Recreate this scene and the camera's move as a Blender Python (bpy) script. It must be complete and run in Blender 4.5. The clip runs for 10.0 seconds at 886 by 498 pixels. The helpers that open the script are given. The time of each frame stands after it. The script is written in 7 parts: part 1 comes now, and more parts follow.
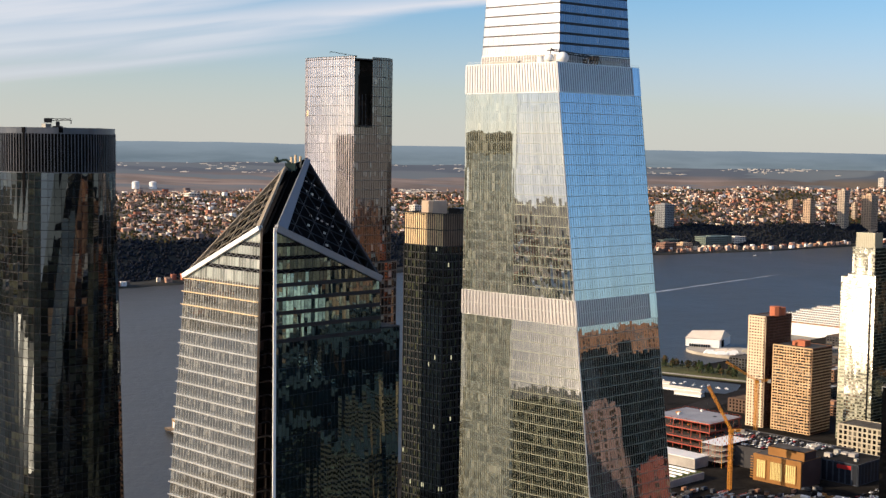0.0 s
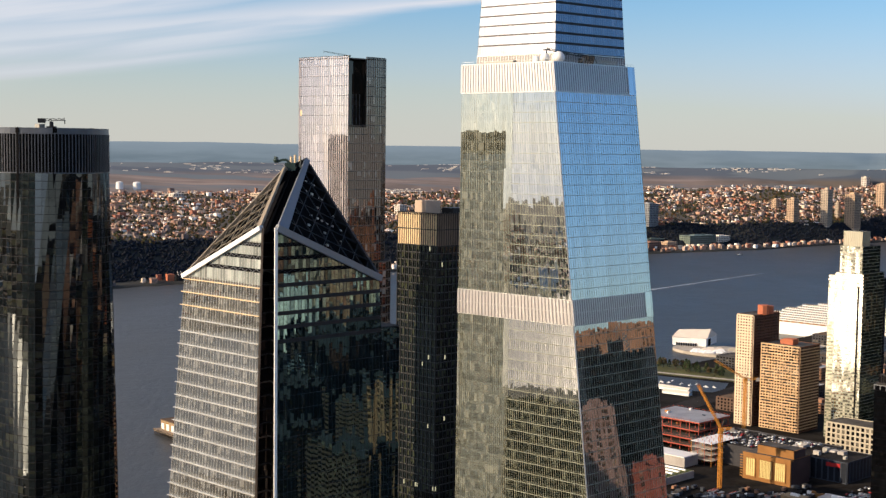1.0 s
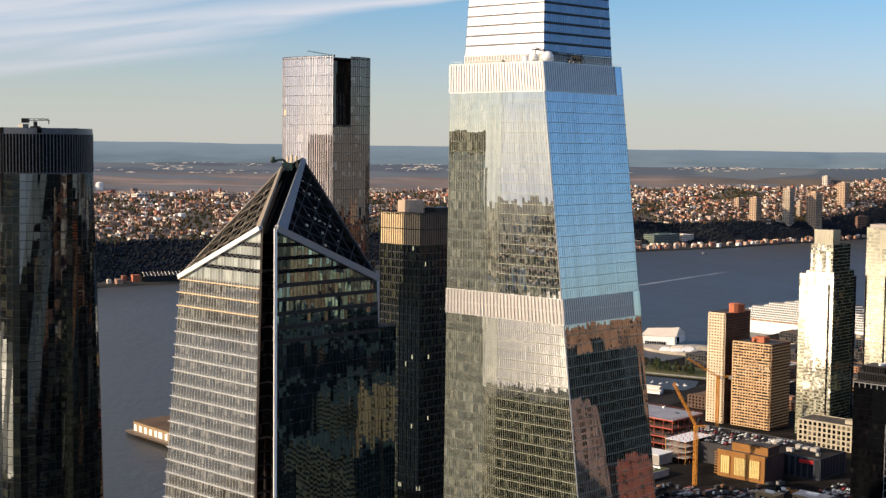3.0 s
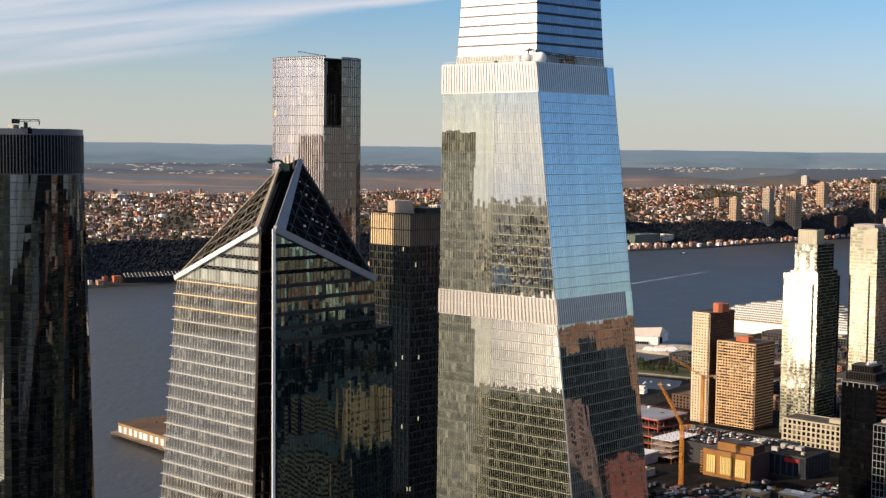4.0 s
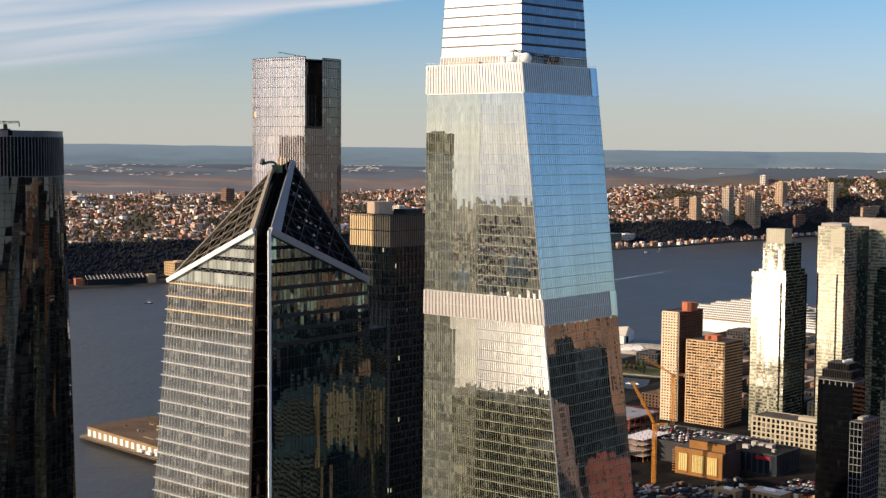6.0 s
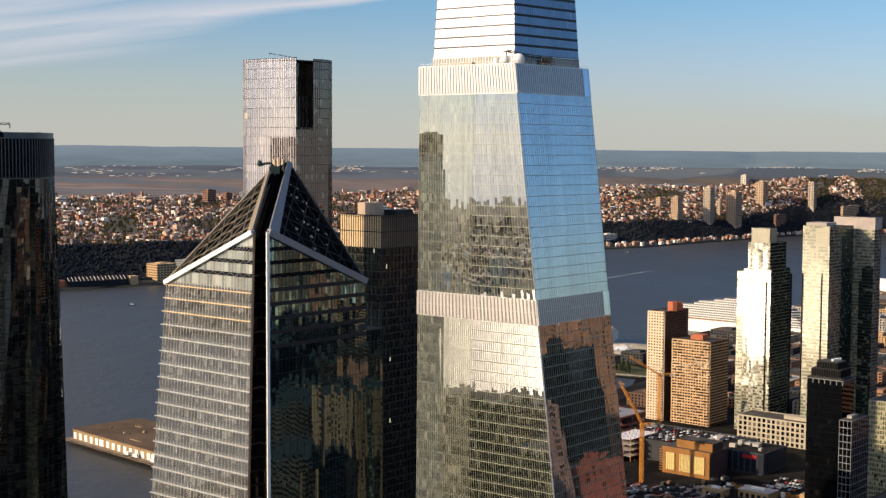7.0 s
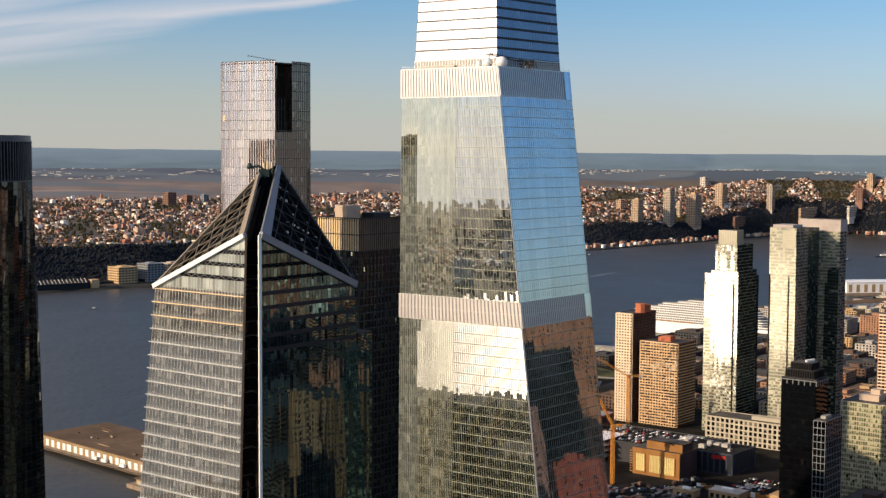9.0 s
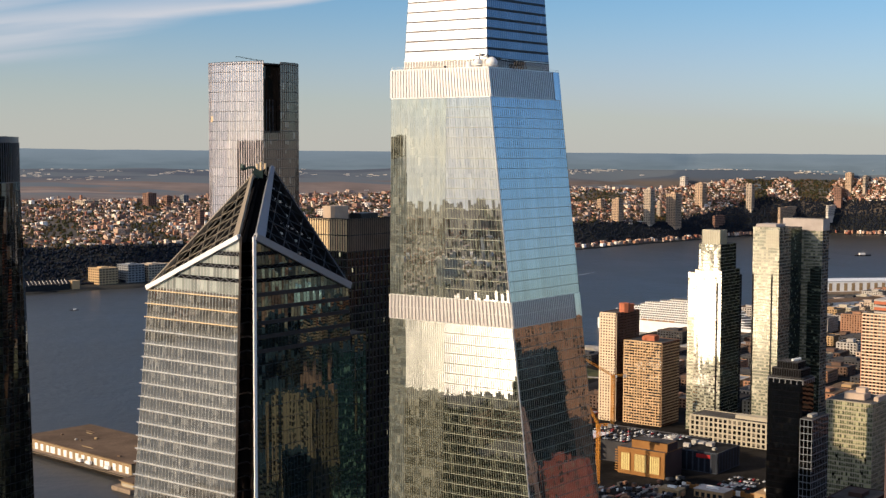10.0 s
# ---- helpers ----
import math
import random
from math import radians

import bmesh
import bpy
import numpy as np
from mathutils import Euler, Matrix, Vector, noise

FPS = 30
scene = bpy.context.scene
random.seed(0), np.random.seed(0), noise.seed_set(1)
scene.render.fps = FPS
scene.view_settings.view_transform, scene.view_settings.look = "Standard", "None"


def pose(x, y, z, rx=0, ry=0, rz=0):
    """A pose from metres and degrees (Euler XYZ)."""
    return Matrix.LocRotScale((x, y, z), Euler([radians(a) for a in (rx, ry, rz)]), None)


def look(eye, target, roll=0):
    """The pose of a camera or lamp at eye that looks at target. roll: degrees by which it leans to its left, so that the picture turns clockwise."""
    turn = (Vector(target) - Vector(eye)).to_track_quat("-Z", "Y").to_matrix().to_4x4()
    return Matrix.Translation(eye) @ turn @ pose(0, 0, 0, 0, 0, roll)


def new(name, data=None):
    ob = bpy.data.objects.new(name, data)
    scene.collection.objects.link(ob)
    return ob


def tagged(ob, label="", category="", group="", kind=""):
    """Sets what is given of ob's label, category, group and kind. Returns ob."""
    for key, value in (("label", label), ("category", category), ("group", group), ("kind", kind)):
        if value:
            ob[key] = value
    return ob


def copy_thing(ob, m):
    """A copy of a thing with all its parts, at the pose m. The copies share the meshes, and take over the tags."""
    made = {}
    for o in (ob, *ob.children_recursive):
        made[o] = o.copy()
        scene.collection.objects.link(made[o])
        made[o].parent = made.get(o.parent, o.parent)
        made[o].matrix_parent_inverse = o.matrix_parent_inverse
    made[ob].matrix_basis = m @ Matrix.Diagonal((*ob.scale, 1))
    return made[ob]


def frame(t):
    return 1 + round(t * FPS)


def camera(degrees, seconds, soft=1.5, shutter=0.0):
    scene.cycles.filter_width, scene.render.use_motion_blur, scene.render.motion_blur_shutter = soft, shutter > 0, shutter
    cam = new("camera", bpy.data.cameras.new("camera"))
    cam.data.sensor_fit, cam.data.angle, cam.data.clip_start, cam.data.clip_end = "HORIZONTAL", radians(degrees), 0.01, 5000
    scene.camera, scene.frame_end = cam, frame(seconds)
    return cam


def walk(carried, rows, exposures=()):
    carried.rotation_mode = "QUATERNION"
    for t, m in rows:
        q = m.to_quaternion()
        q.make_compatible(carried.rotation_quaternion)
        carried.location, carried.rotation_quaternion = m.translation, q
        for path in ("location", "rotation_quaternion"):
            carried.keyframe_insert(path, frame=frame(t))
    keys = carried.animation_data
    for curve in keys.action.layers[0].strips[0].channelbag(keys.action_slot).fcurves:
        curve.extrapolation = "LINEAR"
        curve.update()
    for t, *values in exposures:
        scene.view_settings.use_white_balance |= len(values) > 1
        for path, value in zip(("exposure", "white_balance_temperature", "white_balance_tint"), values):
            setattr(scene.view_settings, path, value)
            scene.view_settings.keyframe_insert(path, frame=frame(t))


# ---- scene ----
cam = camera(36.0, 10.0, 1.4)
PATH = [
    (0, (0.37, 1.43, 273.63), (0.32, 101.13, 266.18), 0.8),
    (0.5, (-2.45, 1.48, 273.54), (-1.90, 101.18, 266.04), 0.7),
    (1, (-5.42, 1.45, 273.47), (-4.22, 101.15, 266.02), 0.7),
    (1.5, (-8.51, 1.39, 273.45), (-6.56, 101.09, 265.95), 0.7),
    (2, (-11.60, 1.39, 273.41), (-9.00, 101.04, 265.96), 0.6),
    (2.5, (-14.65, 1.46, 273.37), (-11.35, 101.11, 265.92), 0.6),
    (4, (-23.86, 1.62, 273.37), (-18.26, 101.17, 265.97), 0.6),
    (4.5, (-26.84, 1.87, 273.32), (-20.54, 101.42, 265.97), 0.5),
    (5, (-29.87, 2.13, 273.28), (-22.82, 101.63, 265.93), 0.5),
    (5.5, (-32.86, 2.34, 273.38), (-24.96, 101.74, 266.03), 0.5),
    (7, (-41.54, 2.93, 273.52), (-31.44, 102.18, 266.22), 0.3),
    (7.5, (-44.30, 3.21, 273.58), (-33.40, 102.36, 266.33), 0.3),
    (8, (-46.95, 3.45, 273.49), (-35.35, 102.50, 266.34), 0.3),
    (8.5, (-49.51, 3.77, 273.51), (-37.11, 102.77, 266.36), 0.3),
    (9, (-52.24, 4.00, 273.60), (-39.09, 102.90, 266.50), 0.3),
    (9.5, (-54.80, 4.23, 273.76), (-40.90, 102.98, 266.66), 0.2),
    (10, (-57.10, 4.41, 273.88), (-42.45, 103.06, 266.78), 0.2),
]
walk(cam, [(t, look(eye, target, roll)) for t, eye, target, roll in PATH], [(0, 0.27, 5500, 14), (10, 0.02, 5500, 14)])

# ---------------------------------------------------------------- light
SUN_DIR = Vector((-0.9511, -0.3090, 0.0)).normalized()
SUN_ELEV = radians(21.0)
sun_vec = Vector((SUN_DIR.x * math.cos(SUN_ELEV), SUN_DIR.y * math.cos(SUN_ELEV), math.sin(SUN_ELEV)))

world = bpy.data.worlds.new("world")
scene.world = world
world.use_nodes = True
wn, wl = world.node_tree.nodes, world.node_tree.links
wn.clear()
w_out = wn.new("ShaderNodeOutputWorld")
w_bg = wn.new("ShaderNodeBackground")
w_sky = wn.new("ShaderNodeTexSky")
w_sky.sky_type = "NISHITA"
w_sky.sun_disc = False
w_sky.sun_elevation = SUN_ELEV
w_sky.sun_rotation = math.atan2(SUN_DIR.x, SUN_DIR.y)
w_sky.air_density, w_sky.dust_density, w_sky.ozone_density = 1.0, 0.5, 3.2
w_bg.inputs["Strength"].default_value = 0.105
# thin high cloud: streaks stretched along one direction of the sky dome
w_tc = wn.new("ShaderNodeTexCoord")
w_sep = wn.new("ShaderNodeSeparateXYZ")
wl.new(w_tc.outputs["Generated"], w_sep.inputs[0])


def wmath(op, a, b=None, c=None):
    n = wn.new("ShaderNodeMath")
    n.operation = op
    for i, v in enumerate((a, b, c)):
        if v is None:
            continue
        if isinstance(v, (int, float)):
            n.inputs[i].default_value = v
        else:
            wl.new(v, n.inputs[i])
    return n.outputs[0]


azim = wmath("ARCTAN2", w_sep.outputs["X"], w_sep.outputs["Y"])
rake = wmath("SUBTRACT", w_sep.outputs["Z"], wmath("MULTIPLY", azim, 0.125))
w_com = wn.new("ShaderNodeCombineXYZ")
wl.new(wmath("MULTIPLY", azim, 4.0), w_com.inputs[0])
wl.new(wmath("MULTIPLY", rake, 44.0), w_com.inputs[1])
w_noise = wn.new("ShaderNodeTexNoise")
w_noise.inputs["Scale"].default_value = 1.0
w_noise.inputs["Detail"].default_value = 6
w_noise.inputs["Roughness"].default_value = 0.5
w_noise.inputs["Distortion"].default_value = 0.35
wl.new(w_com.outputs[0], w_noise.inputs["Vector"])
w_ramp = wn.new("ShaderNodeMapRange")
w_ramp.interpolation_type = "SMOOTHSTEP"
w_ramp.inputs["From Min"].default_value, w_ramp.inputs["From Max"].default_value = 0.36, 0.60
w_ramp.inputs["To Max"].default_value = 0.92
wl.new(w_noise.outputs["Fac"], w_ramp.inputs["Value"])
# a sheet of cirrus: it begins some degrees up and thins out towards the north
w_low = wn.new("ShaderNodeMapRange")
w_low.interpolation_type = "SMOOTHSTEP"
w_low.inputs["From Min"].default_value, w_low.inputs["From Max"].default_value = 0.062, 0.100
wl.new(rake, w_low.inputs["Value"])
w_side = wn.new("ShaderNodeMapRange")
w_side.interpolation_type = "SMOOTHSTEP"
w_side.inputs["From Min"].default_value, w_side.inputs["From Max"].default_value = -0.24, -0.45
wl.new(azim, w_side.inputs["Value"])
w_cov = wmath("MULTIPLY", wmath("MULTIPLY", w_ramp.outputs[0], w_side.outputs[0]), w_low.outputs[0])


def wrange(value, lo, hi, to_lo=0.0, to_hi=1.0, smooth=True):
    n = wn.new("ShaderNodeMapRange")
    n.interpolation_type = "SMOOTHSTEP" if smooth else "LINEAR"
    for key, v in (("Value", value), ("From Min", lo), ("From Max", hi), ("To Min", to_lo), ("To Max", to_hi)):
        if isinstance(v, (int, float)):
            n.inputs[key].default_value = v
        else:
            wl.new(v, n.inputs[key])
    return n.outputs[0]


# one long plume that widens towards the south, a fainter one below it and a thin sheet above
w_wisp = wmath("SUBTRACT", w_noise.outputs["Fac"], 0.5)
w_wide = wrange(azim, 0.09, -0.32, 0.003, 0.022, False)
w_dist = wmath("ABSOLUTE", wmath("ADD", wmath("SUBTRACT", rake, 0.1055), wmath("MULTIPLY", w_wisp, 0.034)))
w_plume = wrange(w_dist, wmath("MULTIPLY", w_wide, 1.5), wmath("MULTIPLY", w_wide, -0.1), 0.0, 0.8)
w_dist2 = wmath("ABSOLUTE", wmath("ADD", wmath("SUBTRACT", rake, 0.0855), wmath("MULTIPLY", w_wisp, 0.016)))
w_low2 = wmath("MULTIPLY", wrange(w_dist2, 0.0095, -0.001, 0.0, 0.5), wrange(azim, -0.06, -0.2))
w_above = wmath("MULTIPLY", wmath("MULTIPLY", wrange(rake, 0.108, 0.122), wrange(azim, -0.02, -0.24)), wrange(w_noise.outputs["Fac"], 0.34, 0.62, 0.12, 0.7))
w_plume = wmath("MULTIPLY", w_plume, wrange(w_noise.outputs["Fac"], 0.3, 0.62, 0.5, 1.0))
w_cov = wmath("MAXIMUM", wmath("MAXIMUM", w_cov, w_plume), wmath("MAXIMUM", w_low2, w_above))
# towards the sun the streaks melt into an even veil
w_veil = wn.new("ShaderNodeMapRange")
w_veil.interpolation_type = "SMOOTHSTEP"
w_veil.inputs["From Min"].default_value, w_veil.inputs["From Max"].default_value = -0.65, -1.2
wl.new(azim, w_veil.inputs["Value"])
w_even = wmath("MULTIPLY", wmath("SUBTRACT", 0.7, w_cov), wmath("MULTIPLY", w_veil.outputs[0], 0.8))
w_cov = wmath("ADD", w_cov, w_even)
w_deep = wn.new("ShaderNodeMix")
w_deep.data_type = "RGBA"
w_deep.blend_type = "MULTIPLY"
w_deep.inputs["Factor"].default_value = 1.0
w_deep.inputs["B"].default_value = (0.86, 0.95, 0.95, 1)
wl.new(w_sky.outputs[0], w_deep.inputs["A"])
w_mix = wn.new("ShaderNodeMix")
w_mix.data_type = "RGBA"
wl.new(w_cov, w_mix.inputs["Factor"])
wl.new(w_deep.outputs["Result"], w_mix.inputs["A"])
w_white = wn.new("ShaderNodeMix")
w_white.data_type = "RGBA"
wl.new(w_veil.outputs[0], w_white.inputs["Factor"])
w_white.inputs["A"].default_value = (7.4, 6.5, 5.5, 1)
w_white.inputs["B"].default_value = (9.4, 8.8, 7.9, 1)
wl.new(w_white.outputs["Result"], w_mix.inputs["B"])
# pale haze all round the horizon
w_haze = wn.new("ShaderNodeMapRange")
w_haze.interpolation_type = "SMOOTHSTEP"
w_haze.inputs["From Min"].default_value, w_haze.inputs["From Max"].default_value = 0.12, -0.01
w_haze.inputs["To Max"].default_value = 0.8
wl.new(w_sep.outputs["Z"], w_haze.inputs["Value"])
w_mix2 = wn.new("ShaderNodeMix")
w_mix2.data_type = "RGBA"
w_mix2.blend_type = "LIGHTEN"
wl.new(w_haze.outputs[0], w_mix2.inputs["Factor"])
wl.new(w_mix.outputs["Result"], w_mix2.inputs["A"])
w_mix2.inputs["B"].default_value = (5.75, 5.1, 3.8, 1)
wl.new(w_mix2.outputs["Result"], w_bg.inputs["Color"])
wl.new(w_bg.outputs[0], w_out.inputs[0])

sun_data = bpy.data.lights.new("sun", "SUN")
sun_data.energy = 6.0
sun_data.angle = radians(0.5)
sun_data.color = (1.0, 0.71, 0.39)
sun = new("sun", sun_data)
sun.matrix_world = look(sun_vec * 100, (0, 0, 0))


# ---------------------------------------------------------------- materials
class Tree:
    """A node tree that is built step by step."""

    def __init__(self, name):
        self.mat = bpy.data.materials.new(name)
        self.mat.use_nodes = True
        self.n, self.l = self.mat.node_tree.nodes, self.mat.node_tree.links
        self.n.clear()
        self.out = self.n.new("ShaderNodeOutputMaterial")

    def node(self, kind, **inputs):
        nd = self.n.new(kind)
        for key, v in inputs.items():
            self.put(nd.inputs[key.replace("_", " ")], v)
        return nd

    def put(self, socket, v):
        if isinstance(v, bpy.types.NodeSocket):
            self.l.new(v, socket)
        elif isinstance(v, tuple) and len(v) == 3 and socket.type == "RGBA":
            socket.default_value = (*v, 1)
        else:
            socket.default_value = v

    def math(self, op, a, b=0.0, c=0.0):
        nd = self.n.new("ShaderNodeMath")
        nd.operation = op
        for i, v in enumerate((a, b, c)):
            self.put(nd.inputs[i], v)
        return nd.outputs[0]

    def vmath(self, op, a, b=None, scale=None):
        nd = self.n.new("ShaderNodeVectorMath")
        nd.operation = op
        self.put(nd.inputs[0], a)
        if b is not None:
            self.put(nd.inputs[1], b)
        if scale is not None:
            self.put(nd.inputs["Scale"], scale)
        return nd.outputs[0]

    def mix(self, fac, a, b):
        nd = self.n.new("ShaderNodeMix")
        nd.data_type = "RGBA"
        self.put(nd.inputs["Factor"], fac)
        self.put(nd.inputs["A"], a)
        self.put(nd.inputs["B"], b)
        return nd.outputs["Result"]

    def noise(self, vec, scale, detail=4.0, rough=0.55, dist=0.0):
        nd = self.node("ShaderNodeTexNoise", Vector=vec, Scale=scale, Detail=detail, Roughness=rough, Distortion=dist)
        return nd.outputs["Fac"]

    def ramp(self, v, lo, hi, to_lo=0.0, to_hi=1.0):
        nd = self.n.new("ShaderNodeMapRange")
        for k, x in (("Value", v), ("From Min", lo), ("From Max", hi), ("To Min", to_lo), ("To Max", to_hi)):
            self.put(nd.inputs[k], x)
        return nd.outputs[0]

    def done(self, shader):
        self.l.new(shader, self.out.inputs["Surface"])
        return self.mat


def plain(name, color, rough=0.6, metal=0.0, vary=0.25, scale=0.2, fine=2.0, bump=0.0, island=0.0, spec=0.22):
    """A worn surface: blotches at one scale, grain at a finer one, some change from piece to piece."""
    t = Tree(name)
    pos = t.node("ShaderNodeNewGeometry")
    p = pos.outputs["Position"]
    big = t.noise(p, scale, 3.0)
    small = t.noise(p, fine, 4.0)
    k = t.math("ADD", t.ramp(big, 0.3, 0.7, 1 - vary, 1 + vary * 0.6), t.ramp(small, 0.3, 0.7, -vary * 0.4, vary * 0.4))
    if island:
        r = t.math("ADD", pos.outputs["Random Per Island"], t.node("ShaderNodeObjectInfo").outputs["Random"])
        r = t.math("FRACT", r)
        k = t.math("MULTIPLY", k, t.ramp(r, 0.0, 1.0, 1 - island, 1 + island))
    col = t.vmath("SCALE", color, scale=k)
    b = t.node("ShaderNodeBsdfPrincipled", Base_Color=col, Roughness=rough, Metallic=metal, Specular_IOR_Level=spec)
    if bump:
        bp = t.node("ShaderNodeBump", Strength=bump, Distance=0.2, Height=small)
        t.l.new(bp.outputs[0], b.inputs["Normal"])
    return t.done(b.outputs[0])


def glass_wall(name, inside=(0.035, 0.04, 0.04), blind=(0.30, 0.29, 0.25), blinds=0.35, tint=(0.8, 0.84, 0.86), gloss=0.4,
               rough=0.012, wobble=0.006, lights=0.0, spandrel=0.28, span_color=(0.12, 0.125, 0.12), head=0.0, vary=0.16, mottle=(0.5, 1.3)):
    """Curtain wall. UV counts panes across and storeys up: each pane has its own slight tilt and its own blinds behind."""
    t = Tree(name)
    uv = t.node("ShaderNodeUVMap").outputs[0]
    cell = t.vmath("FLOOR", uv)
    tall = t.vmath("FLOOR", t.vmath("MULTIPLY", uv, (1.0, 0.16, 0.0)))
    w3 = t.node("ShaderNodeTexWhiteNoise", Vector=tall)
    w3.noise_dimensions = "2D"
    frac = t.vmath("FRACTION", uv)
    w1 = t.node("ShaderNodeTexWhiteNoise", Vector=cell)
    w1.noise_dimensions = "2D"
    w2 = t.node("ShaderNodeTexWhiteNoise", Vector=t.vmath("ADD", cell, (37.3, 11.7, 0.0)))
    w2.noise_dimensions = "2D"
    sp = t.node("ShaderNodeSeparateXYZ", Vector=frac)
    # groups of panes share a tenant: blinds come in runs
    run = t.noise(t.vmath("MULTIPLY", cell, (0.16, 0.5, 0.0)), 1.0, 2.0)
    has = t.math("GREATER_THAN", t.math("ADD", t.math("MULTIPLY", w1.outputs["Value"], 0.6), t.math("MULTIPLY", run, 0.9)), 1.08 - blinds * 0.8)
    drop = t.math("SUBTRACT", 1.0, t.math("MULTIPLY", w2.outputs["Value"], 0.9))
    down = t.math("MULTIPLY", has, t.math("GREATER_THAN", sp.outputs[1], drop))
    shade = t.ramp(w2.outputs["Value"], 0.0, 1.0, *mottle)
    col = t.mix(down, t.vmath("SCALE", inside, scale=shade), t.vmath("SCALE", blind, scale=shade))
    low = t.math("LESS_THAN", sp.outputs[1], spandrel)
    if head:
        low = t.math("MAXIMUM", low, t.math("GREATER_THAN", sp.outputs[1], 1.0 - head))
    col = t.mix(low, col, span_color)
    deep = t.node("ShaderNodeBsdfDiffuse", Color=col)
    # reflection: every pane leans a little, and bows a little
    geo = t.node("ShaderNodeNewGeometry")
    lean = t.vmath("SCALE", t.vmath("SUBTRACT", w3.outputs["Color"], (0.5, 0.5, 0.5)), scale=wobble)
    bow = t.node("ShaderNodeTexNoise", Vector=t.vmath("MULTIPLY", geo.outputs["Position"], (1.0, 1.0, 0.22)), Scale=0.3, Detail=2.0)
    bow = t.vmath("SCALE", t.vmath("SUBTRACT", bow.outputs["Color"], (0.5, 0.5, 0.5)), scale=wobble * 0.45)
    nrm = t.vmath("NORMALIZE", t.vmath("ADD", t.vmath("ADD", geo.outputs["Normal"], lean), bow))
    gl = t.node("ShaderNodeBsdfAnisotropic", Color=tint, Roughness=rough, Normal=nrm)
    fr = t.node("ShaderNodeFresnel", IOR=1.5)
    fac = t.math("MAXIMUM", gloss, t.math("ADD", t.math("MULTIPLY", fr.outputs[0], 1.0 - gloss), gloss * 0.9))
    fac = t.math("MULTIPLY", fac, t.ramp(w3.outputs["Value"], 0.0, 1.0, 1.0 - vary, 1.0))
    m = t.n.new("ShaderNodeMixShader")
    t.put(m.inputs[0], fac)
    t.l.new(deep.outputs[0], m.inputs[1])
    t.l.new(gl.outputs[0], m.inputs[2])
    if lights:
        em = t.node("ShaderNodeEmission", Color=(1.0, 0.86, 0.45), Strength=1.1)
        lit = t.math("GREATER_THAN", t.math("ADD", t.math("MULTIPLY", w2.outputs["Value"], 0.45), t.math("MULTIPLY", run, 0.9)), 1.0 - lights)
        lit = t.math("MULTIPLY", lit, t.math("GREATER_THAN", sp.outputs[1], 0.4))
        ad = t.n.new("ShaderNodeMixShader")
        t.put(ad.inputs[0], t.math("MULTIPLY", lit, 0.5))
        t.l.new(m.outputs[0], ad.inputs[1])
        t.l.new(em.outputs[0], ad.inputs[2])
        m = ad
    return t.done(m.outputs[0])


M_GLASS_30 = glass_wall("silver_blue_curtain_wall", gloss=0.60, tint=(0.83, 0.86, 0.92), inside=(0.022, 0.028, 0.02), blind=(0.13, 0.14, 0.10), blinds=0.3, spandrel=0.24, span_color=(0.10, 0.108, 0.08), wobble=0.007)
# paler copy of the curtain wall, sunlight put into its colour
M_GLASS_30_SUNLIT = glass_wall("sunlit_curtain_wall", gloss=0.50, tint=(0.84, 0.88, 0.86), inside=(0.125, 0.132, 0.105), blind=(0.21, 0.215, 0.17), blinds=0.3, spandrel=0.24, span_color=(0.17, 0.18, 0.145), wobble=0.007)
M_GLASS_UP = glass_wall("sunny_upper_glass", gloss=0.32, tint=(0.84, 0.87, 0.95), inside=(0.10, 0.10, 0.105), blind=(0.20, 0.20, 0.20), blinds=0.15, spandrel=0.12, span_color=(0.12, 0.12, 0.125), wobble=0.004, rough=0.29)
# darker copy of the upper glass for the face away from the sun
M_GLASS_UP_SHADED = glass_wall("shaded_upper_glass", gloss=0.24, tint=(0.72, 0.80, 0.98), inside=(0.02, 0.024, 0.032), blind=(0.09, 0.09, 0.10), blinds=0.15, spandrel=0.12, span_color=(0.02, 0.022, 0.03), wobble=0.006)
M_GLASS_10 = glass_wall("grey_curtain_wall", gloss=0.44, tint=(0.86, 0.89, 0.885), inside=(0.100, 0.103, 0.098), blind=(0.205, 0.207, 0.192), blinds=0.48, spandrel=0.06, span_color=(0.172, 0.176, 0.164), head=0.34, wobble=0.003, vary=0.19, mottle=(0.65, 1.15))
# sunny-side head glass: sun and sky brightness put into the pale colour
M_GLASS_HEAD = glass_wall("sunlit_head_glass", gloss=0.32, tint=(0.86, 0.94, 0.90), inside=(0.46, 0.50, 0.46), blind=(0.54, 0.56, 0.52), blinds=0.3, spandrel=0.1, span_color=(0.32, 0.34, 0.31), wobble=0.003, rough=0.05)
# shaded-face copy of the grey curtain wall, shade in its colour
M_GLASS_10_SHADED = glass_wall("shaded_curtain_wall", gloss=0.33, tint=(0.42, 0.74, 0.80), inside=(0.008, 0.014, 0.016), blind=(0.025, 0.03, 0.03), blinds=0.2, spandrel=0.2, span_color=(0.009, 0.013, 0.014), wobble=0.017)
M_GLASS_15 = glass_wall("dark_curtain_wall", gloss=0.12, tint=(0.62, 0.70, 0.76), inside=(0.006, 0.008, 0.008), blind=(0.02, 0.022, 0.015), blinds=0.3, spandrel=0.16, span_color=(0.003, 0.003, 0.004), wobble=0.009, vary=0.5)
M_GLASS_35 = glass_wall("silver_residential_glass", gloss=0.46, tint=(0.92, 0.88, 0.91), inside=(0.15, 0.14, 0.145), blind=(0.26, 0.24, 0.24), blinds=0.25, wobble=0.006, spandrel=0.1, span_color=(0.18, 0.17, 0.17), vary=0.08)
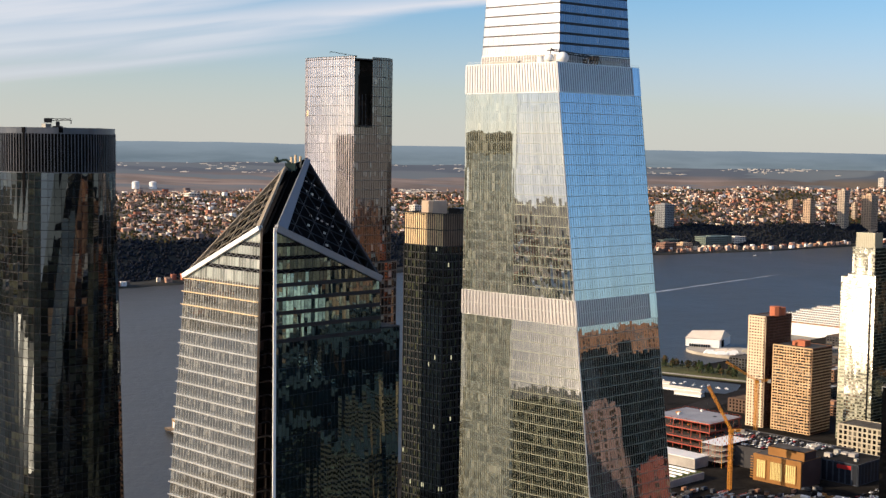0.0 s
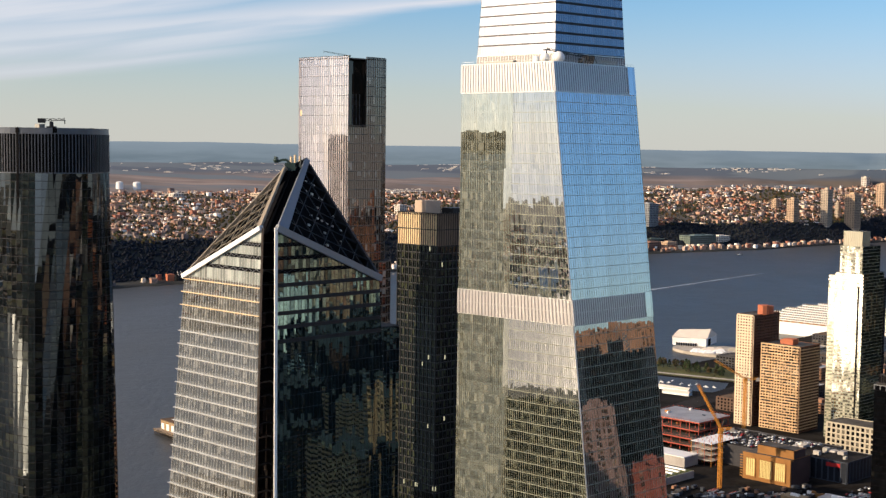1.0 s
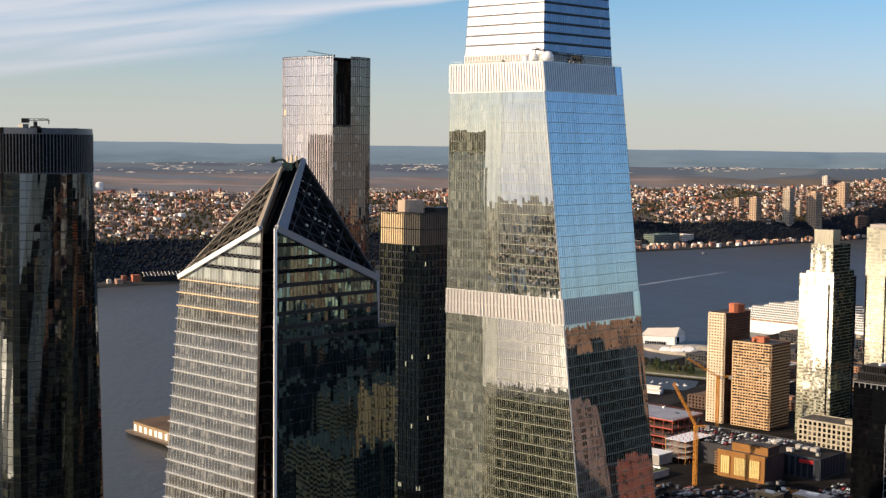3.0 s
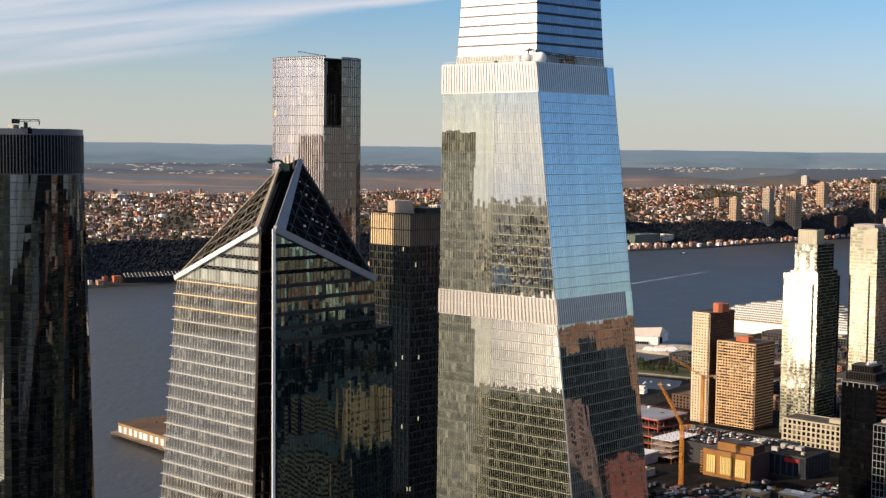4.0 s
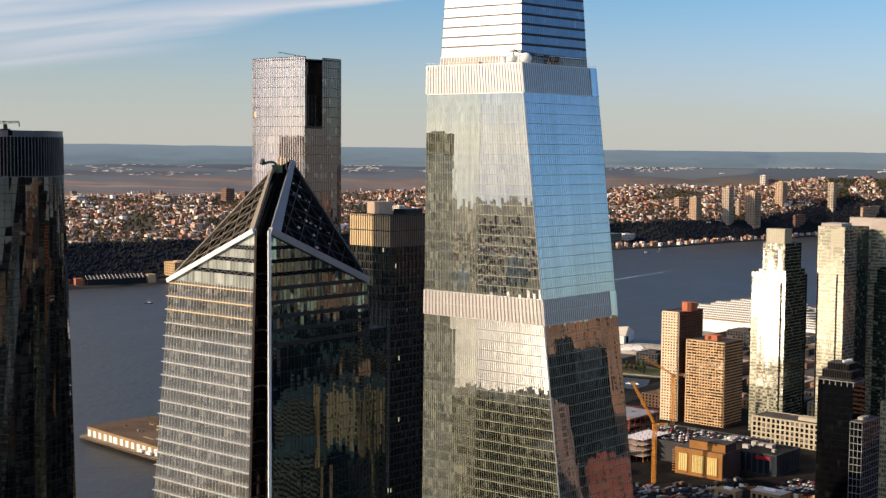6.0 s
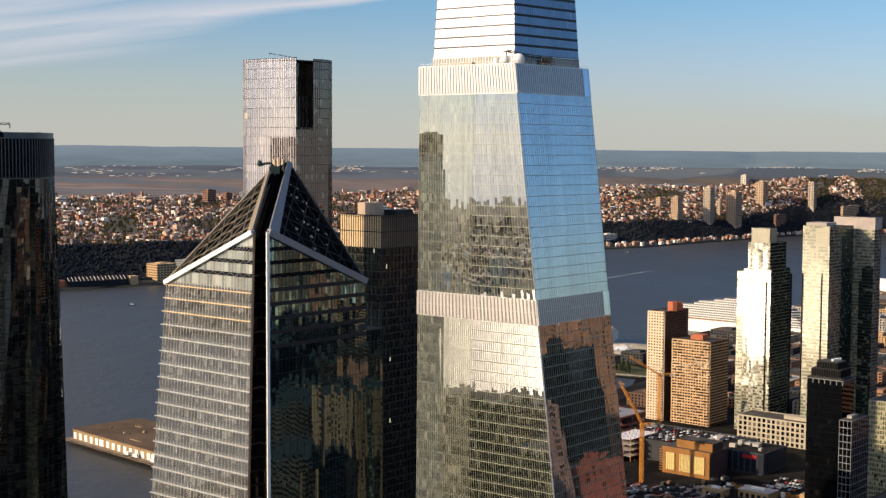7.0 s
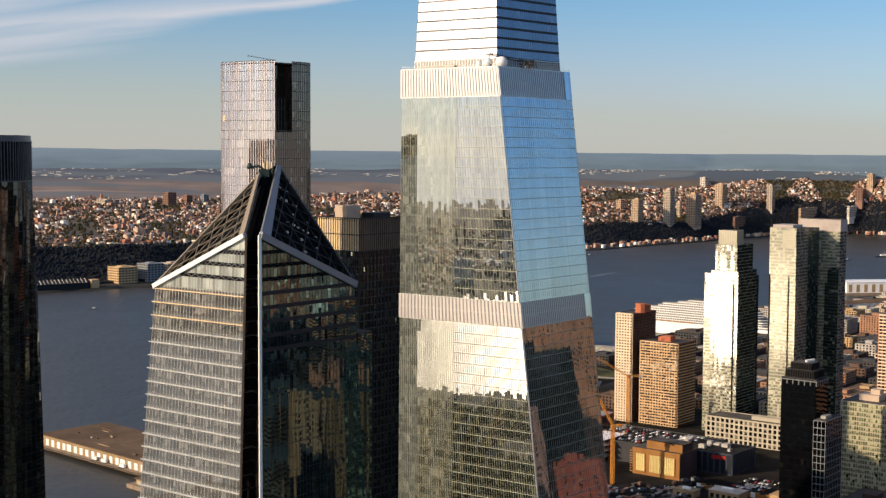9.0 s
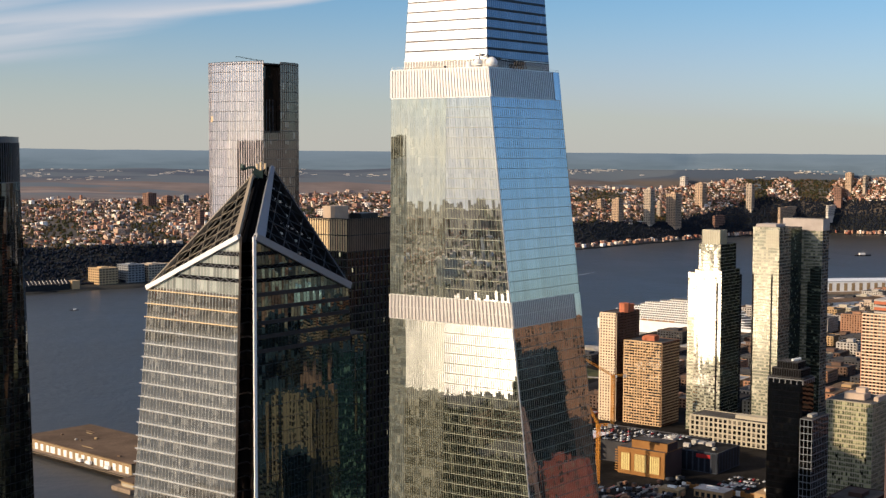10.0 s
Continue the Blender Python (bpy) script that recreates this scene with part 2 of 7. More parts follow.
M_GLASS_35B = glass_wall("bronze_residential_glass", gloss=0.22, tint=(0.66, 0.58, 0.55), inside=(0.03, 0.022, 0.018), blinds=0.2, wobble=0.009, spandrel=0.1, vary=0.1)
M_GLASS_55 = glass_wall("dark_office_glass", gloss=0.10, tint=(0.50, 0.70, 0.82), inside=(0.006, 0.010, 0.008), blind=(0.05, 0.06, 0.03), blinds=0.4, lights=0.035, spandrel=0.12, wobble=0.008)
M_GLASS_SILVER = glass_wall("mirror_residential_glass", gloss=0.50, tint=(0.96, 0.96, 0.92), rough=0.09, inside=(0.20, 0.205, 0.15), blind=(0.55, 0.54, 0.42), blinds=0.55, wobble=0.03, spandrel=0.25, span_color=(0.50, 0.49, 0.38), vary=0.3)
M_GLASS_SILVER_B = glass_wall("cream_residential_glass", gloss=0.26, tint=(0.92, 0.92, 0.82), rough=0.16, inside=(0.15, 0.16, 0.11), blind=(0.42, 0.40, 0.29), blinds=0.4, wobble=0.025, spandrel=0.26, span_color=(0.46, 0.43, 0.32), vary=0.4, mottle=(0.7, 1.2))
M_GLASS_DARK = glass_wall("black_tower_glass", gloss=0.05, tint=(0.4, 0.45, 0.5), inside=(0.003, 0.0035, 0.0045), blind=(0.008, 0.008, 0.008), blinds=0.08, span_color=(0.003, 0.003, 0.004))
M_GLASS_GREEN = glass_wall("green_residential_glass", gloss=0.12, tint=(0.7, 0.78, 0.68), inside=(0.14, 0.155, 0.085), blind=(0.36, 0.36, 0.21), blinds=0.55, wobble=0.012, spandrel=0.2, span_color=(0.30, 0.31, 0.18))
M_WINDOWS = glass_wall("apartment_windows", gloss=0.10, inside=(0.014, 0.013, 0.012), blind=(0.12, 0.105, 0.08), blinds=0.3, spandrel=0.0, wobble=0.02)
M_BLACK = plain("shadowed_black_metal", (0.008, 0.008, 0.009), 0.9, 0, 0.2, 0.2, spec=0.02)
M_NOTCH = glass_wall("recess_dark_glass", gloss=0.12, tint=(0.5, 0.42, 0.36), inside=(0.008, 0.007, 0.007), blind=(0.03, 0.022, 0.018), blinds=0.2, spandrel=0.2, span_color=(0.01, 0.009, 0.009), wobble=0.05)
M_LOUVRE_BACK = plain("plant_floor_louvre_back", (0.24, 0.23, 0.225), 0.5, 0.1, 0.1, 0.3)
M_SILVER_FIN = plain("silver_louvre_fin", (0.56, 0.54, 0.53), 0.3, 0.7, 0.05, 0.1)
M_PALE_FIN = plain("pale_rose_fin", (0.60, 0.54, 0.53), 0.4, 0.3, 0.08, 0.1)
M_FIN = plain("olive_grey_mullion", (0.27, 0.28, 0.215), 0.45, 0.2, 0.08, 0.1)
M_CROWN_FIN = plain("dark_grey_crown_fin", (0.10, 0.11, 0.13), 0.35, 0.4, 0.12, 0.2)
M_RIM = plain("grey_rim_panel", (0.23, 0.235, 0.25), 0.4, 0.4, 0.08, 0.1)
M_OLIVE = plain("sunlit_lattice_steel", (0.24, 0.20, 0.145), 0.55, 0.1, 0.15, 0.1)
M_LATTICE = plain("shaded_lattice_steel", (0.03, 0.031, 0.034), 0.5, 0.3, 0.15, 0.1)
M_GREEN_STEEL = plain("dark_green_machine_paint", (0.03, 0.05, 0.045), 0.5, 0.2, 0.2, 0.3)
M_BEIGE_GREY = plain("beige_grey_plant_casing", (0.36, 0.35, 0.31), 0.6, 0.1, 0.1, 0.3)
M_BAND = plain("satin_grey_band", (0.20, 0.195, 0.19), 0.5, 0.2, 0.08, 0.1)
M_ALU = plain("brushed_aluminium", (0.62, 0.61, 0.58), 0.38, 0.6, 0.12, 0.05)
M_STEEL_DARK = plain("dark_painted_steel", (0.026, 0.026, 0.028), 0.45, 0.3, 0.2, 0.1)
M_BRONZE = plain("bronze_anodised_metal", (0.16, 0.125, 0.095), 0.4, 0.6, 0.2, 0.1)
M_STONE = plain("pale_limestone", (0.42, 0.37, 0.33), 0.7, 0, 0.15, 0.1)
M_WHITE = plain("white_painted_metal", (0.78, 0.78, 0.76), 0.35, 0.0, 0.06, 0.1)
M_GREYPANEL = plain("grey_metal_panel", (0.20, 0.21, 0.225), 0.4, 0.4, 0.12, 0.08)
M_TAN = plain("tan_metal_louvre", (0.68, 0.52, 0.31), 0.5, 0.05, 0.15, 0.3)
M_BEIGE = plain("beige_render", (0.48, 0.38, 0.29), 0.8, 0, 0.12, 0.2)
M_ROOF = plain("gravel_roof", (0.085, 0.08, 0.075), 0.95, 0, 0.35, 0.08, 0.8, spec=0.05)
M_BRICK = plain("brown_brick", (0.31, 0.17, 0.10), 0.85, 0, 0.18, 0.06, 1.5)
M_BRICK_LIGHT = plain("buff_brick", (0.40, 0.27, 0.135), 0.85, 0, 0.16, 0.06, 1.5)
M_BRICK_RED = plain("red_brick", (0.42, 0.14, 0.07), 0.85, 0, 0.15, 0.1, 1.5)
M_CONCRETE = plain("weathered_concrete", (0.40, 0.375, 0.34), 0.85, 0, 0.22, 0.1, 1.2)
M_ASPHALT = plain("asphalt", (0.030, 0.028, 0.027), 0.95, 0, 0.5, 0.02, 0.3, spec=0.03)
M_STEEL_RED = plain("red_primed_steel", (0.36, 0.075, 0.045), 0.6, 0.1, 0.2, 0.1)
M_CRANE = plain("yellow_crane_paint", (0.50, 0.22, 0.025), 0.5, 0, 0.12, 0.1)
M_WINDOW_DARK = plain("dark_window", (0.02, 0.022, 0.026), 0.08, 0.0, 0.3, 0.4)
M_GOLD = plain("ochre_cladding", (0.26, 0.125, 0.032), 0.6, 0.1, 0.2, 0.08)
M_POSTER = plain("pale_yellow_banner", (0.60, 0.50, 0.20), 0.6, 0, 0.12, 0.3)
M_BLUEGREY = plain("blue_grey_cladding", (0.045, 0.055, 0.075), 0.6, 0, 0.2, 0.1)


def far_houses(name, cols, vary=0.5):
    """Walls and roofs of a far town: each block its own colour."""
    t = Tree(name)
    g = t.node("ShaderNodeNewGeometry")
    cr = t.n.new("ShaderNodeValToRGB")
    cr.color_ramp.interpolation = "CONSTANT"
    el = cr.color_ramp.elements
    while len(el) < len(cols):
        el.new(1.0)
    for i, c in enumerate(cols):
        el[i].position = i / len(cols)
        el[i].color = (*c, 1)
    t.l.new(g.outputs["Random Per Island"], cr.inputs[0])
    k = t.ramp(t.noise(g.outputs["Position"], 0.25, 3.0), 0.3, 0.7, 1 - vary, 1 + vary)
    b = t.node("ShaderNodeBsdfPrincipled", Base_Color=t.vmath("SCALE", cr.outputs[0], scale=k), Roughness=0.9, Specular_IOR_Level=0.1)
    return t.done(b.outputs[0])


M_TOWN = far_houses("town_blocks", [(0.403, 0.244, 0.171), (0.488, 0.354, 0.256), (0.293, 0.128, 0.085), (0.683, 0.573, 0.451), (0.183, 0.134, 0.110), (0.439, 0.329, 0.268), (0.800, 0.756, 0.708), (0.171, 0.134, 0.122), (0.366, 0.195, 0.122), (0.244, 0.159, 0.122)])
M_TREES = far_houses("autumn_trees", [(0.042, 0.045, 0.021), (0.068, 0.054, 0.024), (0.030, 0.036, 0.019), (0.090, 0.054, 0.024), (0.048, 0.042, 0.024)])


def water():
    t = Tree("river_water")
    g = t.node("ShaderNodeNewGeometry")
    p = g.outputs["Position"]
    wide = t.noise(t.vmath("MULTIPLY", p, (1.0, 0.5, 1.0)), 0.004, 4.0)
    col = t.mix(t.ramp(wide, 0.35, 0.7), (0.034, 0.036, 0.034), (0.045, 0.046, 0.043))
    ripples = t.noise(t.vmath("MULTIPLY", p, (1.0, 0.6, 1.0)), 0.12, 6.0, 0.65)
    swell = t.noise(p, 0.02, 3.0)
    h = t.math("ADD", ripples, t.math("MULTIPLY", swell, 2.0))
    bp = t.node("ShaderNodeBump", Strength=0.35, Distance=2.0, Height=h)
    b = t.node("ShaderNodeBsdfPrincipled", Base_Color=col, Roughness=t.ramp(wide, 0.3, 0.7, 0.37, 0.44), Specular_IOR_Level=0.5, IOR=1.33, Normal=bp.outputs[0])
    return t.done(b.outputs[0])


def land():
    t = Tree("far_land")
    g = t.node("ShaderNodeNewGeometry")
    p = g.outputs["Position"]
    a = t.noise(p, 0.006, 5.0, 0.6)
    b = t.noise(t.vmath("MULTIPLY", p, (0.25, 2.2, 1.0)), 0.010, 4.0)
    z = t.node("ShaderNodeSeparateXYZ", Vector=p).outputs[2]
    reed = t.mix(t.ramp(a, 0.35, 0.65), (0.118, 0.092, 0.080), (0.19, 0.146, 0.126))
    reed = t.mix(t.ramp(b, 0.52, 0.66), reed, (0.24, 0.188, 0.165))
    yard = t.mix(t.ramp(a, 0.35, 0.65), (0.05, 0.042, 0.032), (0.11, 0.088, 0.068))
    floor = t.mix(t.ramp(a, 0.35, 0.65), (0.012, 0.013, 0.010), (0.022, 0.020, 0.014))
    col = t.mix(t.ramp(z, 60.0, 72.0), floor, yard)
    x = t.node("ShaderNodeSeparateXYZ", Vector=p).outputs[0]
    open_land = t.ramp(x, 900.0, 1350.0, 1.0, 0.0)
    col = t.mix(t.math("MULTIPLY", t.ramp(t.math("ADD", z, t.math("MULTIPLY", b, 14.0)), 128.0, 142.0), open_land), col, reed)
    # distance haze painted in: the land turns blue with height
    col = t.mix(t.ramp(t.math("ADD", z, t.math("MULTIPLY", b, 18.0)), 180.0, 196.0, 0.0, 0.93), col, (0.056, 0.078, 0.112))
    creek = t.noise(t.vmath("MULTIPLY", p, (0.3, 1.4, 1.0)), 0.006, 3.0)
    wet = t.math("MULTIPLY", t.ramp(creek, 0.48, 0.54), t.ramp(z, 132.0, 150.0))
    col = t.mix(wet, col, (0.10, 0.122, 0.145))
    s = t.node("ShaderNodeBsdfPrincipled", Base_Color=col, Roughness=0.95)
    return t.done(s.outputs[0])


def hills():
    """Hazy distance: blue haze put into the colour, with a glow of its own."""
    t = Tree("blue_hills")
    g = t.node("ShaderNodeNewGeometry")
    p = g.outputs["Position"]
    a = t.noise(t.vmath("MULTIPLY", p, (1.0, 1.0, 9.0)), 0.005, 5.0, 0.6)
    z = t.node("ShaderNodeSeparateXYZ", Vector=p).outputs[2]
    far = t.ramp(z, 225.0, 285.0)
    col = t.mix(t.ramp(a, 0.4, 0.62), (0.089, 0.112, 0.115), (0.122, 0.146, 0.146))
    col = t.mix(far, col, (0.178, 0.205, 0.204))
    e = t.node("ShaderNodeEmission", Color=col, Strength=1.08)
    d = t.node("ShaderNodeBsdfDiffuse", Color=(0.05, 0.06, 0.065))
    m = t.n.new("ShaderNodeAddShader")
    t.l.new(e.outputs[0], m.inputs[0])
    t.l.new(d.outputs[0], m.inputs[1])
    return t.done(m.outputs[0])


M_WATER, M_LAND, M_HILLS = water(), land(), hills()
M_CITY = plain("city_ground", (0.020, 0.018, 0.016), 0.95, 0, 0.6, 0.03, 0.3, spec=0.03)


# ---------------------------------------------------------------- mesh helpers
GRID = radians(44.0)
E1 = Vector((math.cos(GRID), math.sin(GRID), 0))      # along the avenues
E2 = Vector((-math.sin(GRID), math.cos(GRID), 0))     # along the streets, to the river
UP = Vector((0, 0, 1))


def V(x, y, z=0.0):
    return Vector((x, y, z))


class Acc:
    """Collects faces in world metres for one mesh."""

    def __init__(self):
        self.v, self.f, self.uv = [], [], []

    def poly(self, pts, uvs=None):
        k = len(self.v)
        self.v += [tuple(p) for p in pts]
        self.f.append(tuple(range(k, k + len(pts))))
        self.uv.append(uvs or [(0, 0)] * len(pts))

    def hexa(self, c):
        """c: four corners below, four above, both anticlockwise seen from above."""
        k = len(self.v)
        self.v += [tuple(p) for p in c]
        for q in ((3, 2, 1, 0), (4, 5, 6, 7), (0, 1, 5, 4), (1, 2, 6, 5), (2, 3, 7, 6), (3, 0, 4, 7)):
            self.f.append(tuple(k + i for i in q))
            self.uv.append([(0, 0), (1, 0), (1, 1), (0, 1)])

    def box(self, o, a, b, h):
        """A box on the corner o with the edge vectors a, b (anticlockwise) and the height h."""
        u = UP * h if isinstance(h, (int, float)) else h
        self.hexa([o, o + a, o + a + b, o + b, o + u, o + a + u, o + a + b + u, o + b + u])

    def beam(self, p, q, w, d, out=None):
        """A bar from p to q, w wide and d deep; out: the way its depth points."""
        ax = (q - p).normalized()
        out = (out if out is not None else (UP if abs(ax.z) < 0.9 else E1)).copy()
        out = (out - ax * out.dot(ax)).normalized()
        s = ax.cross(out).normalized() * (w / 2)
        o = out * (d / 2)
        self.hexa([p - s - o, p + s - o, p + s + o, p - s + o, q - s - o, q + s - o, q + s + o, q - s + o])

    def prism(self, ring, z0, z1, cap=True):
        n = len(ring)
        k = len(self.v)
        self.v += [(p[0], p[1], z0) for p in ring] + [(p[0], p[1], z1) for p in ring]
        for i in range(n):
            j = (i + 1) % n
            self.f.append((k + i, k + j, k + n + j, k + n + i))
            self.uv.append([(0, 0), (1, 0), (1, 1), (0, 1)])
        if cap:
            self.f.append(tuple(k + n + i for i in range(n)))
            self.uv.append([(0, 0)] * n)
            self.f.append(tuple(k + i for i in reversed(range(n))))
            self.uv.append([(0, 0)] * n)

    def hoop(self, outer, inner, z0, z1):
        """A closed ring: outer and inner outline with the same count of points."""
        n = len(outer)
        k = len(self.v)
        for ring, z in ((outer, z0), (outer, z1), (inner, z1), (inner, z0)):
            self.v += [(p[0], p[1], z) for p in ring]
        for i in range(n):
            j = (i + 1) % n
            for r in range(4):
                s = (r + 1) % 4
                self.f.append((k + r * n + i, k + r * n + j, k + s * n + j, k + s * n + i))
                self.uv.append([(0, 0), (1, 0), (1, 1), (0, 1)])

    def tube(self, p, r0, r1, h, n=12):
        """An upright round body from p, tapered."""
        k = len(self.v)
        for z, r in ((0, r0), (h, r1)):
            self.v += [(p[0] + r * math.cos(2 * math.pi * i / n), p[1] + r * math.sin(2 * math.pi * i / n), p[2] + z) for i in range(n)]
        for i in range(n):
            j = (i + 1) % n
            self.f.append((k + i, k + j, k + n + j, k + n + i))
            self.uv.append([(0, 0)] * 4)
        self.f.append(tuple(k + n + i for i in range(n)))
        self.uv.append([(0, 0)] * n)

    def ball(self, p, r, n=10, m=6, squash=1.0, rough=0.0, rnd=None):
        k = len(self.v)
        for i in range(m + 1):
            a = math.pi * i / m - math.pi / 2
            for j in range(n):
                b = 2 * math.pi * j / n
                q = r * (1 + (rnd.uniform(-rough, rough) if rnd else 0))
                self.v.append((p[0] + q * math.cos(a) * math.cos(b), p[1] + q * math.cos(a) * math.sin(b), p[2] + q * squash * math.sin(a)))
        for i in range(m):
            for j in range(n):
                jj = (j + 1) % n
                self.f.append((k + i * n + j, k + i * n + jj, k + (i + 1) * n + jj, k + (i + 1) * n + j))
                self.uv.append([(0, 0)] * 4)

    def mesh(self, name, mat, origin=(0, 0, 0), smooth=False):
        me = bpy.data.meshes.new(name)
        o = Vector(origin)
        me.from_pydata([(x - o.x, y - o.y, z - o.z) for x, y, z in self.v], [], self.f)
        lay = me.uv_layers.new(name="UVMap")
        flat = [c for face in self.uv for p in face for c in p]
        lay.data.foreach_set("uv", flat)
        me.materials.append(mat)
        if smooth:
            me.polygons.foreach_set("use_smooth", [True] * len(me.polygons))
        me.update()
        return me


def thing(name, at, label, category, group="", kind=""):
    """A thing made of parts: an Empty at its base."""
    ob = new(name)
    ob.empty_display_size = 1.0
    ob.location = at
    return tagged(ob, label, category, group, kind)


def base_of(ob):
    p = Vector(ob.location)
    while ob.parent:
        ob = ob.parent
        p += Vector(ob.location)
    return p


def part(name, acc, mat, parent, label="", kind="", smooth=False):
    ob = new(name, acc.mesh(name, mat, base_of(parent), smooth))
    ob.parent = parent
    return tagged(ob, label, kind=kind)


def solid(name, acc, mat, label, category="", kind="", group="", smooth=False, at=(0, 0, 0)):
    """A thing of one mesh."""
    ob = new(name, acc.mesh(name, mat, at, smooth))
    ob.location = at
    return tagged(ob, label, category, group, kind)


def lerp(a, b, t):
    return a + (b - a) * t


def corner_box(c, wl, wr):
    """Plan of a grid-aligned block by its corner nearest to the viewer: anticlockwise from that corner."""
    c = V(c[0], c[1])
    return [c, c + E1 * wr, c + E1 * wr + E2 * wl, c + E2 * wl]


def wall(glass, a0, b0, a1, b1, nu, nv, u0=0, v0=0):
    """Glass of one face, from its lower left corner a0 (seen from outside), with nu panes and nv storeys."""
    glass.poly([a0, b0, b1, a1], [(u0, v0), (u0 + nu, v0), (u0 + nu, v0 + nv), (u0, v0 + nv)])


def face_out(a0, b0, a1):
    return (b0 - a0).cross(a1 - a0).normalized()


def mullions(acc, a0, b0, a1, b1, n, w, d, skip=1):
    out = face_out(a0, b0, a1)
    for i in range(0, n + 1, skip):
        t = i / n
        acc.beam(lerp(a0, b0, t), lerp(a1, b1, t), w, d, out)


def band(acc, a0, b0, a1, b1, t, h, d):
    """A bar along a face at the share t of its height."""
    acc.beam(lerp(a0, a1, t), lerp(b0, b1, t), h, d, face_out(a0, b0, a1))


# ---------------------------------------------------------------- land and water
def lookup(x, table):
    """Straight-line lookup in rows of (x, y)."""
    if x <= table[0][0]:
        return table[0][1]
    for (xa, ya), (xb, yb) in zip(table, table[1:]):
        if x <= xb:
            return ya + (yb - ya) * (x - xa) / (xb - xa)
    return table[-1][1]


FAR_R = 4930.0
SHORE = [(-180, 2900), (-120, 2050), (-95, 1760), (-78, 1745), (-62, 1850), (-45, 2060), (-25, 2480), (-13.5, 2650), (-9.5, 2763), (-5.5, 2829), (0, 3080), (5, 3420), (9.1, 3650), (13.5, 3898), (17.26, 4268), (20.32, 4640), (22.6, 4790), (24.5, 4840), (60, 4820), (180, 2600)]


def shore(az):
    return lookup(az, SHORE)


def bank_bands(az, s):
    """Where strip, cliff top, town, marsh and flats end, as shares of the way from the shore."""
    w = min(1.0, max(0.0, (s - 2700) / 1200))
    e = min(1.0, max(0.0, (az - 17.0) / 4.0))
    return w, e, lerp(0.028, 0.12, w), lerp(lerp(0.09, 0.24, w), 0.46, e), lerp(lerp(0.60, 0.74, w), 0.84, e), lerp(lerp(0.80, 0.86, w), 0.89, e), lerp(0.91, 0.92, w)


def rise(az, r):
    """Height of the far bank, shaped to fit the camera's view: low strip at the water, wooded cliff, town on the
    plateau, marshes, far hills.
    """
    s = shore(az)
    if r <= s:
        return -4.5
    q = (r - s) / (FAR_R - s)
    w, e, strip, top, town, marsh, flat = bank_bands(az, s)
    def drop(d, qq):
        return 273.5 - d * (s + (FAR_R - s) * qq)
    rows = [(0.0, 0.0), (strip, 4.0), (top, drop(lerp(lerp(0.071, 0.052, w), 0.034, e), top)), (town, drop(lerp(lerp(0.0355, 0.026, w), 0.018, e), town)),
            (marsh, drop(lerp(lerp(0.0215, 0.0175, w), 0.0152, e), marsh)), (flat, drop(lerp(0.0135, 0.0125, w), flat)), (1.0, drop(lerp(0.0130, 0.0120, w), 1.0))]
    tame = min(1.0, max(0.03, (az + 52) / 18.0))
    return tame * lookup(q, rows) + tame * (6.0 * noise.noise(Vector((az * 0.35, r * 0.004, 1.0))) if q > strip else 0)


def polar(az, r):
    a = radians(az)
    return r * math.sin(a), r * math.cos(a)


def make_bank():
    acc = Acc()
    azs = [-150 + 2.0 * i for i in range(58)] + [-34 + 0.4 * i for i in range(171)] + [36 + 2.0 * i for i in range(12)]
    qs = [-0.004, 0.0, 0.012, 0.028, 0.045, 0.06, 0.075, 0.09, 0.12, 0.15, 0.18, 0.21, 0.24, 0.28, 0.32, 0.37, 0.42, 0.47, 0.52, 0.57, 0.6, 0.64, 0.68, 0.72, 0.74, 0.78, 0.8, 0.83, 0.86, 0.89, 0.91, 0.935, 0.96, 0.98, 1.0]
    for a in azs:
        s = shore(a) + 14 * noise.noise(Vector((a * 1.3, 0, 0)))
        for q in qs:
            r = s + (FAR_R - s) * q
            x, y = polar(a, r)
            acc.v.append((x, y, rise(a, r) if q > 0 else -4.5 if q < 0 else 0.0))
    n = len(qs)
    for i in range(len(azs) - 1):
        for j in range(n - 1):
            k = i * n + j
            acc.f.append((k, k + 1, k + n + 1, k + n)[::-1])
            acc.uv.append([(0, 0)] * 4)
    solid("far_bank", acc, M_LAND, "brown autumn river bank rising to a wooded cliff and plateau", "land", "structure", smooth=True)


def make_hills():
    """The blue ridge at the end of the land."""
    acc = Acc()
    n = 260
    for i in range(n + 1):
        a = -40 + 80 * i / n
        x, y = polar(a, FAR_R - 8)
        crest = 276.5 + 3.5 * noise.noise(Vector((a * 0.16, 3.0, 0))) + 1.6 * noise.noise(Vector((a * 0.7, 7.0, 0))) - 0.28 * a
        low = FAR_R - lerp(60, 11, min(1.0, max(0.0, (a - 12) / 6)))
        x2, y2 = polar(a, low)
        acc.v += [(x2, y2, min(196.0, rise(a, low) - 14)), (x, y, crest), (x, y, 150)]
    for i in range(n):
        k = i * 3
        acc.f += [(k, k + 3, k + 4, k + 1), (k + 1, k + 4, k + 5, k + 2)]
        acc.uv += [[(0, 0)] * 4] * 2
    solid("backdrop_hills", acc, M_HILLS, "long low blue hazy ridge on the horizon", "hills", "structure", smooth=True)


make_bank()
make_hills()

acc = Acc()
acc.poly([V(-4900, -4900, -3), V(4900, -4900, -3), V(4900, 4900, -3), V(-4900, 4900, -3)])
solid("water", acc, M_WATER, "wide grey-blue river with fine ripples", "river", "structure")

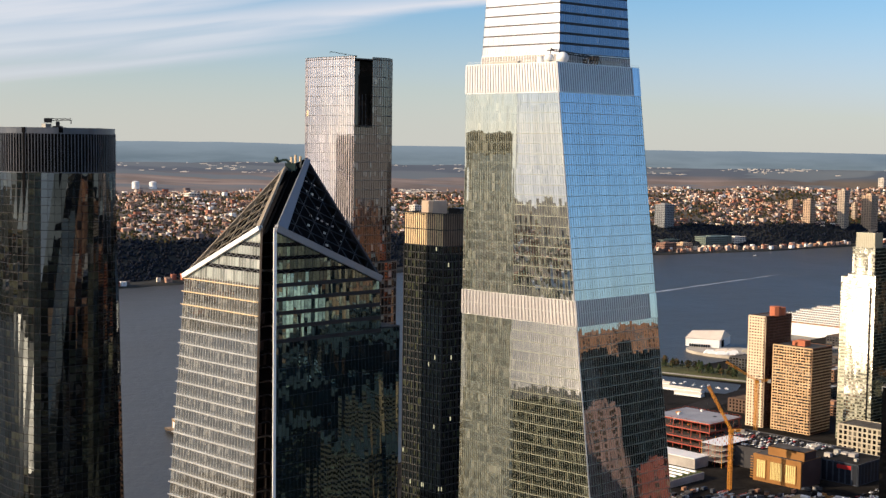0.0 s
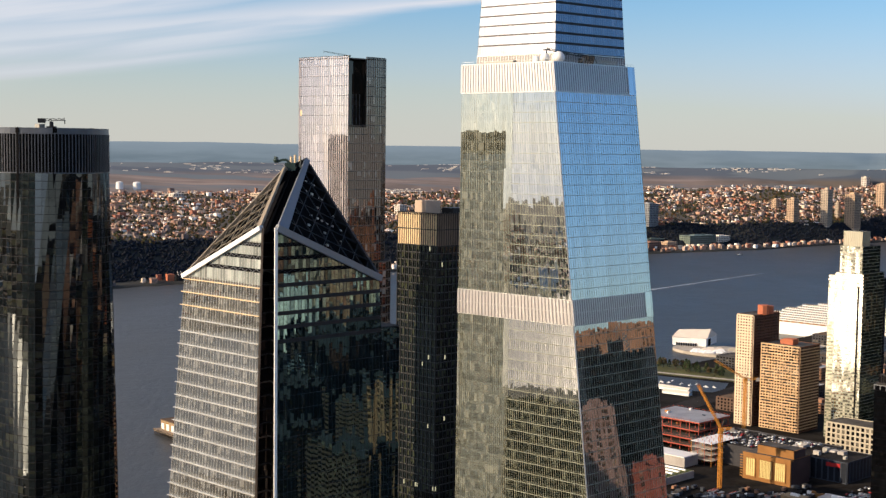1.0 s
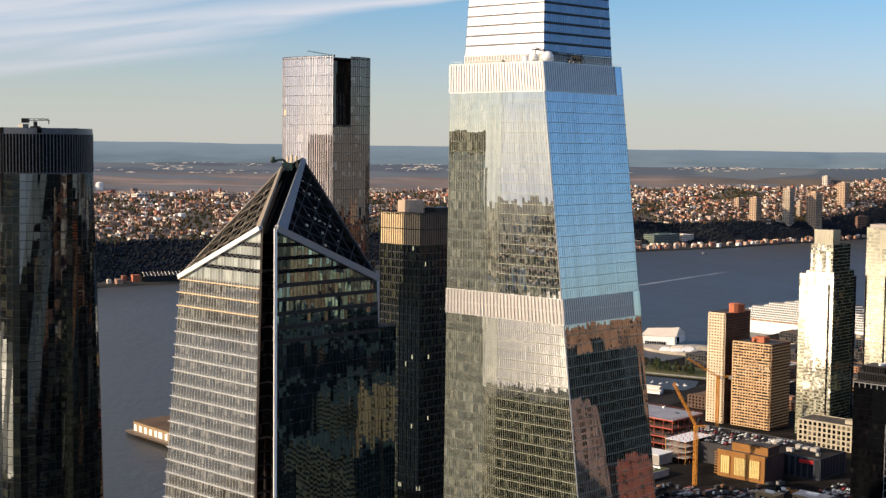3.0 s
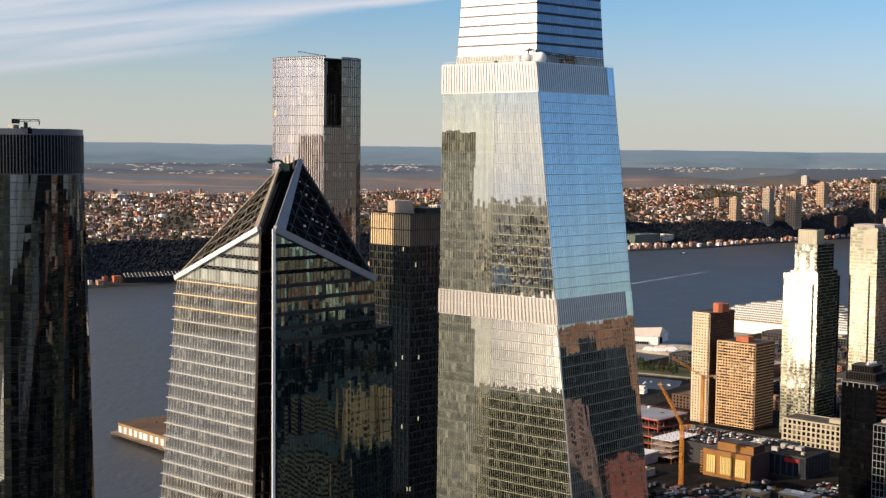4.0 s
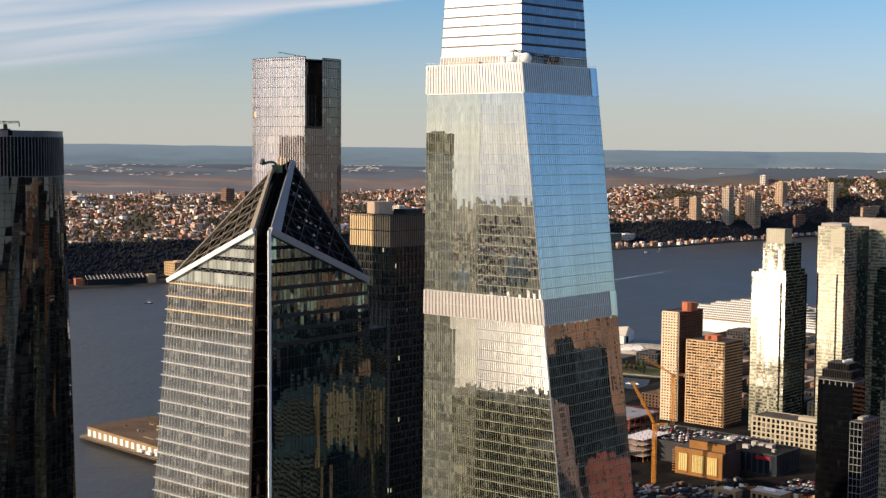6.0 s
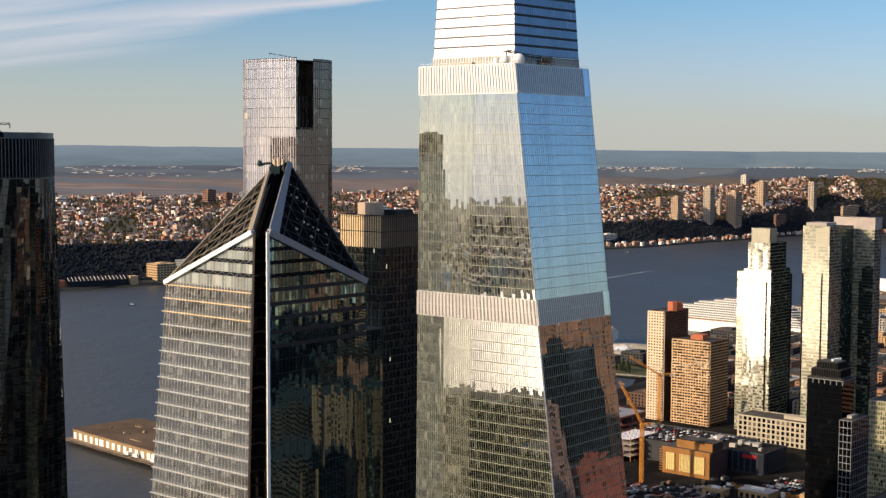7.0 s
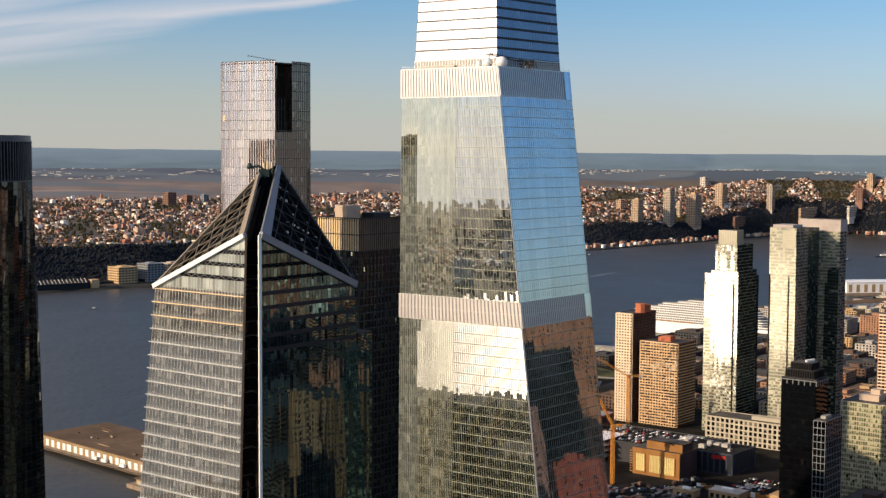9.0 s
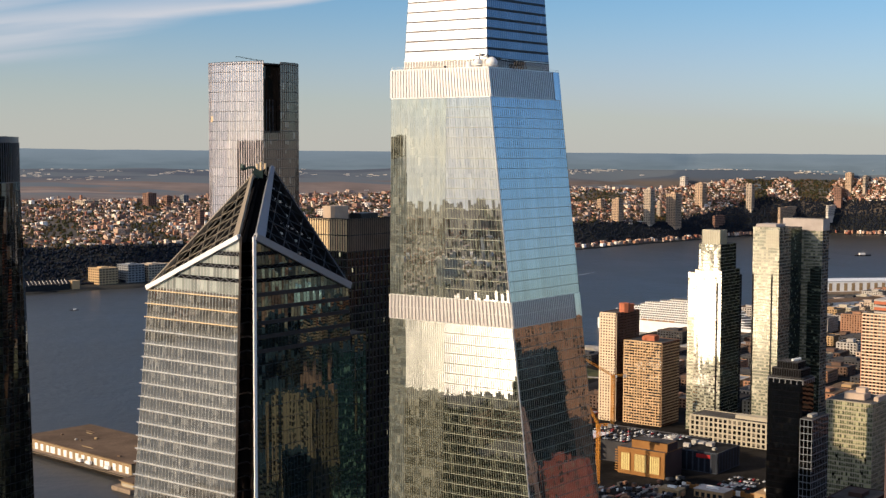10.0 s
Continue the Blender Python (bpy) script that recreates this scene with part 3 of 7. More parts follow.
COAST = [(-4900, -3400), (-1500, -520), (-420, 640), (-140, 1000), (40, 1290), (200, 1560), (290, 1690), (400, 1800), (520, 1960), (700, 2160), (1040, 2430), (2400, 3500), (4200, 4860)]
acc = Acc()
land_ring = [V(x, y) for x, y in COAST] + [V(4900, 4860), V(4900, -4900), V(-4900, -4900)]
acc.prism(land_ring[::-1], -6.0, 0.0)
solid("ground", acc, M_CITY, "dark city ground with streets along the river", "ground", "structure")


# ---------------------------------------------------------------- towers
def storeys(parent, rings, storey, pane, glass, frame, fin=(0.12, 0.16), bar=(0.35, 0.22), z_skip=(), bar_mat=None, sides=None, body="facade"):
    """Curtain wall on a plan that changes from ring to ring. rings: (z, corner points). Bars at each storey are parts."""
    count = len(rings[0][1])
    floor_no = 0
    for (z0, lower), (z1, upper) in zip(rings, rings[1:]):
        nv = max(1, round((z1 - z0) / storey))
        per_floor = [Acc() for _ in range(nv + 1)]
        skin, ribs = Acc(), Acc()
        for i in range(count):
            j = (i + 1) % count
            a0, b0 = V(lower[i][0], lower[i][1], z0), V(lower[j][0], lower[j][1], z0)
            a1, b1 = V(upper[i][0], upper[i][1], z1), V(upper[j][0], upper[j][1], z1)
            nu = max(1, round((b0 - a0).length / pane))
            if count >= 20:
                # a round plan: one skin, one set of mullions
                wall(skin, a0, b0, a1, b1, nu, nv, 100 * i, floor_no)
                if fin:
                    mullions(ribs, a0, b0, a1, b1, nu, *fin)
                continue
            g = Acc()
            wall(g, a0, b0, a1, b1, nu, nv, 100 * i, floor_no)
            pane_wall = part(body, g, glass[i] if isinstance(glass, list) else glass, parent)
            if sides is None or i in sides:
                if fin:
                    m = Acc()
                    mullions(m, a0, b0, a1, b1, nu, *fin)
                    part("mullions", m, frame[i] if isinstance(frame, list) else frame, pane_wall, kind="stuff")
                for k in range(nv + 1):
                    z = z0 + (z1 - z0) * k / nv
                    if any(lo <= z <= hi for lo, hi in z_skip):
                        continue
                    band(per_floor[k], a0, b0, a1, b1, k / nv, *bar)
        if count >= 20:
            pane_wall = part(body, skin, glass, parent)
            if fin:
                part("mullions", ribs, frame, pane_wall, kind="stuff")
            mid = sum((V(p[0], p[1]) for p in lower), V(0, 0)) / count
            for k, acc in enumerate(per_floor):
                now = [lerp(V(a[0], a[1]), V(b[0], b[1]), k / nv) for a, b in zip(lower, upper)]
                z = lerp(z0, z1, k / nv)
                acc.hoop([p + (p - mid).normalized() * bar[1] * 0.5 for p in now], [p - (p - mid).normalized() * 0.1 for p in now], z - bar[0] / 2, z + bar[0] / 2)
        for k, acc in enumerate(per_floor):
            if acc.v:
                part("floor_band", acc, bar_mat or frame, parent)
        floor_no += nv


def roof(parent, ring, z, mat=None, name="roof"):
    acc = Acc()
    acc.prism([V(p[0], p[1]) for p in ring], z - 0.6, z)
    part(name, acc, mat or M_ROOF, parent)


def louvres(parent, a0, b0, a1, b1, n, mat, w=0.5, d=0.5, name="louvre_fins"):
    acc = Acc()
    mullions(acc, a0, b0, a1, b1, n, w, d)
    part(name, acc, mat, parent, kind="stuff")


# --- the tallest tower: sloping faces, louvred plant floors, a stepped-back top
def at_z(lo, hi, z, z1):
    return [lerp(V(*a), V(*b), z / z1) for a, b in zip(lo, hi)]


def cleaning_crane(parent, p, reach, turn, arm=0.0, scale=1.0, mat=None):
    """Roof cleaning machine: chassis, turret, counterweight, long boom with a cradle head."""
    mat = mat or M_STEEL_DARK
    d = Vector((math.cos(turn), math.sin(turn), 0))
    s = Vector((-d.y, d.x, 0))
    k = scale
    acc = Acc()
    acc.box(p - d * 2 * k - s * 1.5 * k, d * 4 * k, s * 3 * k, 1.2 * k)
    parent = part("cleaning_crane", acc, mat, parent, "roof cleaning machine with a long boom")
    acc = Acc()
    acc.tube(p + UP * 1.2 * k, 0.9 * k, 0.8 * k, 2.0 * k)
    part("crane_turret", acc, mat, parent)
    acc = Acc()
    acc.box(p - d * 5.5 * k - s * 1.2 * k + UP * 2.6 * k, d * 3 * k, s * 2.4 * k, 1.9 * k)
    part("crane_counterweight", acc, mat, parent)
    acc = Acc()
    a, b = p - d * 4 * k + UP * 3.4 * k, p + d * reach + UP * (3.4 * k + arm)
    for o in (s * 0.5 * k, s * -0.5 * k, UP * 0.9 * k):
        acc.beam(a + o, b + o * 0.6, 0.22 * k, 0.22 * k)
    n = max(4, int(reach / 1.6))
    for i in range(n):
        u, v = lerp(a, b, i / n), lerp(a, b, (i + 1) / n)
        acc.beam(u + s * 0.5 * k, v + UP * 0.9 * k, 0.12 * k, 0.12 * k)
        acc.beam(u + UP * 0.9 * k, v - s * 0.5 * k, 0.12 * k, 0.12 * k)
    part("crane_boom", acc, mat, parent)
    acc = Acc()
    acc.beam(b - s * 2.2 * k, b + s * 2.2 * k, 0.3 * k, 0.4 * k)
    acc.beam(b + UP * 0.2, b - UP * 1.6 * k, 0.3 * k, 0.3 * k)
    part("crane_head", acc, mat, parent)


M_UP_BAR = plain("grey_spandrel_bar", (0.075, 0.072, 0.075), 0.5, 0.1, 0.1, 0.2)


def tallest_tower():
    ob = thing("tapered_glass_tower", (50, 610, 0), "tapering silver-blue glass skyscraper with louvred plant floors and stepped-back top", "skyscraper")
    lo = [(74.4, 551.3), (113.8, 589.6), (45.0, 654.0), (8.5, 613.4)]
    hi = [(46.4, 575.1), (86.1, 613.6), (49.4, 648.5), (9.5, 610.0)]
    Z = 309.8
    def ring(z):
        return (z, at_z(lo, hi, z, Z))
    storeys(ob, [ring(0), ring(199.4)], 4.43, 1.52, M_GLASS_30, M_FIN, (0.10, 0.16), (0.22, 0.12))
    storeys(ob, [ring(199.4), ring(210.2)], 5.4, 1.52, M_LOUVRE_BACK, M_ALU, None, (0.22, 0.2), body="plant_floor_wall")
    storeys(ob, [ring(210.2), ring(297.4)], 4.36, 1.52, M_GLASS_30, M_FIN, (0.10, 0.16), (0.22, 0.12))
    storeys(ob, [ring(297.4), ring(Z)], 12.4, 1.52, M_LOUVRE_BACK, M_ALU, None, (0.4, 0.3), body="parapet_wall")
    for z0, z1 in ((199.4, 210.2), (297.4, 309.8)):
        a, b = ring(z0)[1], ring(z1)[1]
        for i in (0, 3):
            j = (i + 1) % 4
            p0, q0, p1, q1 = V(*a[i].xy, z0), V(*a[j].xy, z0), V(*b[i].xy, z1), V(*b[j].xy, z1)
            e0, e1 = (lerp(p0, q0, 0.91), lerp(p1, q1, 0.91)) if i == 0 else (q0, q1)
            # sun and shade put into fin width: wide on the sunny face
            louvres(ob, p0, e0, p1, e1, 34, M_SILVER_FIN, 0.62 if i == 0 else 1.15, 0.4, "louvre_screen")
            if i == 0:
                out = face_out(p0, q0, p1) * 0.3
                g = Acc()
                wall(g, e0 + out, q0 + out, e1 + out, q1 + out, 3, 2)
                part("edge_glass", g, M_GLASS_30, ob)
    # sunlit strip along the left edge: the light is put into a paler glass copy
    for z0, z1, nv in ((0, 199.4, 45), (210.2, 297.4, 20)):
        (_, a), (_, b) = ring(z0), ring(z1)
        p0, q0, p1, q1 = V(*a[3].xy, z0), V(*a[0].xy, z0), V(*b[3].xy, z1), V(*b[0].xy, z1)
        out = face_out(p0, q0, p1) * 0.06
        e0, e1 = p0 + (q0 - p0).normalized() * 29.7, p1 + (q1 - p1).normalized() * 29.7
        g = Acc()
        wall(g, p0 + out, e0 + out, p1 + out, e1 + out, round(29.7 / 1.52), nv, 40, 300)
        part("sunlit_strip", g, M_GLASS_30_SUNLIT, ob, "paler glass strip with sunlight in its colour")
    # bright corner trims
    acc = Acc()
    acc.beam(V(*lo[0], 0), V(*hi[0], Z), 0.5, 0.5, V(0.3, -1))
    part("corner_trim", acc, M_ALU, ob)
    roof(ob, hi, Z - 1.2)
    # upper block
    ulo = [V(48.6, 588.4), V(83.0, 618.6), V(50.0, 650.0), V(16.2, 619.0)]
    mid = V(49.0, 640.0)
    def up_ring(z):
        k = 1 - 0.14 * (z - Z) / 73.0
        return (z, [mid + (p - mid) * k for p in ulo])
    storeys(ob, [up_ring(Z - 1.2), up_ring(314.4)], 5.6, 1.52, M_LOUVRE_BACK, M_ALU, (0.2, 0.2), (0.4, 0.3), body="plinth_wall")
    # one glass in two copies: the right face's shade is in its colour
    storeys(ob, [up_ring(314.4), up_ring(384.0)], 4.35, 1.52, [M_GLASS_UP_SHADED, M_GLASS_UP, M_GLASS_UP, M_GLASS_UP], M_BAND, (0.06, 0.08), (0.62, 0.2), bar_mat=M_UP_BAR, body="upper_facade")
    roof(ob, up_ring(384.0)[1], 384.2)
    (_, u0), (_, u1) = up_ring(314.4), up_ring(384.0)
    # dark bars on the right face alone, its shade put into their colour
    for k in range(17):
        acc = Acc()
        band(acc, V(*u0[0].xy, 314.4), V(*u0[1].xy, 314.4), V(*u1[0].xy, 384.0), V(*u1[1].xy, 384.0), k / 16, 1.05, 0.26)
        part("shaded_face_bar", acc, M_STEEL_DARK, ob)
    # on the ledge: dish cover, cleaning crane, plant, rail
    acc = Acc()
    acc.ball(V(49.6, 583.2, Z + 2.2), 2.6, 18, 10)
    part("dish_cover", acc, M_WHITE, ob, "white round dish cover", smooth=True)
    acc = Acc()
    acc.ball(V(44.0, 585.2, Z + 2.0), 2.1, 16, 10)
    acc.tube(V(40.5, 588.0, Z - 1.0), 1.5, 1.2, 4.0)
    part("dish_cover", acc, M_WHITE, ob, "pale tank and dish cover", smooth=True)
    cleaning_crane(ob, V(60.0, 593.2, Z - 1.2), 17.5, radians(208), 2.8, 1.15)
    acc = Acc()
    acc.box(V(66.0, 597.5, Z - 1.2), E1 * 16, E2 * 2.0, 3.6)
    part("plant_cabinet", acc, M_BEIGE_GREY, ob, "long pale plant cabinet")
    acc = Acc()
    acc.box(V(19.5, 611.0, Z - 1.2), E1 * 2.0, E2 * -17, 3.0)
    part("plant_cabinet", acc, M_BEIGE_GREY, ob, "long pale plant cabinet")
    acc = Acc()
    for i in range(5):
        p = V(60.0 + 1.3 * i, 587.6 + 1.2 * i, Z)
        acc.beam(p, p + V(0.6, -0.2, 3.2), 0.25, 0.25)
        acc.beam(p + V(0.6, -0.2, 3.2), p + V(1.9, 0.8, 0.6), 0.2, 0.2)
    part("davit", acc, M_STEEL_DARK, ob, "folded steel davit arms")
    for i in (0, 3):
        a, b = V(*hi[i], Z), V(*hi[(i + 1) % 4], Z)
        acc = Acc()
        acc.beam(a + UP * 1.1, b + UP * 1.1, 0.08, 0.08)
        n = 24
        for k in range(n + 1):
            p = lerp(a, b, k / n)
            acc.beam(p, p + UP * 1.1, 0.06, 0.06)
        part("roof_rail", acc, M_ALU, ob)
    return ob


# --- the crowned tower
def crowned_tower():
    ob = thing("crowned_glass_tower", (-54, 462, 0), "grey glass tower with a sloping open steel lattice crown", "skyscraper")
    NL, NR, L, R = V(-57.4, 431.5, 247.4), V(-53.0, 432.0, 247.4), V(-87.3, 462.5, 229.0), V(-21.4, 462.5, 229.0)
    NL0, NR0, L0, R0 = V(-63.7, 438.0, 0), V(-53.0, 432.0, 0), V(-107.0, 482.3, 0), V(-11.0, 472.5, 0)
    B, B0 = V(-54.0, 496.0, 229.0), V(-54.0, 520.0, 0)
    AL, AR = V(-52.6, 459.0, 266.0), V(-47.4, 468.0, 269.0)
    ZC = 229.0
    def down(p0, p1, z):
        return lerp(p0, p1, z / p1.z)
    nl, nr = down(NL0, NL, ZC), down(NR0, NR, ZC)
    lower = [V(*NR0.xy), V(*R0.xy), V(*B0.xy), V(*L0.xy), V(*NL0.xy)]
    upper = [V(*nr.xy), V(*R.xy), V(*B.xy), V(*L.xy), V(*nl.xy)]
    def ring(z):
        return (z, [lerp(a, b, z / ZC) for a, b in zip(lower, upper)])
    nv = 51
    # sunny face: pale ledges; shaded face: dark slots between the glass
    # sun and shade are put into each face's glass and frame colour
    spec = {0: (M_GLASS_10_SHADED, M_STEEL_DARK), 1: (M_GLASS_10, M_ALU), 2: (M_GLASS_10, M_ALU), 3: (M_GLASS_10, M_ALU), 4: (M_NOTCH, M_STEEL_DARK)}
    for i in range(5):
        j = (i + 1) % 5
        a0, b0, a1, b1 = lower[i], lower[j], V(*upper[i].xy, ZC), V(*upper[j].xy, ZC)
        if i == 4:
            # the re-entrant corner: two dark return walls and a back wall
            q0, q1 = (a0 + b0) / 2 + V(0.6, 5.0), (a1 + b1) / 2 + V(0.6, 5.0)
            g = Acc()
            wall(g, a0, q0, a1, q1, 4, nv)
            part("recess_wall", g, M_NOTCH, ob)
            g = Acc()
            wall(g, q0, b0, q1, b1, 4, nv)
            part("recess_wall", g, M_NOTCH, ob)
            for k in range(30, nv + 4):
                t = k / nv
                acc = Acc()
                p, q, m = lerp(a0, a1, t), lerp(b0, b1, t), lerp(q0, q1, t)
                acc.beam(p + V(0.1, 0.8), m, 0.5, 0.4)
                acc.beam(m, q + V(-0.1, 0.8), 0.5, 0.4)
                part("recess_brace", acc, M_BRONZE if k % 4 == 0 else M_STEEL_DARK, ob)
            continue
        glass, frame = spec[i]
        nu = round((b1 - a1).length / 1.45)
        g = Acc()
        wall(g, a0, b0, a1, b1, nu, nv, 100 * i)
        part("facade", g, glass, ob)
        if i in (0, 3):
            m = Acc()
            mullions(m, a0, b0, a1, b1, nu, 0.10 if i == 3 else 0.06, 0.16)
            part("mullions", m, frame, ob, kind="stuff")
        out = face_out(a0, b0, a1)
        for k in range(nv + 1):
            t = k / nv
            acc = Acc()
            if i == 3:
                t = max(0.0, t - 0.9 / ZC)
                p, q = lerp(a0, a1, t), lerp(b0, b1, t)
                acc.beam(p + out * 0.3 + E2 * 0.7, q + out * 0.3, 0.26, 0.7, out)
                part("ledge", acc, M_TAN if k in (51, 50, 49) else M_ALU, ob, "ochre ledge" if k in (51, 50, 49) else "")
            elif i == 0:
                band(acc, a0, b0, a1, b1, t, 1.3 if k >= 47 else 0.12, 0.2)
                part("floor_band", acc, M_STEEL_DARK, ob)
            else:
                band(acc, a0, b0, a1, b1, t, 0.3, 0.3)
                part("floor_band", acc, frame, ob)
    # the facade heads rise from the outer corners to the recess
    for side, a, b, top, mat in (("l", L, nl, NL, M_GLASS_HEAD), ("r", nr, R, NR, M_GLASS_10_SHADED)):
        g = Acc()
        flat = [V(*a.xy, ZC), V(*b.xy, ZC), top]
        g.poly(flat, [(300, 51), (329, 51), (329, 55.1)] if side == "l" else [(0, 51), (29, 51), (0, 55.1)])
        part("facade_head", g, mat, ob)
        out = face_out(*flat)
        inner, outer = (V(*b.xy, ZC), V(*a.xy, ZC)) if side == "l" else (V(*a.xy, ZC), V(*b.xy, ZC))
        m = Acc()
        for k in range(1, 29):
            t = k / 29
            p = lerp(outer, inner, t)
            m.beam(p, lerp(outer, top, t), 0.07, 0.16, out)
        part("mullions", m, M_ALU if side == "l" else M_STEEL_DARK, ob, kind="stuff")
        for f in (0.25, 0.48, 0.70) if side == "l" else (0.24, 0.47, 0.70):
            p, q = lerp(inner, top, f), lerp(outer, top, f)
            # solid black bar stands in for the shade inside an open slot
            acc = Acc()
            acc.beam(p + out * 0.12, lerp(p, q, 0.93 if side == "l" else 0.97) + out * 0.12, 1.2, 0.22, out)
            part("slot_shade", acc, M_BLACK, ob, "black bar for the shaded slot between glass bands")
            acc = Acc()
            for k in range(14):
                u, v = lerp(p, q, 0.9 * k / 14), lerp(p, q, 0.9 * (k + 1) / 14)
                w = 0.5 if k % 2 else -0.5
                acc.beam(u + out * 0.3 + UP * w, v + out * 0.3 - UP * w, 0.14, 0.1, out)
            part("slot_truss_rest", acc, M_GREYPANEL if side == "l" else M_STEEL_DARK, ob, kind="stuff")
        # thick rim along the slope
        acc = Acc()
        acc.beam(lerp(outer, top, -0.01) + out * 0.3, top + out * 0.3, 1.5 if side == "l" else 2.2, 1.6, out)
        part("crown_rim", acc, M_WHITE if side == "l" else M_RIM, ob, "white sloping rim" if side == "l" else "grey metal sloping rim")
    # the bright fin beside the recess
    acc = Acc()
    acc.beam(V(-53.0, 431.6, 0), V(-53.0, 431.6, 247.4), 0.9, 0.9, V(-1, -0.4))
    part("corner_fin", acc, M_WHITE, ob, "polished bright corner fin")
    acc = Acc()
    acc.beam(V(*NL0.xy, 0) + V(0.2, -0.2), NL + V(0.2, -0.2), 0.7, 0.7, V(0, -1))
    part("corner_fin", acc, M_BRONZE, ob, "bronze corner fin")
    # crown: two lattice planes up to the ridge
    # left steel carries sunlight in its colour, right steel carries shade
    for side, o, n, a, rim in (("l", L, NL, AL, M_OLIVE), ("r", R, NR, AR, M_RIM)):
        out = (n - o).cross(a - o).normalized()
        if out.z < 0:
            out = -out
        # black backing sheet stands in for the shaded space behind the lattice
        back = Acc()
        back.poly([o - out * 2.6, n - out * 2.6, a - out * 2.6] if side == "l" else [n - out * 2.6, o - out * 2.6, a - out * 2.6])
        part("crown_dark_backing", back, M_BLACK, ob, "black backing for the dark space under the lattice")
        # hip panels next to the recess
        acc = Acc()
        side_dir = (o - n).normalized()
        wide = 3.0 if side == "l" else 4.4
        acc.hexa([n, n + side_dir * wide, a + side_dir * wide * 0.45, a, n + out * 0.7, n + side_dir * wide + out * 0.7, a + side_dir * wide * 0.45 + out * 0.7, a + out * 0.7])
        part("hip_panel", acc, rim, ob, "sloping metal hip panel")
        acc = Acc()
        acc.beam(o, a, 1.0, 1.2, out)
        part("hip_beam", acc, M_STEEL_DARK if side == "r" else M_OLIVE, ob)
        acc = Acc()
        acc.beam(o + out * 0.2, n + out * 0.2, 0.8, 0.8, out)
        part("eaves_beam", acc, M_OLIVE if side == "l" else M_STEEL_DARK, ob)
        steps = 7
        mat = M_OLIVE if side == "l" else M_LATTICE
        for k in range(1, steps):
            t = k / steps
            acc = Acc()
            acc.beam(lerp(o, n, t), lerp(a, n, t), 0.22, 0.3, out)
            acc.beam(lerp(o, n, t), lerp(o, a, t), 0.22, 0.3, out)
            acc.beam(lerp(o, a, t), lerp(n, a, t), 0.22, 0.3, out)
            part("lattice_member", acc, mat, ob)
    rnd = random.Random(4)
    for row in range(6):
        # glints of light below the shaded lattice, made as small bright metal boxes
        t = 0.12 + 0.13 * row
        p, q = lerp(NR, AR, t), lerp(R, AR, t)
        for k in range(6):
            f = 0.3 + 0.6 * (k + rnd.random() * 0.6) / 6
            if rnd.random() < 0.3:
                continue
            c = lerp(p, q, f)
            acc = Acc()
            acc.box(c + V(0, 0, -1.2), (q - p).normalized() * rnd.uniform(0.4, 0.9), V(-0.4, 0.5), rnd.uniform(0.3, 0.7))
            part("light_glint", acc, M_ALU, ob)
    # the channel between the planes, closed at the back
    g = Acc()
    g.poly([NL + V(0.3, 4.6, -1), NR + V(0, 4.4, -1), AR + V(-0.6, 0, -2.0), AL + V(0.5, 0, -2.0)])
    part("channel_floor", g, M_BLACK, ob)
    g = Acc()
    for tri in ((L, AL, B), (AR, R, B), (AL, AR, B)):
        g.poly(list(tri))
    part("crown_rear", g, M_STEEL_DARK, ob)
    # ridge machinery
    base = V(-51.6, 460.5, 265.0)
    acc = Acc()
    acc.box(base - V(1.6, 1.0, 0), V(3.4, 0), V(0, 2.2), 2.6)
    machine = part("cleaning_crane", acc, M_GREEN_STEEL, ob, "compact dark green roof cleaning machine with a bent arm")
    bend = [V(0, 0, 2.4), V(-1.2, 0, 3.6), V(-2.8, 0, 3.5), V(-4.2, 0, 2.9), V(-4.9, 0, 3.6), V(-4.6, 0, 4.6)]
    acc = Acc()
    for u, v in zip(bend, bend[1:]):
        acc.beam(base + u, base + v, 0.9, 0.8)
    part("arm", acc, M_GREEN_STEEL, machine)
    acc = Acc()
    acc.ball(base + V(-4.7, 0, 3.4), 0.95, 10, 6)
    part("cable_drum", acc, M_GREEN_STEEL, machine)
    for x, y, h in ((-51.5, 463.5, 5.2), (-50.3, 465.0, 5.8), (-48.8, 466.3, 5.4)):
        acc = Acc()
        acc.tube(V(x, y, 264.5), 0.45, 0.4, h, 10)
        part("flue", acc, M_TAN, ob, "pale flue pipe")
    # the lower wing on the far side of the shaded face
    wing = [V(-24.0, 462.8), V(-14.6, 471.5), V(-30.0, 487.5), V(-39.0, 478.5)]
    storeys(ob, [(0, wing), (211.5, wing)], 4.09, 1.45, M_GLASS_10_SHADED, M_STEEL_DARK, (0.1, 0.15), (0.2, 0.2), sides=(0,), body="wing_facade")
    roof(ob, wing, 211.8)
    return ob


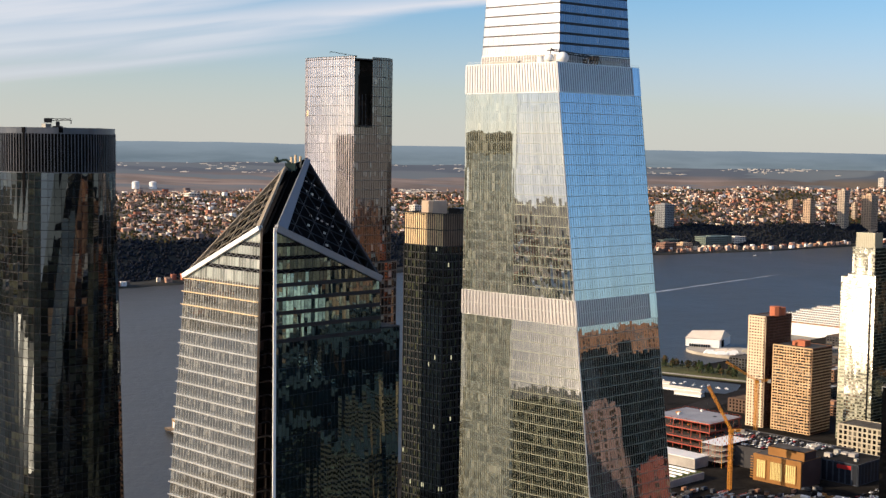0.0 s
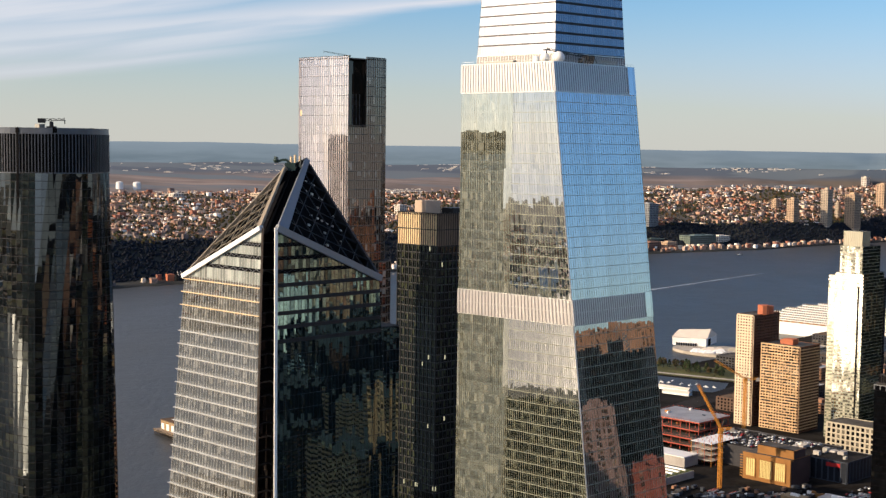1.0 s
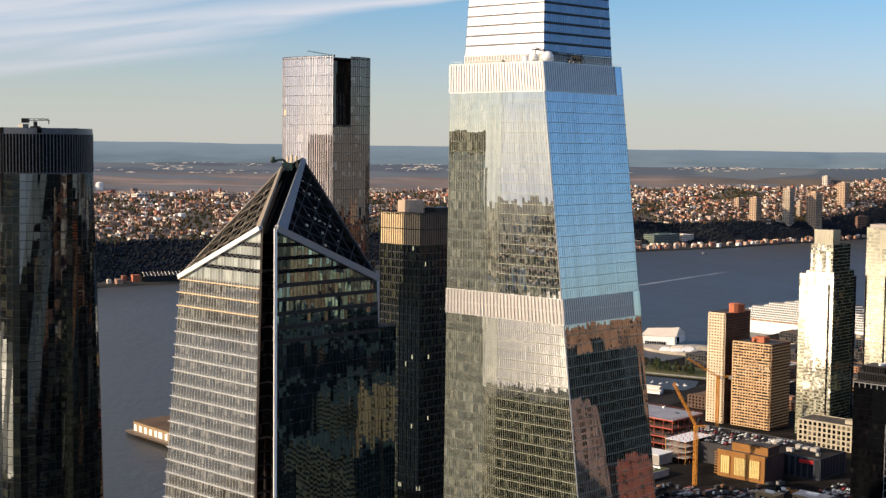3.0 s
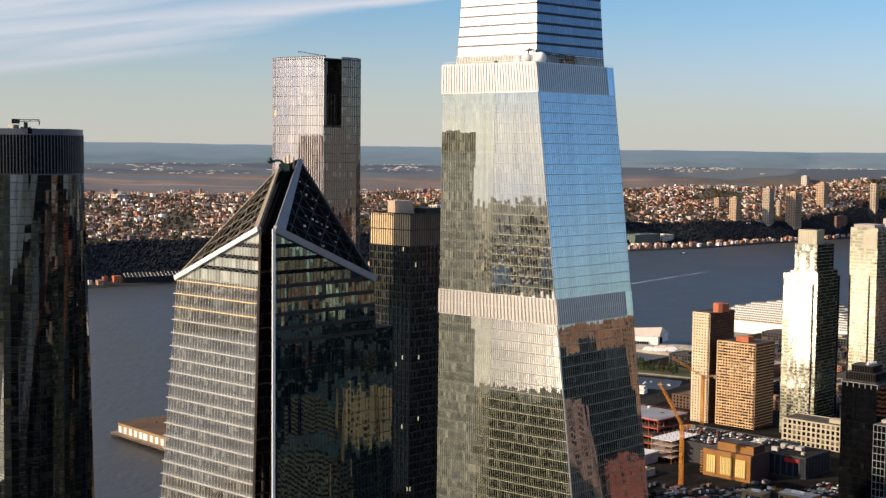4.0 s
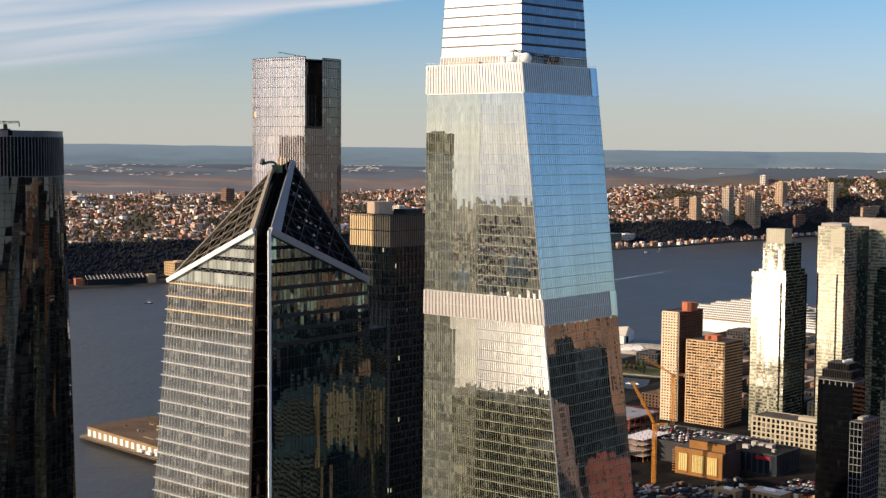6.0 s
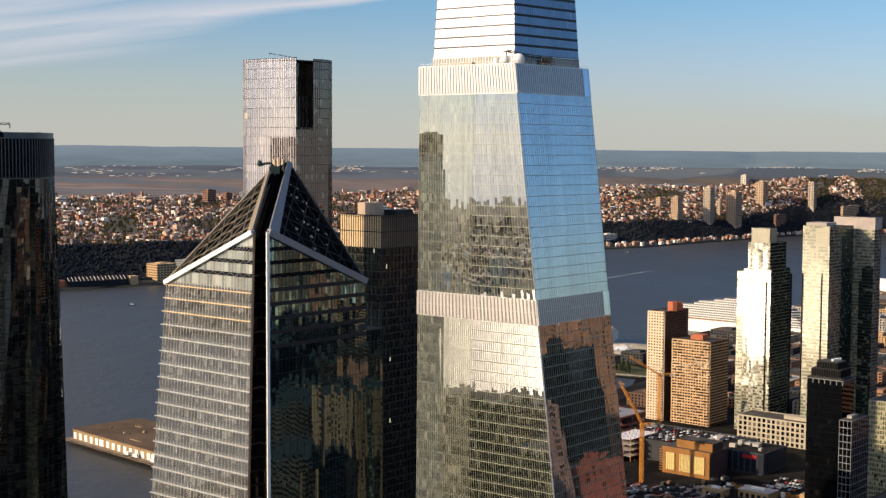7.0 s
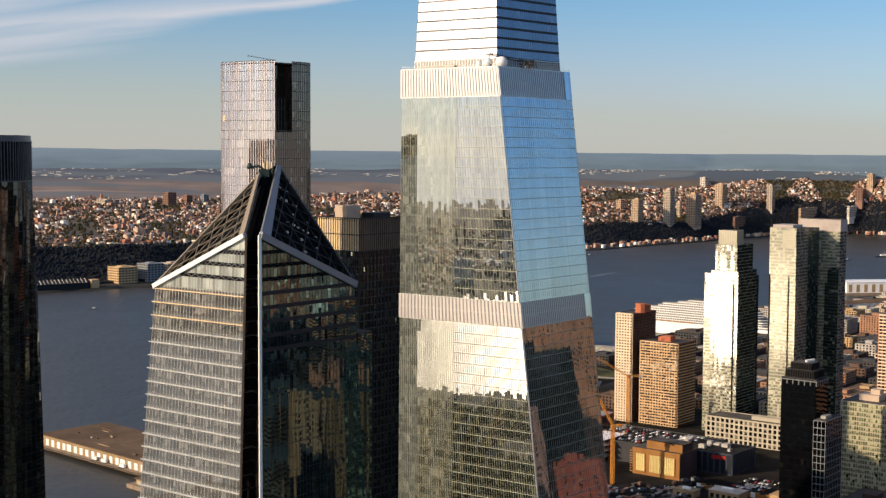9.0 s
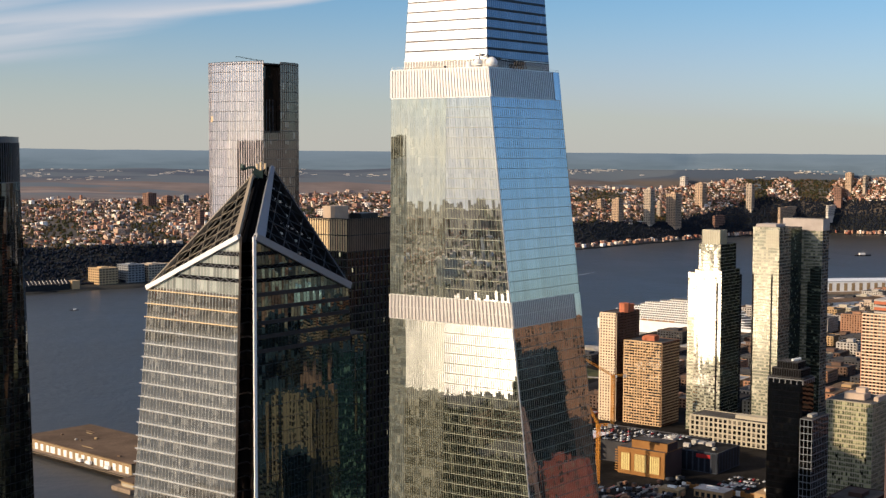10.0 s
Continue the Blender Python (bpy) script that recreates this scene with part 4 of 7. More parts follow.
def dark_round_tower():
    ob = thing("dark_lobed_tower", (-184, 652, 0), "dark glass residential tower with rounded lobes and louvred crown", "skyscraper")
    cx, cy = -184.2, 652.0
    def ring(s, z=280.0):
        """Four lobes at the top that pass into a rounded square towards the ground."""
        k = max(0.0, 1 - z / 262.0) ** 0.62
        out = []
        for i in range(56):
            a = 2 * math.pi * i / 56
            c, d = abs(math.cos(a - GRID)), abs(math.sin(a - GRID))
            square = 25.6 / (c ** 7 + d ** 7) ** (1 / 7)
            r = lerp(27.0 + 0.9 * math.cos(4 * (a - GRID)), square, k) * s
            out.append(V(cx + r * math.cos(a), cy + r * math.sin(a)))
        return out
    steps = (0, 55.3, 98.75, 138.25, 173.8, 205.4, 233.05, 259.5)
    storeys(ob, [(z, ring(1.0, z)) for z in steps], 3.95, 2.6, M_GLASS_15, M_STEEL_DARK, (0.12, 0.12), (0.22, 0.14))
    storeys(ob, [(259.5, ring(1.0)), (277.5, ring(1.0))], 18.0, 1.35, M_BLACK, M_CROWN_FIN, (0.34, 0.6), (0.5, 0.5), body="crown_wall")
    storeys(ob, [(277.5, ring(1.0)), (280.0, ring(1.0))], 2.5, 2.6, M_CROWN_FIN, M_CROWN_FIN, None, (0.2, 0.2), body="crown_cap")
    roof(ob, ring(0.985), 279.4)
    # black panels put the shade of the grooves into colour
    for a, w in ((radians(-69), 3.6), (radians(-30), 1.6), (radians(-108), 1.6)):
        acc = Acc()
        q = Vector((math.cos(a), math.sin(a), 0))
        p = V(cx, cy) + q * 26.2
        acc.beam(V(p.x, p.y, 243.0), V(p.x, p.y, 280.2), w, 1.5, q)
        part("groove_shade", acc, M_BLACK, ob, "black panel for the shade in a groove")
    cleaning_crane(ob, V(-180.5, 640.0, 279.6), 6.0, radians(8), 0.4, 1.1)
    acc = Acc()
    acc.box(V(-186.5, 641.0, 279.6), E1 * 3, E2 * 4, 2.4)
    part("roof_plant", acc, M_BEIGE_GREY, ob)
    # black boxes stand in for the shade inside open loggias
    for a, z in ((radians(-64), 243.0),):
        q = Vector((math.cos(a), math.sin(a), 0))
        p = V(cx, cy) + q * 26.6
        acc = Acc()
        acc.beam(V(p.x, p.y, z), V(p.x, p.y, z + 4.0), 2.8, 1.6, q)
        part("loggia", acc, M_BLACK, ob, "black box for the shade inside a loggia")
    return ob


def bronze_tower():
    ob = thing("silver_bronze_tower", (-50, 716, 0), "slender silver and bronze residential tower with a dark roof slot", "skyscraper")
    # rounded towards both sides, with a sharp crease between
    front = [V(-45.8, 692.0), V(-37.0, 699.8), V(-32.6, 703.4), V(-29.4, 707.2), V(-27.5, 711.4), V(-27.7, 715.5), V(-30.0, 719.0), V(-52.0, 740.0), V(-69.6, 724.5),
             V(-72.2, 720.4), V(-72.8, 716.8), V(-71.4, 713.6), V(-68.0, 709.8), V(-63.6, 705.4), V(-58.8, 701.2), V(-54.0, 697.4), V(-49.6, 694.2)]
    base = [p + (p - V(-52, 718)) * 0.13 for p in front]
    # silver towards the sunny side; the other side's shade is put into bronze colours
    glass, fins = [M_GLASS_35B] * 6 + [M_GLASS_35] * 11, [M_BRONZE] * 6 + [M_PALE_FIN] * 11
    storeys(ob, [(0, base), (214.0, base)], 4.6, 2.3, M_GLASS_35B, M_BRONZE, (0.34, 0.35), (0.5, 0.35), body="base_facade")
    roof(ob, base, 214.4)
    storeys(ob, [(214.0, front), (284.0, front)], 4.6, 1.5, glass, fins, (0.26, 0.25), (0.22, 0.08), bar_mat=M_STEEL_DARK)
    # above, the facade between the crease and the shaded corner falls back into a dark slot
    sl0, sl1 = 0, 1
    for i in range(len(front)):
        j = (i + 1) % len(front)
        if i == 0:
            continue
        a0, b0 = V(*front[i].xy, 284.0), V(*front[j].xy, 284.0)
        a1, b1 = a0 + UP * 34.6, b0 + UP * 34.6
        nu = max(1, round((b0 - a0).length / 1.5))
        g = Acc()
        wall(g, a0, b0, a1, b1, nu, 7, 100 * i, 70)
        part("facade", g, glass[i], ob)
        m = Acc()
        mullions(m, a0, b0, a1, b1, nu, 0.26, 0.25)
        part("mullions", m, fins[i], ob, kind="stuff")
        for k in range(8):
            acc = Acc()
            band(acc, a0, b0, a1, b1, k / 7, 0.3, 0.1)
            part("floor_band", acc, M_STEEL_DARK, ob)
    inner = [front[0], front[0] + V(-3.2, 4.2), front[1] + V(-3.6, 4.0), front[1]]
    for a, b in zip(inner, inner[1:]):
        g = Acc()
        wall(g, V(*a.xy, 284.0), V(*b.xy, 284.0), V(*a.xy, 317.4), V(*b.xy, 317.4), 3, 8)
        part("slot_wall", g, M_NOTCH, ob, "dark slot wall")
    acc = Acc()
    for k in range(6):
        p, q = lerp(inner[1], inner[2], k / 5), lerp(inner[1], inner[2], k / 5)
        acc.beam(V(p.x, p.y - 0.3, 284), V(q.x, q.y - 0.3, 300), 0.25, 0.25)
    part("slot_frame", acc, M_GREYPANEL, ob)
    acc = Acc()
    acc.prism([V(*p.xy) for p in inner], 283.0, 284.2)
    part("slot_terrace", acc, M_STEEL_DARK, ob)
    roof(ob, front, 317.8)
    # open terrace on the sunny side
    p, q = V(-71.6, 714.2, 290.0), V(-66.4, 710.6, 290.0)
    acc = Acc()
    acc.beam(p + V(-0.1, -0.3, 0.2), q + V(-0.1, -0.3, 0.2), 3.0, 0.5, V(-0.6, -0.8))
    part("terrace_opening", acc, M_TAN, ob, "pale open terrace")
    acc = Acc()
    acc.beam(p + V(1.2, -1.2, -0.3), q + V(-0.6, 0.0, -0.3), 1.1, 0.5, V(-0.6, -0.8))
    part("terrace_screen", acc, M_BRONZE, ob, "bronze terrace screen")
    cleaning_crane(ob, V(-48.0, 703.0, 317.4), 11.0, radians(183), 2.2, 0.5, M_GREEN_STEEL)
    return ob


def gridded_tower():
    ob = thing("dark_gridded_tower", (0, 770, 0), "dark metal-framed office tower with tan louvred top floors", "skyscraper")
    ring = corner_box((0.2, 744.5), 31.5, 42)
    storeys(ob, [(0, ring), (219.2, ring)], 4.3, 1.55, M_GLASS_55, M_STEEL_DARK, (0.26, 0.5), (0.4, 0.4))
    # every second mullion is a deep pier
    piers = Acc()
    for a, b in ((ring[3], ring[0]), (ring[0], ring[1])):
        n = round((b - a).length / 3.1)
        mullions(piers, V(*a.xy, 0), V(*b.xy, 0), V(*a.xy, 219.2), V(*b.xy, 219.2), n, 0.5, 0.9)
    part("pier_rest", piers, M_STEEL_DARK, ob, kind="stuff")
    # bronze for tan on the right face puts its shade into the colour
    storeys(ob, [(219.2, ring), (237.2, ring)], 9.0, 1.75, [M_BRONZE, M_TAN, M_TAN, M_TAN], M_STEEL_DARK, (0.32, 0.6), (0.5, 0.5), body="louvre_panel")
    roof(ob, ring, 236.6)
    acc = Acc()
    acc.box(V(-6.0, 752.0, 236.6), E1 * 11, E2 * 9, 7.4)
    part("plant_room", acc, M_BEIGE, ob)
    acc = Acc()
    acc.box(V(9.0, 757.0, 236.6), E1 * 14, E2 * 9, 3.2)
    part("plant_room", acc, M_STEEL_DARK, ob)
    return ob


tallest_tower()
crowned_tower()
dark_round_tower()
bronze_tower()
gridded_tower()
# ---------------------------------------------------------------- the west side
def flat_block(name, c, wl, wr, z1, wall_mat, label, storey=3.2, bay=3.4, pier=0.5, sill=0.42, z0=0.0, roof_box=True, windows=None, category="building", group="", seed=0, roof_mat=None, bands=None, sunlit_wall=None):
    """A grid-aligned building: dark windows behind, piers and storey bands of wall in front, parapet and roof plant."""
    ob = thing(name, (c[0], c[1], z0), label, category, group)
    ring = corner_box(c, wl, wr)
    nv = max(1, round((z1 - z0) / storey))
    st = (z1 - z0) / nv
    inner = corner_box(V(*c) + E1 * 0.25 + E2 * 0.25, wl - 0.5, wr - 0.5)
    for i in range(4):
        j = (i + 1) % 4
        a0, b0 = V(*inner[i].xy, z0), V(*inner[j].xy, z0)
        g = Acc()
        nu = max(1, round((b0 - a0).length / bay))
        wall(g, a0, b0, a0 + UP * (z1 - z0), b0 + UP * (z1 - z0), nu, nv, 100 * i + seed * 7, seed)
        part("window_wall", g, windows or M_WINDOWS, ob)
        if i in (0, 3):
            a, b = V(*ring[i].xy, z0), V(*ring[j].xy, z0)
            out = face_out(a, b, a + UP)
            m = Acc()
            for k in range(nu + 1):
                p = lerp(a, b, k / nu) - out * 0.2
                m.beam(p, p + UP * (z1 - z0), bay * pier, 0.4, out)
            part("wall_pier_rest", m, sunlit_wall if sunlit_wall and i == 3 else wall_mat, ob, kind="stuff")
    rows = Acc()
    for k in range(nv + 1):
        acc = rows if name == "city_block" else Acc()
        z = z0 + st * k
        h = st * sill
        # the sunny left face takes its own paler colour: sunlight painted in
        if sunlit_wall:
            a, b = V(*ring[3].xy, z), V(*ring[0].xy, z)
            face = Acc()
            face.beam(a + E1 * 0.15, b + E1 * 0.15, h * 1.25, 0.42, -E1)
            part("storey_band", face, sunlit_wall, ob)
        for i in (0, 1, 2) if sunlit_wall else (0, 3, 1, 2):
            j = (i + 1) % 4
            a, b = V(*ring[i].xy, z), V(*ring[j].xy, z)
            out = face_out(a, b, a + UP)
            acc.beam(a - out * 0.15, b - out * 0.15, h, 0.4, out)
        if acc is not rows:
            part("storey_band", acc, bands or wall_mat, ob)
    if name == "city_block":
        part("storey_band_rest", rows, wall_mat, ob, kind="stuff")
    acc = Acc()
    acc.prism(corner_box(V(*c) + E1 * 0.5 + E2 * 0.5, wl - 1, wr - 1), z1 - 0.4, z1 + 0.1)
    part("roof", acc, roof_mat or M_ROOF, ob)
    if roof_box:
        rnd = random.Random(seed + 5)
        acc = Acc()
        acc.box(V(*c, z1) + E1 * wr * 0.3 + E2 * wl * 0.3, E1 * wr * 0.35, E2 * wl * 0.35, rnd.uniform(2.5, 4.5))
        part("roof_plant", acc, wall_mat, ob)
    return ob


def slab_balconies(ob):
    """Shallow balconies scattered over both faces of the broad slab."""
    rnd = random.Random(14)
    front, dark = Acc(), Acc()
    c = V(357, 1306)
    for k in range(1, 29):
        z = 84.0 / 29 * k
        for u in range(12):
            if rnd.random() < 0.55:
                p = c + E2 * (1.2 + 3.4 * u) - E1 * 0.9
                front.box(V(p.x, p.y, z - 0.2), E1 * 0.8, E2 * rnd.choice((2.0, 3.0)), 1.15)
            if rnd.random() < 0.35:
                p = c + E2 * (1.2 + 3.4 * u) - E1 * 0.12
                dark.box(V(p.x, p.y, z + 1.0), E1 * 0.3, E2 * 2.6, 1.3)
        for u in range(10):
            p = c + E1 * (1.5 + 3.5 * u) - E2 * 0.9
            front.box(V(p.x, p.y, z - 0.2), E1 * 2.6, E2 * 0.8, 1.0)
    part("balcony_rest", front, M_BUFF_END, ob, kind="stuff")
    part("balcony_opening_rest", dark, M_WINDOW_DARK, ob, kind="stuff")


def brick_towers():
    # pale left faces, dark brick elsewhere: sun and shade put into the colour
    ob = flat_block("brick_apartment_tower", (319.2, 1339.4), 19, 47, 110.5, M_BRICK_SHADED, "tall slender brown brick apartment tower with balconies", 2.9, 3.0, 0.5, 0.42, roof_box=False, seed=1, bands=M_BRICK_SHADED, sunlit_wall=M_BRICK_PALE)
    for o, w, h in ((V(332.0, 1354.0, 110.5), 9, 9.5), (V(340.0, 1361.0, 110.5), 7, 8.0)):
        acc = Acc()
        acc.prism([V(*(o + Vector((w * 0.6 * math.cos(a), w * 0.6 * math.sin(a), 0))).xy) for a in (0.4, 1.2, 2.0, 2.8, 3.6, 4.4, 5.2, 6.0)], 110.5, 110.5 + h)
        part("water_tank_house", acc, M_BRICK_RED, ob, "red brick roof tank house")
    for k in range(1, 38):
        z = 2.9 * k * 110.5 / 110.2
        for f in (0.12, 0.42, 0.72):
            acc = Acc()
            p = V(319.2, 1339.4, z) + E1 * 47 * f
            acc.box(p - E2 * 1.3, E1 * 6.5, E2 * 1.3, 0.9)
            part("balcony", acc, M_BRICK_SHADED, ob)
    ob = flat_block("buff_brick_apartment_slab", (357, 1306), 43, 37, 84.0, M_BRICK_SHADED, "broad buff brick apartment slab with a red roof house", 2.85, 3.0, 0.36, 0.36, roof_box=False, seed=2, bands=M_BRICK_SHADED, sunlit_wall=M_BUFF_END)
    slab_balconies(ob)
    for dx, w, h in ((14, 11, 5.5), (21, 7, 4.5)):
        acc = Acc()
        acc.box(V(357, 1306, 84) + E1 * 10 + E2 * dx, E1 * 10, E2 * w, h)
        part("roof_house", acc, M_BRICK_RED, ob, "red brick roof house")
    flat_block("brick_apartment_tower", (497, 1085), 34, 46, 136, M_SALMON, "salmon brick apartment tower with banded plant floors", 2.9, 3.4, 0.3, 0.42, seed=3, bands=M_BRICK_PALE)
    acc = Acc()
    ob = thing("banded_plant_house", (503, 1100, 136), "striped concrete plant house on the salmon brick tower", "building")
    for k in range(5):
        acc = Acc()
        acc.box(V(499, 1093, 136.3 + 2.6 * k), E1 * 32, E2 * 22, 1.5 if k % 2 == 0 else 2.6)
        part("plant_band", acc, M_CONCRETE if k % 2 == 0 else M_BRICK_RED, ob)


def mirror_towers():
    # right sides take darker glass and frames: shade put into the colour
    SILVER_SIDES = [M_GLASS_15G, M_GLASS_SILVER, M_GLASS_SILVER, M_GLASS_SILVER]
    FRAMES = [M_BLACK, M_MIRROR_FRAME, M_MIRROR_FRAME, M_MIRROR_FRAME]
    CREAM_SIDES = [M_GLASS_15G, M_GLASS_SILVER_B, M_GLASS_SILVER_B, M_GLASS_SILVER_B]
    ob = thing("mirror_glass_tower", (402, 1275, 0), "slim stepped mirror-glass apartment tower glaring in low sun", "skyscraper", "twin mirror towers")
    c = V(401.8, 1262)
    body = corner_box(c, 28.4, 40)
    storeys(ob, [(0, body), (160, body)], 3.1, 2.4, SILVER_SIDES, FRAMES, (0.2, 0.14), (0.4, 0.12), bar_mat=M_MIRROR_FRAME)
    up = corner_box(c + E2 * 2.0 + E1 * 1.0, 23, 34)
    storeys(ob, [(160, up), (185.5, up)], 3.1, 2.4, SILVER_SIDES, FRAMES, (0.2, 0.14), (0.4, 0.12), bar_mat=M_MIRROR_FRAME, body="upper_facade")
    roof(ob, body, 160.3)
    roof(ob, up, 185.7)
    cap = corner_box(c + E2 * 3.0 + E1 * 1.5, 19, 14)
    storeys(ob, [(185.5, cap), (199.2, cap)], 13.7, 2.0, M_CAP, M_CAP_FIN, (0.5, 0.5), (0.5, 0.4), body="cap_wall")
    roof(ob, cap, 199.4)
    sh = corner_box(c + E2 * 28.4 + E1 * 7, 11, 24)
    # darker glass below 112 m stands in for a dark reflection
    storeys(ob, [(0, sh), (112, sh)], 3.1, 2.4, CREAM_SIDES, M_MIRROR_FRAME, (0.2, 0.14), (0.5, 0.14), body="shoulder_base")
    storeys(ob, [(112, sh), (156.5, sh)], 3.1, 2.4, SILVER_SIDES, FRAMES, (0.2, 0.14), (0.4, 0.12), bar_mat=M_MIRROR_FRAME, body="shoulder_facade")
    roof(ob, sh, 156.8)
    sh = corner_box(c + E1 * 40 + E2 * 2, 18, 9)
    storeys(ob, [(0, sh), (153.5, sh)], 3.1, 2.4, M_GLASS_DARK, M_BLUEGREY, (0.18, 0.2), (0.3, 0.25), body="shoulder_facade")
    roof(ob, sh, 153.8)
    acc = Acc()
    p = c - E1 * 0.3 + E2 * 4.5
    acc.beam(V(p.x, p.y, 0), V(p.x, p.y, 148), 1.4, 0.5, -E1)
    part("dark_slot", acc, M_BLACK, ob, "dark vertical window slot")

    ob = thing("mirror_glass_tower", (448, 1220, 0), "broad paired glass apartment tower with a pale top", "skyscraper", "twin mirror towers")
    c = V(447.6, 1208) + E2 * 10.2
    body = corner_box(c, 26.6, 26)
    storeys(ob, [(0, body), (204.4, body)], 3.1, 2.3, [M_GLASS_TAN] + CREAM_SIDES[1:], M_MIRROR_FRAME, (0.2, 0.14), (0.45, 0.14))
    roof(ob, body, 204.6)
    link = corner_box(c + E1 * 26 + E2 * 0.6, 26, 27)
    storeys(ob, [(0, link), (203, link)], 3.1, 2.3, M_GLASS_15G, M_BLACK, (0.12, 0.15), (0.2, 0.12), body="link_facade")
    roof(ob, link, 203.2)
    acc = Acc()
    acc.prism(corner_box(c + E1 * 2 + E2 * 4.5, 20, 21), 204.4, 207.2)
    part("roof_screen", acc, M_STONE, ob)
    cap = corner_box(c - E1 * 0.4 + E2 * 0.4, 13.0, 5.5)
    storeys(ob, [(185.5, cap), (202.0, cap)], 2.8, 1.9, M_CAP, M_CAP_FIN, (0.3, 0.3), (0.5, 0.3), body="bay_wall")
    c2 = V(500.5, 1240.5) + E2 * 6.3
    back = corner_box(c2, 35, 15.5)
    storeys(ob, [(0, back), (199.5, back)], 3.1, 2.3, [M_GLASS_TAN] + CREAM_SIDES[1:], M_GREYPANEL, (0.12, 0.15), (0.3, 0.15), body="rear_facade")
    crown = corner_box(c2 - E1 * 0.5 - E2 * 0.5, 41, 16.5)
    storeys(ob, [(199.5, crown), (210.8, crown)], 11.3, 2.8, M_STONE, M_STONE, (0.2, 0.2), (0.3, 0.2), body="rear_top_wall")
    roof(ob, crown, 211.0)
    # a dark reflection on the lit face, built as proud dark strips
    for f0, f1, z1 in ((0.4, 11.5, 165.0), (11.5, 14.0, 150.0)):
        bay = corner_box(c2 - E1 * 0.6 + E2 * f0, f1 - f0, 0.9)
        storeys(ob, [(0, bay), (z1, bay)], 3.1, 2.3, M_GLASS_15G, M_BLACK, None, (0.3, 0.15), body="dark_reflection")
    for f in (6.8, 25.8):
        acc = Acc()
        p = c - E1 * 0.3 + E2 * f
        acc.beam(V(p.x, p.y, 0), V(p.x, p.y, 160), 1.2, 0.5, -E1)
        part("dark_slot", acc, M_BLACK, ob, "dark vertical window slot")
    flat_block("pale_podium_building", (452, 1161), 121, 30, 23.7, M_CREAM, "long low cream podium building with square windows", 4.74, 4.8, 0.4, 0.3, seed=4)


def dark_pair():
    ob = thing("black_tower", (263, 745, 0), "office tower, its shadow in black glass, with open plant frame on top", "skyscraper")
    ring = corner_box((263.2, 745), 21.5, 16)
    # the shadow lying on this tower is put into its black glass
    storeys(ob, [(0, ring), (143.5, ring)], 3.9, 1.6, M_GLASS_DARK, M_BLACK, None, (0.12, 0.06))
    roof(ob, ring, 143.8)
    acc = Acc()
    for a, b in zip(ring, ring[1:] + ring[:1]):
        acc.beam(V(a.x, a.y, 142.8), V(b.x, b.y, 142.8), 1.1, 0.5, UP)
        for k in range(6):
            p = lerp(a, b, k / 6)
            acc.beam(V(p.x, p.y, 140.2), V(p.x, p.y, 142.8), 0.6, 0.6)
    part("parapet_frame", acc, M_GREYPANEL, ob)
    for z0, z1, m in ((144, 148.5, 2.0), (148.5, 152.5, 4.5)):
        r = corner_box(V(263.2, 745) + E1 * m * 0.6 + E2 * m, 21.5 - 2 * m, 16 - m)
        storeys(ob, [(z0, r), (z1, r)], z1 - z0, 1.5, M_BLACK, M_STEEL_DARK, (0.3, 0.3), (0.4, 0.3), body="plant_screen")
        roof(ob, r, z1 + 0.1)
    acc = Acc()
    for k in range(4):
        acc.tube(V(262.0 + 1.9 * k, 757 + 1.2 * k, 152.5), 0.9, 0.9, 1.4)
    part("roof_fan", acc, M_WHITE, ob)
    ob = thing("white_framed_block", (262, 738, 0), "dark glass block with a white window frame grid", "building")
    ring = corner_box((265.2, 735.5), 7.2, 24)
    storeys(ob, [(0, ring), (121.5, ring)], 4.0, 2.4, M_GLASS_DARK, M_GRID_WHITE, (0.24, 0.3), (0.4, 0.3))
    roof(ob, ring, 121.8)
    acc = Acc()
    acc.box(V(268, 742, 121.8), E1 * 8, E2 * 3, 1.6)
    part("roof_plant", acc, M_BEIGE_GREY, ob)

    ob = thing("green_glass_block", (329, 790, 0), "pale green glazed apartment block with small balconies", "building")
    ring = corner_box((328.8, 790.6), 29.8, 34)
    storeys(ob, [(0, ring), (119.0, ring)], 2.95, 1.5, M_GLASS_GREEN, M_CREAM, (0.25, 0.3), (0.6, 0.35))
    roof(ob, ring, 119.2)
    rnd = random.Random(8)
    acc = Acc()
    for k in range(39):
        for u in range(14):
            if rnd.random() < 0.05:
                p = V(328.8, 790.6, 2.95 * k + 0.4) + E2 * (1 + 2.06 * u) - E1 * 0.5
                acc.box(p, E1 * 0.5, E2 * 1.3, 1.7)
    part("window_box_rest", acc, M_BLACK, ob, kind="stuff")
    for o, a, b, h in ((V(329, 803, 119.2), 11, 13, 3.8), (V(331.5, 807, 123.0), 6, 6, 3.0), (V(336, 798, 119.2), 14, 3, 2.6)):
        acc = Acc()
        acc.box(o, E1 * a, E2 * b, h)
        part("roof_house", acc, M_BEIGE, ob, "pale rendered roof house")
    flat_block("brown_roofed_block", (300, 735), 24, 34, 72, M_DEEP_BROWN, "dark brown block with a brick roof house", 3.6, 2.2, 0.2, 0.3, seed=9)


